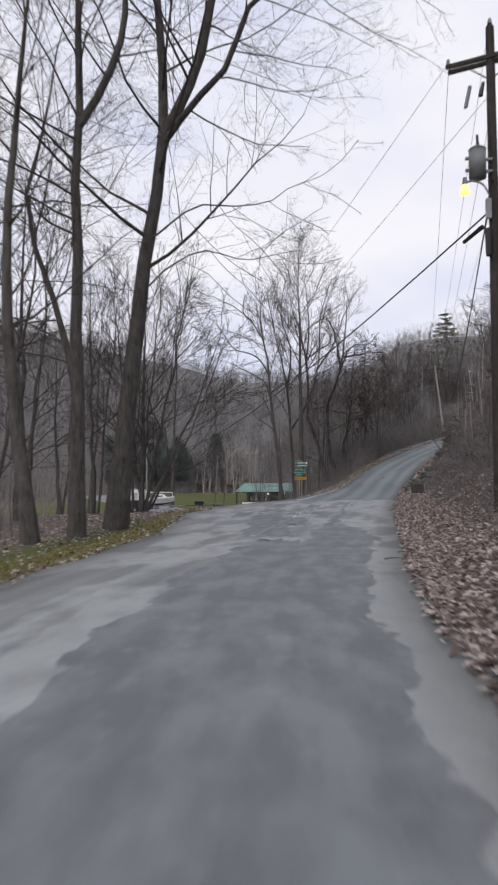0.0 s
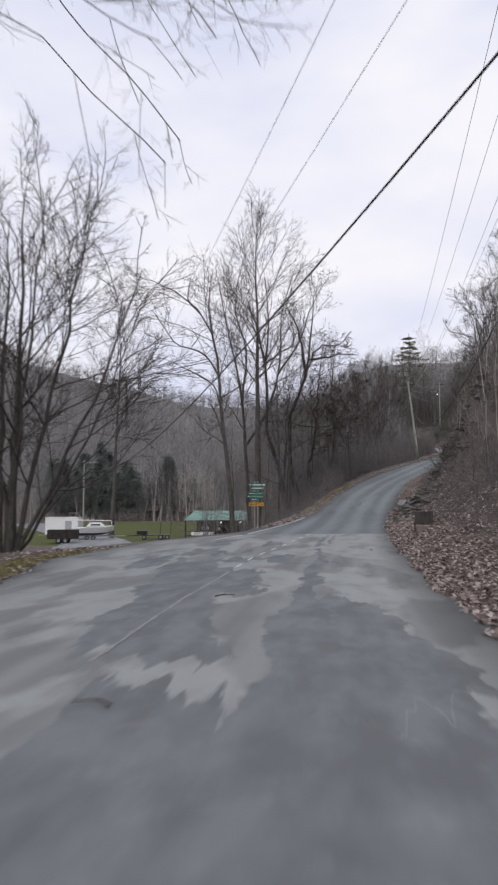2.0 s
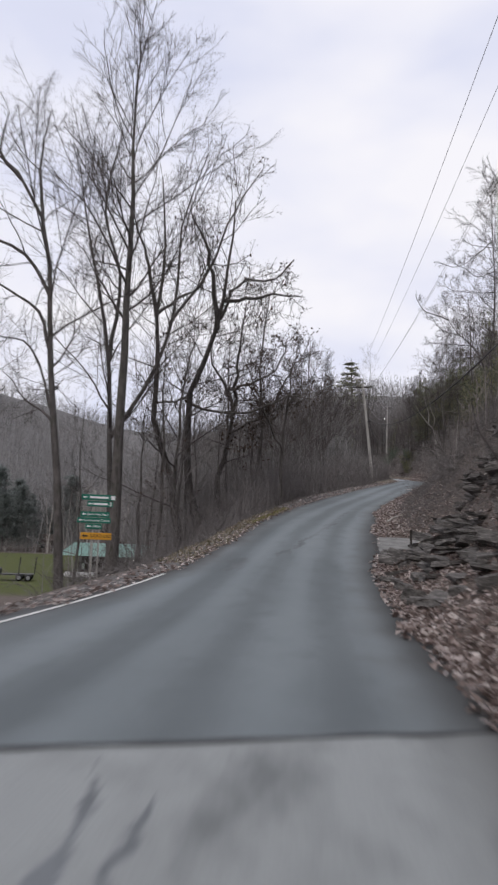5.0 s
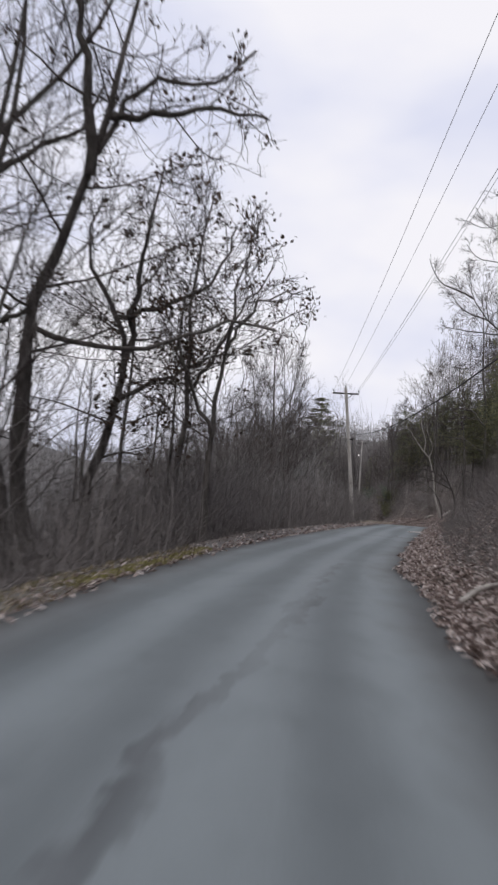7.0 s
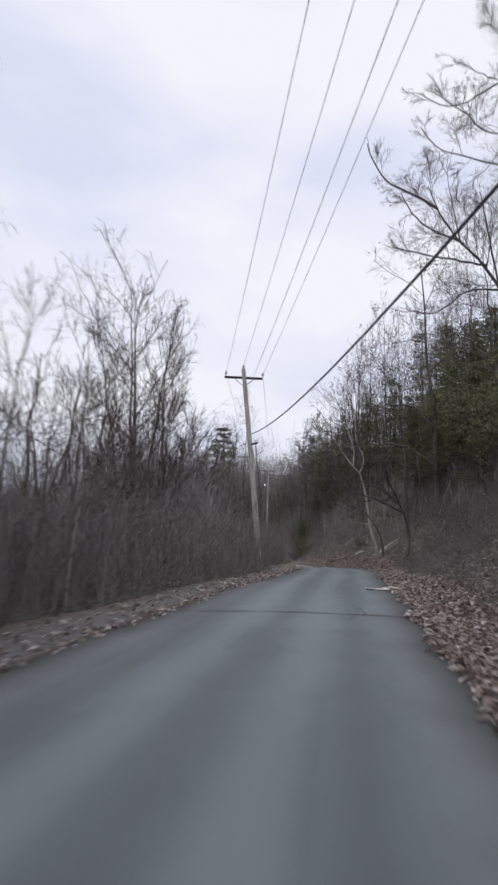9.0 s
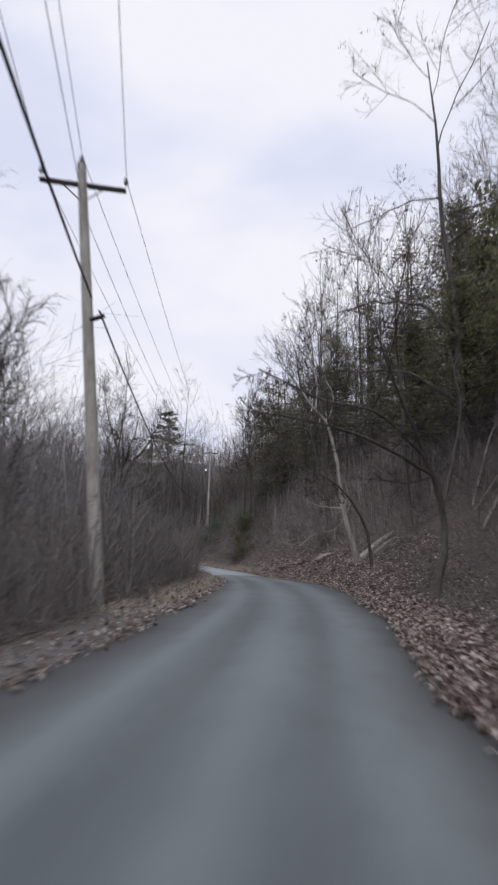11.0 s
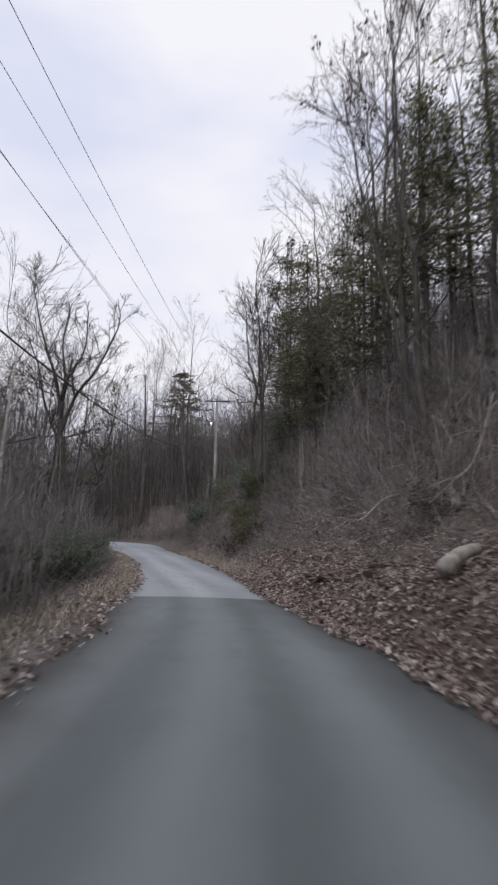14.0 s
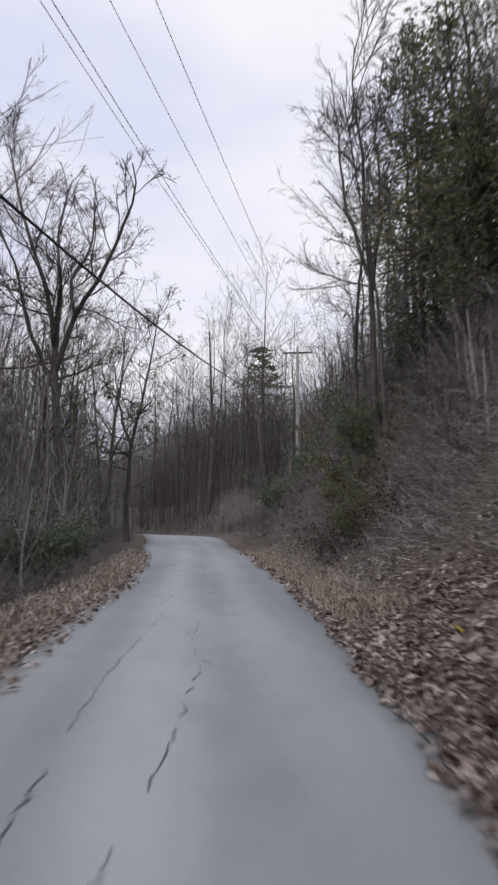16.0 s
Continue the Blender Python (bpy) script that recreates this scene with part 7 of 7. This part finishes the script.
def road_litter():
    for k, (x, y, sc) in enumerate([(28.8, 101.25, 0.5), (28.3, 100.9, 0.42), (29.1, 101.7, 0.38), (28.0, 101.2, 0.3)]):
        bm = bm_()
        box(bm, (0, 0, 0), (sc * 1.3, sc * 0.7, 0.012))
        bmesh.ops.subdivide_edges(bm, edges=bm.edges[:], cuts=2, use_grid_fill=True)
        for v in bm.verts:
            v.co.z += 0.035 * sc * math.sin(v.co.x * 5 / sc + k)
        ob = part("cardboard", bm, M_PAPER)
        ob.matrix_world = Matrix.Translation((x, y, at_ground(x, y) + 0.10)) @ Euler((0.14, 0.05, k * 0.45 - 0.5)).to_matrix().to_4x4()
        tagged(ob, "torn pale cardboard lying at the road's edge", "litter", "road litter")


road_litter()


def twig_on_road(s, o, ln, az):
    x, y, z = drape(np.array([s]), np.array([o]), 0.02)[0]
    p = polyline([(0, 0, 0), (ln * 0.3 * math.cos(az), ln * 0.3 * math.sin(az), 0.02), (ln * math.cos(az + 0.2), ln * math.sin(az + 0.2), 0.0)], 7)
    v, f = tubes(p[None], np.linspace(0.012, 0.005, 7)[None], 5)
    ob = part("stick", mesh_of("stick", v, f, M_TWIG, True), None)
    ob.location = (x, y, z)
    tagged(ob, "dark broken stick lying on the asphalt", "stick", "sticks")


for s, o, ln, az in ((72.2, -1.9, 0.35, 0.3), (62, 1.2, 0.4, 0.1), (63.5, 1.5, 0.35, 0.0), (66, -1.5, 0.3, 2.5), (83, 0.6, 0.3, 1.0)):
    twig_on_road(s, o, ln, az)
lf = part("leaf", bmesh.new(), M_YELLOW)
_b = bm_()
bmesh.ops.create_circle(_b, cap_ends=True, segments=8, radius=0.07)
for v in _b.verts:
    v.co.x *= 0.6
    v.co.z = 0.3 * abs(v.co.x)
bmesh.ops.solidify(_b, geom=_b.faces[:], thickness=0.004)
_b.to_mesh(lf.data)
_b.free()
_p = seat(193.9, 2.42)
lf.matrix_world = Matrix.Translation(_p + Vector((0, 0, 0.10))) @ Euler((0.5, 0.3, 0.4)).to_matrix().to_4x4()
tagged(lf, "bright yellow fallen leaf among brown ones", "leaf")

# ---------------------------------------------------------------- direction signs


def words(text, size, m, mat, parent, name="lettering"):
    cu = bpy.data.curves.new(name, "FONT")
    cu.body, cu.size, cu.extrude = text, size, 0.002
    cu.align_x, cu.align_y = "LEFT", "CENTER"
    tmp = bpy.data.objects.new("tmp", cu)
    me = bpy.data.meshes.new_from_object(tmp)
    bpy.data.objects.remove(tmp)
    me.transform(m)
    me.materials.clear()
    return part(name, me, mat, parent)


def arrow_mesh(size):
    bm = bm_()
    pts = [(-0.5, 0), (-0.1, 0.35), (-0.1, 0.13), (0.5, 0.13), (0.5, -0.13), (-0.1, -0.13), (-0.1, -0.35)]
    f = bm.faces.new([bm.verts.new((a * size, b * size, 0)) for a, b in pts])
    r = bmesh.ops.extrude_face_region(bm, geom=[f])
    bmesh.ops.translate(bm, vec=(0, 0, 0.004), verts=[g for g in r["geom"] if isinstance(g, bmesh.types.BMVert)])
    return bm


def direction_signs():
    gz = at_ground(5.95, 72)
    t = base("direction_sign", Matrix.Translation((5.95, 72, gz)) @ Matrix.Rotation(radians(8), 4, "Z"), "post of stacked green direction signs above an amber dead-end sign", "road sign")
    for px in (-0.1, 0.12):
        bm = bm_()
        box(bm, (px, 0.03, (2.75 - gz) / 2), (0.06, 0.06, 2.75 - gz))
        part("post", bm, M_POLE, t)
    face = Matrix.Rotation(radians(90), 4, "X")
    rows = [(2.50, -0.55, 0.62, 0.20, None), (2.27, -0.35, 0.55, 0.19, None), (1.90, -0.55, 0.45, 0.19, "Swimming Pool"), (1.69, -0.66, 0.50, 0.19, "Community Center"), (1.48, -0.36, 0.2, 0.18, "Office")]
    for z, a, b, hh, txt in rows:
        bm = bm_()
        box(bm, ((a + b) / 2, -0.02, z - gz), (b - a, 0.02, hh), None, 0.006)
        p = part("panel", bm, M_SIGN_GREEN, t)
        f = Matrix.Translation((a + 0.12, -0.033, z - gz)) @ face
        bm = arrow_mesh(0.14)
        bmesh.ops.transform(bm, matrix=f, verts=bm.verts)
        part("arrow", bm, M_WHITE, p)
        if txt:
            words(txt, 0.115, Matrix.Translation((a + 0.23, -0.033, z - gz)) @ face, M_WHITE, p)
        else:
            bm = bm_()
            box(bm, ((a + b) / 2 + 0.02, -0.033, z - gz), ((b - a) * 0.55, 0.006, 0.07))
            part("name_bar", bm, M_WHITE, p)
            bm = bm_()
            box(bm, (b - 0.08, -0.033, z - gz), (0.14 if z > 2.4 else 0.04, 0.006, 0.14))
            part("shield", bm, M_WHITE, p)
    bm = bm_()
    box(bm, (0.02, -0.02, 1.14 - gz), (1.08, 0.02, 0.24), None, 0.006)
    p = part("panel", bm, M_SIGN_AMBER, t, "amber dead-end panel")
    bm = arrow_mesh(0.2)
    bmesh.ops.transform(bm, matrix=Matrix.Translation((-0.36, -0.033, 1.14 - gz)) @ face, verts=bm.verts)
    part("arrow", bm, M_BLACK, p)
    words("DEAD END", 0.15, Matrix.Translation((-0.17, -0.033, 1.14 - gz)) @ face, M_BLACK, p)


direction_signs()

# ---------------------------------------------------------------- field: pavilion, boat, trailers


def wheel(parent, x, y, z, r, w=0.18):
    bm = bm_()
    cone(bm, (x, y - w / 2, z), (x, y + w / 2, z), r, r, 18)
    ty = part("wheel", bm, M_BLACK, parent, "", True)
    bm = bm_()
    cone(bm, (x, y - w / 2 - 0.01, z), (x, y + w / 2 + 0.01, z), r * 0.55, r * 0.55, 12)
    part("rim", bm, M_STEEL, ty)


def turned(x, y, deg, up=0.0):
    return Matrix.Translation((x, y, at_ground(x, y) + up)) @ Matrix.Rotation(radians(deg), 4, "Z")


def boat():
    t = base("boat", turned(-13.2, 119, 8, 0.62), "white cabin motorboat with a dark bottom on a trailer", "boat")
    st = np.linspace(0, 1, 14)
    sec = []
    for u in st:
        w = 1.05 * (1 - max(0, (u - 0.45) / 0.55) ** 2.2)
        keel = 0.0 + 0.75 * max(0, (u - 0.6) / 0.4) ** 2
        sheer = 0.95 + 0.28 * u ** 2
        x = -2.6 + 5.2 * u
        sec.append([(x, -w, sheer), (x, -w * 0.95, keel * 0.4 + 0.3), (x, -w * 0.6, keel + 0.12), (x, 0, keel), (x, w * 0.6, keel + 0.12), (x, w * 0.95, keel * 0.4 + 0.3), (x, w, sheer)])

    def loft(cols, name, mat):
        bm = bm_()
        g = [[bm.verts.new(s[c]) for c in cols] for s in sec]
        for a, b in zip(g, g[1:]):
            for i in range(len(cols) - 1):
                bm.faces.new((a[i], a[i + 1], b[i + 1], b[i]))
        if len(cols) > 2:
            bm.faces.new(g[0])
        bmesh.ops.solidify(bm, geom=bm.faces[:], thickness=0.03)
        return part(name, bm, mat, t)

    loft([1, 2, 3, 4, 5], "hull_bottom", M_HULL_LOW)
    loft([0, 1], "topside", M_WHITE)
    loft([5, 6], "topside", M_WHITE)
    bm = bm_()
    g = [[bm.verts.new(s[0]), bm.verts.new((s[3][0], 0, s[0][2] + 0.08)), bm.verts.new(s[6])] for s in sec]
    for a, b in zip(g, g[1:]):
        for i in range(2):
            bm.faces.new((a[i], a[i + 1], b[i + 1], b[i]))
    part("deck", bm, M_WHITE, t)
    bm = bm_()
    q = bmesh.ops.create_cube(bm, size=1)["verts"]
    for v in q:
        top = v.co.z > 0
        v.co = Vector((0.2 + v.co.x * (1.5 if top else 2.6), v.co.y * (1.2 if top else 1.6), 1.1 + (0.55 if top else 0)))
    bmesh.ops.bevel(bm, geom=bm.edges[:], offset=0.08, segments=2, affect="EDGES")
    cab = part("cabin", bm, M_WHITE, t)
    for sy in (-1, 1):
        bm = bm_()
        box(bm, (0.2, sy * 0.735, 1.38), (1.2, 0.03, 0.2))
        part("cabin_glass", bm, M_BLACK, cab)
    for a, b in (((-2.5, -0.8, 1.15), (-2.5, -0.8, 2.0)), ((-0.6, -0.8, 1.15), (-0.6, -0.8, 2.0)), ((-2.6, -0.8, 2.0), (2.3, -0.55, 1.9)), ((-2.5, 0.8, 1.15), (-2.5, 0.8, 2.0)), ((-2.6, 0.8, 2.0), (2.3, 0.55, 1.9)), ((2.3, 0, 1.3), (2.3, 0, 1.9))):
        bm = bm_()
        cone(bm, a, b, 0.035, 0.035, 8)
        part("rail", bm, M_WHITE, t)
    tr = base("boat_trailer", turned(-13.2, 119, 8), "low galvanised boat trailer with twin wheels", "trailer")
    for sy in (-0.75, 0.75):
        bm = bm_()
        box(bm, (0, sy, 0.5), (5.6, 0.09, 0.12))
        part("rail", bm, M_STEEL, tr)
        for x in (-0.9, -0.1):
            wheel(tr, x, sy * 1.25, 0.3, 0.3)
    bm = bm_()
    box(bm, (3.3, 0, 0.48), (1.6, 0.1, 0.1))
    part("tongue", bm, M_STEEL, tr)
    for x in (-2.2, 0.6, 2.2):
        bm = bm_()
        box(bm, (x, 0, 0.53), (0.1, 1.6, 0.1))
        part("crossbar", bm, M_STEEL, tr)


boat()


def box_trailer():
    t = base("box_trailer", turned(-17.9, 122.5, -6), "white enclosed box trailer parked beside the field", "trailer")
    bm = bm_()
    box(bm, (0, 0, 1.75), (4.6, 2.2, 2.3), None, 0.06)
    body = part("body", bm, M_WHITE, t)
    bm = bm_()
    box(bm, (0.95, -1.112, 1.6), (0.9, 0.03, 1.8))
    part("door", bm, plain("grey door paint", (0.42, 0.44, 0.46)), body)
    bm = bm_()
    box(bm, (0, 0, 2.93), (4.7, 2.3, 0.06), None, 0.02)
    part("roof", bm, M_WHITE, body)
    for x in (-0.5, 0.35):
        for sy in (-1, 1):
            wheel(t, x, sy * 1.0, 0.34, 0.34)
    bm = bm_()
    box(bm, (-2.9, 0, 0.5), (1.3, 0.12, 0.12))
    part("tongue", bm, M_STEEL, t)


box_trailer()


def dump_trailer():
    t = base("dump_trailer", turned(-15.8, 112, 4), "dark rusty open-topped utility trailer", "trailer")
    bm = bm_()
    box(bm, (0, 0, 0.62), (3.6, 1.9, 0.1))
    bed = part("bed", bm, M_DARKRUST, t)
    for c, s in (((0, -0.95, 1.15), (3.6, 0.06, 1.0)), ((0, 0.95, 1.15), (3.6, 0.06, 1.0)), ((-1.78, 0, 1.15), (0.06, 1.9, 1.0)), ((1.78, 0, 1.15), (0.06, 1.9, 1.0))):
        bm = bm_()
        box(bm, c, s, None, 0.01)
        part("side_panel", bm, M_DARKRUST, t)
    for x in (-1.4, -0.5, 0.5, 1.4):
        bm = bm_()
        box(bm, (x, -1.0, 1.15), (0.07, 0.06, 1.05))
        part("stake", bm, M_BLACK, bed)
    for x in (-0.4, 0.4):
        for sy in (-1, 1):
            wheel(t, x, sy * 1.08, 0.36, 0.36)
    bm = bm_()
    box(bm, (2.4, 0, 0.5), (1.2, 0.1, 0.1))
    part("tongue", bm, M_BLACK, t)


dump_trailer()


def flatbed():
    t = base("flatbed_trailer", turned(-5.4, 120, 4), "black flatbed trailer with two raised loading ramps", "trailer")
    bm = bm_()
    box(bm, (0.2, 0, 0.62), (4.2, 1.9, 0.1))
    part("deck", bm, M_BLACK, t)
    bm = bm_()
    box(bm, (-1.5, 0, 0.95), (1.4, 1.7, 0.5), None, 0.03)
    part("toolbox", bm, M_BLACK, t)
    for sy in (-0.6, 0.6):
        bm = bm_()
        m = Matrix.Translation((2.3 if sy > 0 else 0.9, sy, 0.65)) @ Matrix.Rotation(radians(4), 4, "Y")
        for k in (-0.22, 0.22):
            box(bm, (0, k, 0.85), (0.06, 0.05, 1.7), m)
        for k in range(6):
            box(bm, (0, 0, 0.15 + k * 0.3), (0.04, 0.44, 0.04), m)
        part("ramp", bm, M_BLACK, t)
    for x in (1.0, 1.85):
        for sy in (-1, 1):
            wheel(t, x, sy * 1.05, 0.34, 0.34)
    wheel(t, -1.2, -0.9, 0.3, 0.3)
    bm = bm_()
    box(bm, (-2.7, 0, 0.5), (1.6, 0.1, 0.1))
    part("tongue", bm, M_BLACK, t)


flatbed()


def small_trailer():
    t = base("utility_trailer", turned(1.2, 121, 4), "small white low trailer", "trailer")
    bm = bm_()
    box(bm, (0, 0, 0.55), (3.0, 1.5, 0.16), None, 0.03)
    part("bed", bm, M_WHITE, t)
    for sy in (-1, 1):
        wheel(t, 0.2, sy * 0.8, 0.28, 0.28)
        bm = bm_()
        box(bm, (0, sy * 0.74, 0.75), (3.0, 0.05, 0.26))
        part("side_panel", bm, M_WHITE, t)


small_trailer()


def light_pole():
    g = at_ground(-14.9, 119.1 + 6)
    t = base("light_pole", Matrix.Translation((-15.75, 125, g)), "tall grey light pole with a long arm beside the lot", "street lamp")
    bm = bm_()
    cone(bm, (0, 0, -0.2), (0, 0, 6.9 - g), 0.11, 0.08, 10)
    part("pole", bm, M_POLE, t)
    p = polyline([(0, 0, 6.5 - g), (0.7, 0, 6.62 - g), (1.5, 0, 6.65 - g)], 8)
    v, f = tubes(p[None], np.full((1, 8), 0.06), 6)
    arm_ = part("arm", mesh_of("arm", v, f, M_POLE, True), None, t)
    bm = bm_()
    box(bm, (1.75, 0, 6.64 - g), (0.6, 0.22, 0.12), None, 0.03)
    part("lamp_head", bm, M_STEEL, arm_)


light_pole()


def pavilion():
    x0, y0 = 3.4, 127
    g = -4.0
    t = base("pavilion", Matrix.Translation((x0, y0, g)) @ Matrix.Rotation(radians(-4), 4, "Z"), "dark timber pavilion with a pale green metal roof", "building")
    bm = bm_()
    box(bm, (0.9, 1.0, 1.25), (7.2, 5.0, 2.5), None, 0.02)
    part("wall", bm, M_DARKWOOD, t)
    bm = bm_()
    a, b, e, r = 4.7, 3.4, 2.45, 3.75
    P = [(-a, -3.6, e), (a, -3.6, e), (a, 3.6, e), (-a, 3.6, e), (-b, 0, r), (a, 0, r)]
    vs = [bm.verts.new(p) for p in P]
    for q in ((0, 1, 5, 4), (2, 3, 4, 5), (3, 0, 4), (1, 2, 5)):
        bm.faces.new([vs[i] for i in q])
    bmesh.ops.solidify(bm, geom=bm.faces[:], thickness=0.12)
    roof = part("roof", bm, M_GREENROOF, t)
    for k in range(13):
        u = -4.6 + k * 0.76
        bm = bm_()
        v = Vector((max(u, -b), -0.02, r + 0.03))
        lo = Vector((u, -3.6, e + 0.03))
        cone(bm, lo, v, 0.02, 0.02, 4)
        part("roof_seam", bm, M_GREENROOF, roof)
    for x in (-4.4, -2.7, 0, 2.3, 4.4):
        bm = bm_()
        box(bm, (x, -3.3, 1.2), (0.18, 0.18, 2.4))
        part("post", bm, M_DARKWOOD, t)
    bm = bm_()
    for z in (0.35, 0.85):
        box(bm, (-3.5, -3.3, z), (1.6, 0.06, 0.1))
    part("railing", bm, M_DARKWOOD, t)
    for x, w, z, h in ((-2.2, 0.25, 1.3, 0.6), (-1.4, 0.3, 1.3, 0.5), (0.2, 0.25, 1.2, 0.4)):
        bm = bm_()
        box(bm, (x, -1.52, z), (w, 0.04, h))
        part("notice_board", bm, M_WHITE, t)
    for x in (0.5, 3.2):
        bm = bm_()
        box(bm, (x, -1.54, 2.1), (0.2, 0.1, 0.2), None, 0.02)
        part("wall_lamp", bm, M_LAMP_WHITE, t, "small lit wall lamp")


pavilion()


def far_house(x, y, w, d, h, deg, wall, label):
    t = base("house", turned(x, y, deg), label, "house", "far houses")
    bm = bm_()
    box(bm, (0, 0, h / 2), (w, d, h))
    wl_ = part("wall", bm, wall, t)
    bm = bm_()
    P = [(-w / 2 - 0.4, -d / 2 - 0.4, h), (w / 2 + 0.4, -d / 2 - 0.4, h), (w / 2 + 0.4, d / 2 + 0.4, h), (-w / 2 - 0.4, d / 2 + 0.4, h), (-w / 2 - 0.4, 0, h + 1.3), (w / 2 + 0.4, 0, h + 1.3)]
    vs = [bm.verts.new(p) for p in P]
    for q in ((0, 1, 5, 4), (2, 3, 4, 5), (3, 0, 4), (1, 2, 5), (0, 3, 2, 1)):
        bm.faces.new([vs[i] for i in q])
    part("roof", bm, M_SHINGLE, t)
    for k in (-0.3, 0.05, 0.32):
        bm = bm_()
        box(bm, (k * w, -d / 2 - 0.02, h * 0.55), (0.9, 0.06, 0.9))
        part("window", bm, M_BLACK, wl_)


far_house(-30, 201, 6, 4, 1.9, 5, M_WHITE, "small low white house beyond the field")
far_house(-16, 203, 9, 6, 2.4, -5, M_SHINGLE, "brown low house beyond the field")
far_house(-2, 198, 8, 5, 2.2, 0, M_SHINGLE, "brown shed beyond the pavilion")

for k, (x, y) in enumerate([(-12, 196), (-9, 199), (-6.5, 201), (-10.5, 198), (-4.5, 198), (-8, 202)]):
    bare_tree("tree", [rise(x, y, 13, (0.8, 0)), rise(x, y, 12, (-0.9, 0))], 0.16, 420 + k, "pale-barked tree behind the pavilion", (8, 5, 4, 0), 0.3, 35, 0.1, mat=M_BARK_PALE, tip=0.009)


def hedge(n, seed):
    """The line of brush that closes the field."""
    rng = np.random.default_rng(seed)
    x, y = rng.uniform(-40, 14, n), rng.uniform(188, 197, n)
    woodland(x, y, heights(x, y), rng.uniform(1.5, 4.5, n), 0.02 + 0 * x, rng, "brush", "dark brush along the far side of the field", M_BRUSH, 9, 4, 45, 0.05, 0.8, 0.6)


hedge(420, 31)
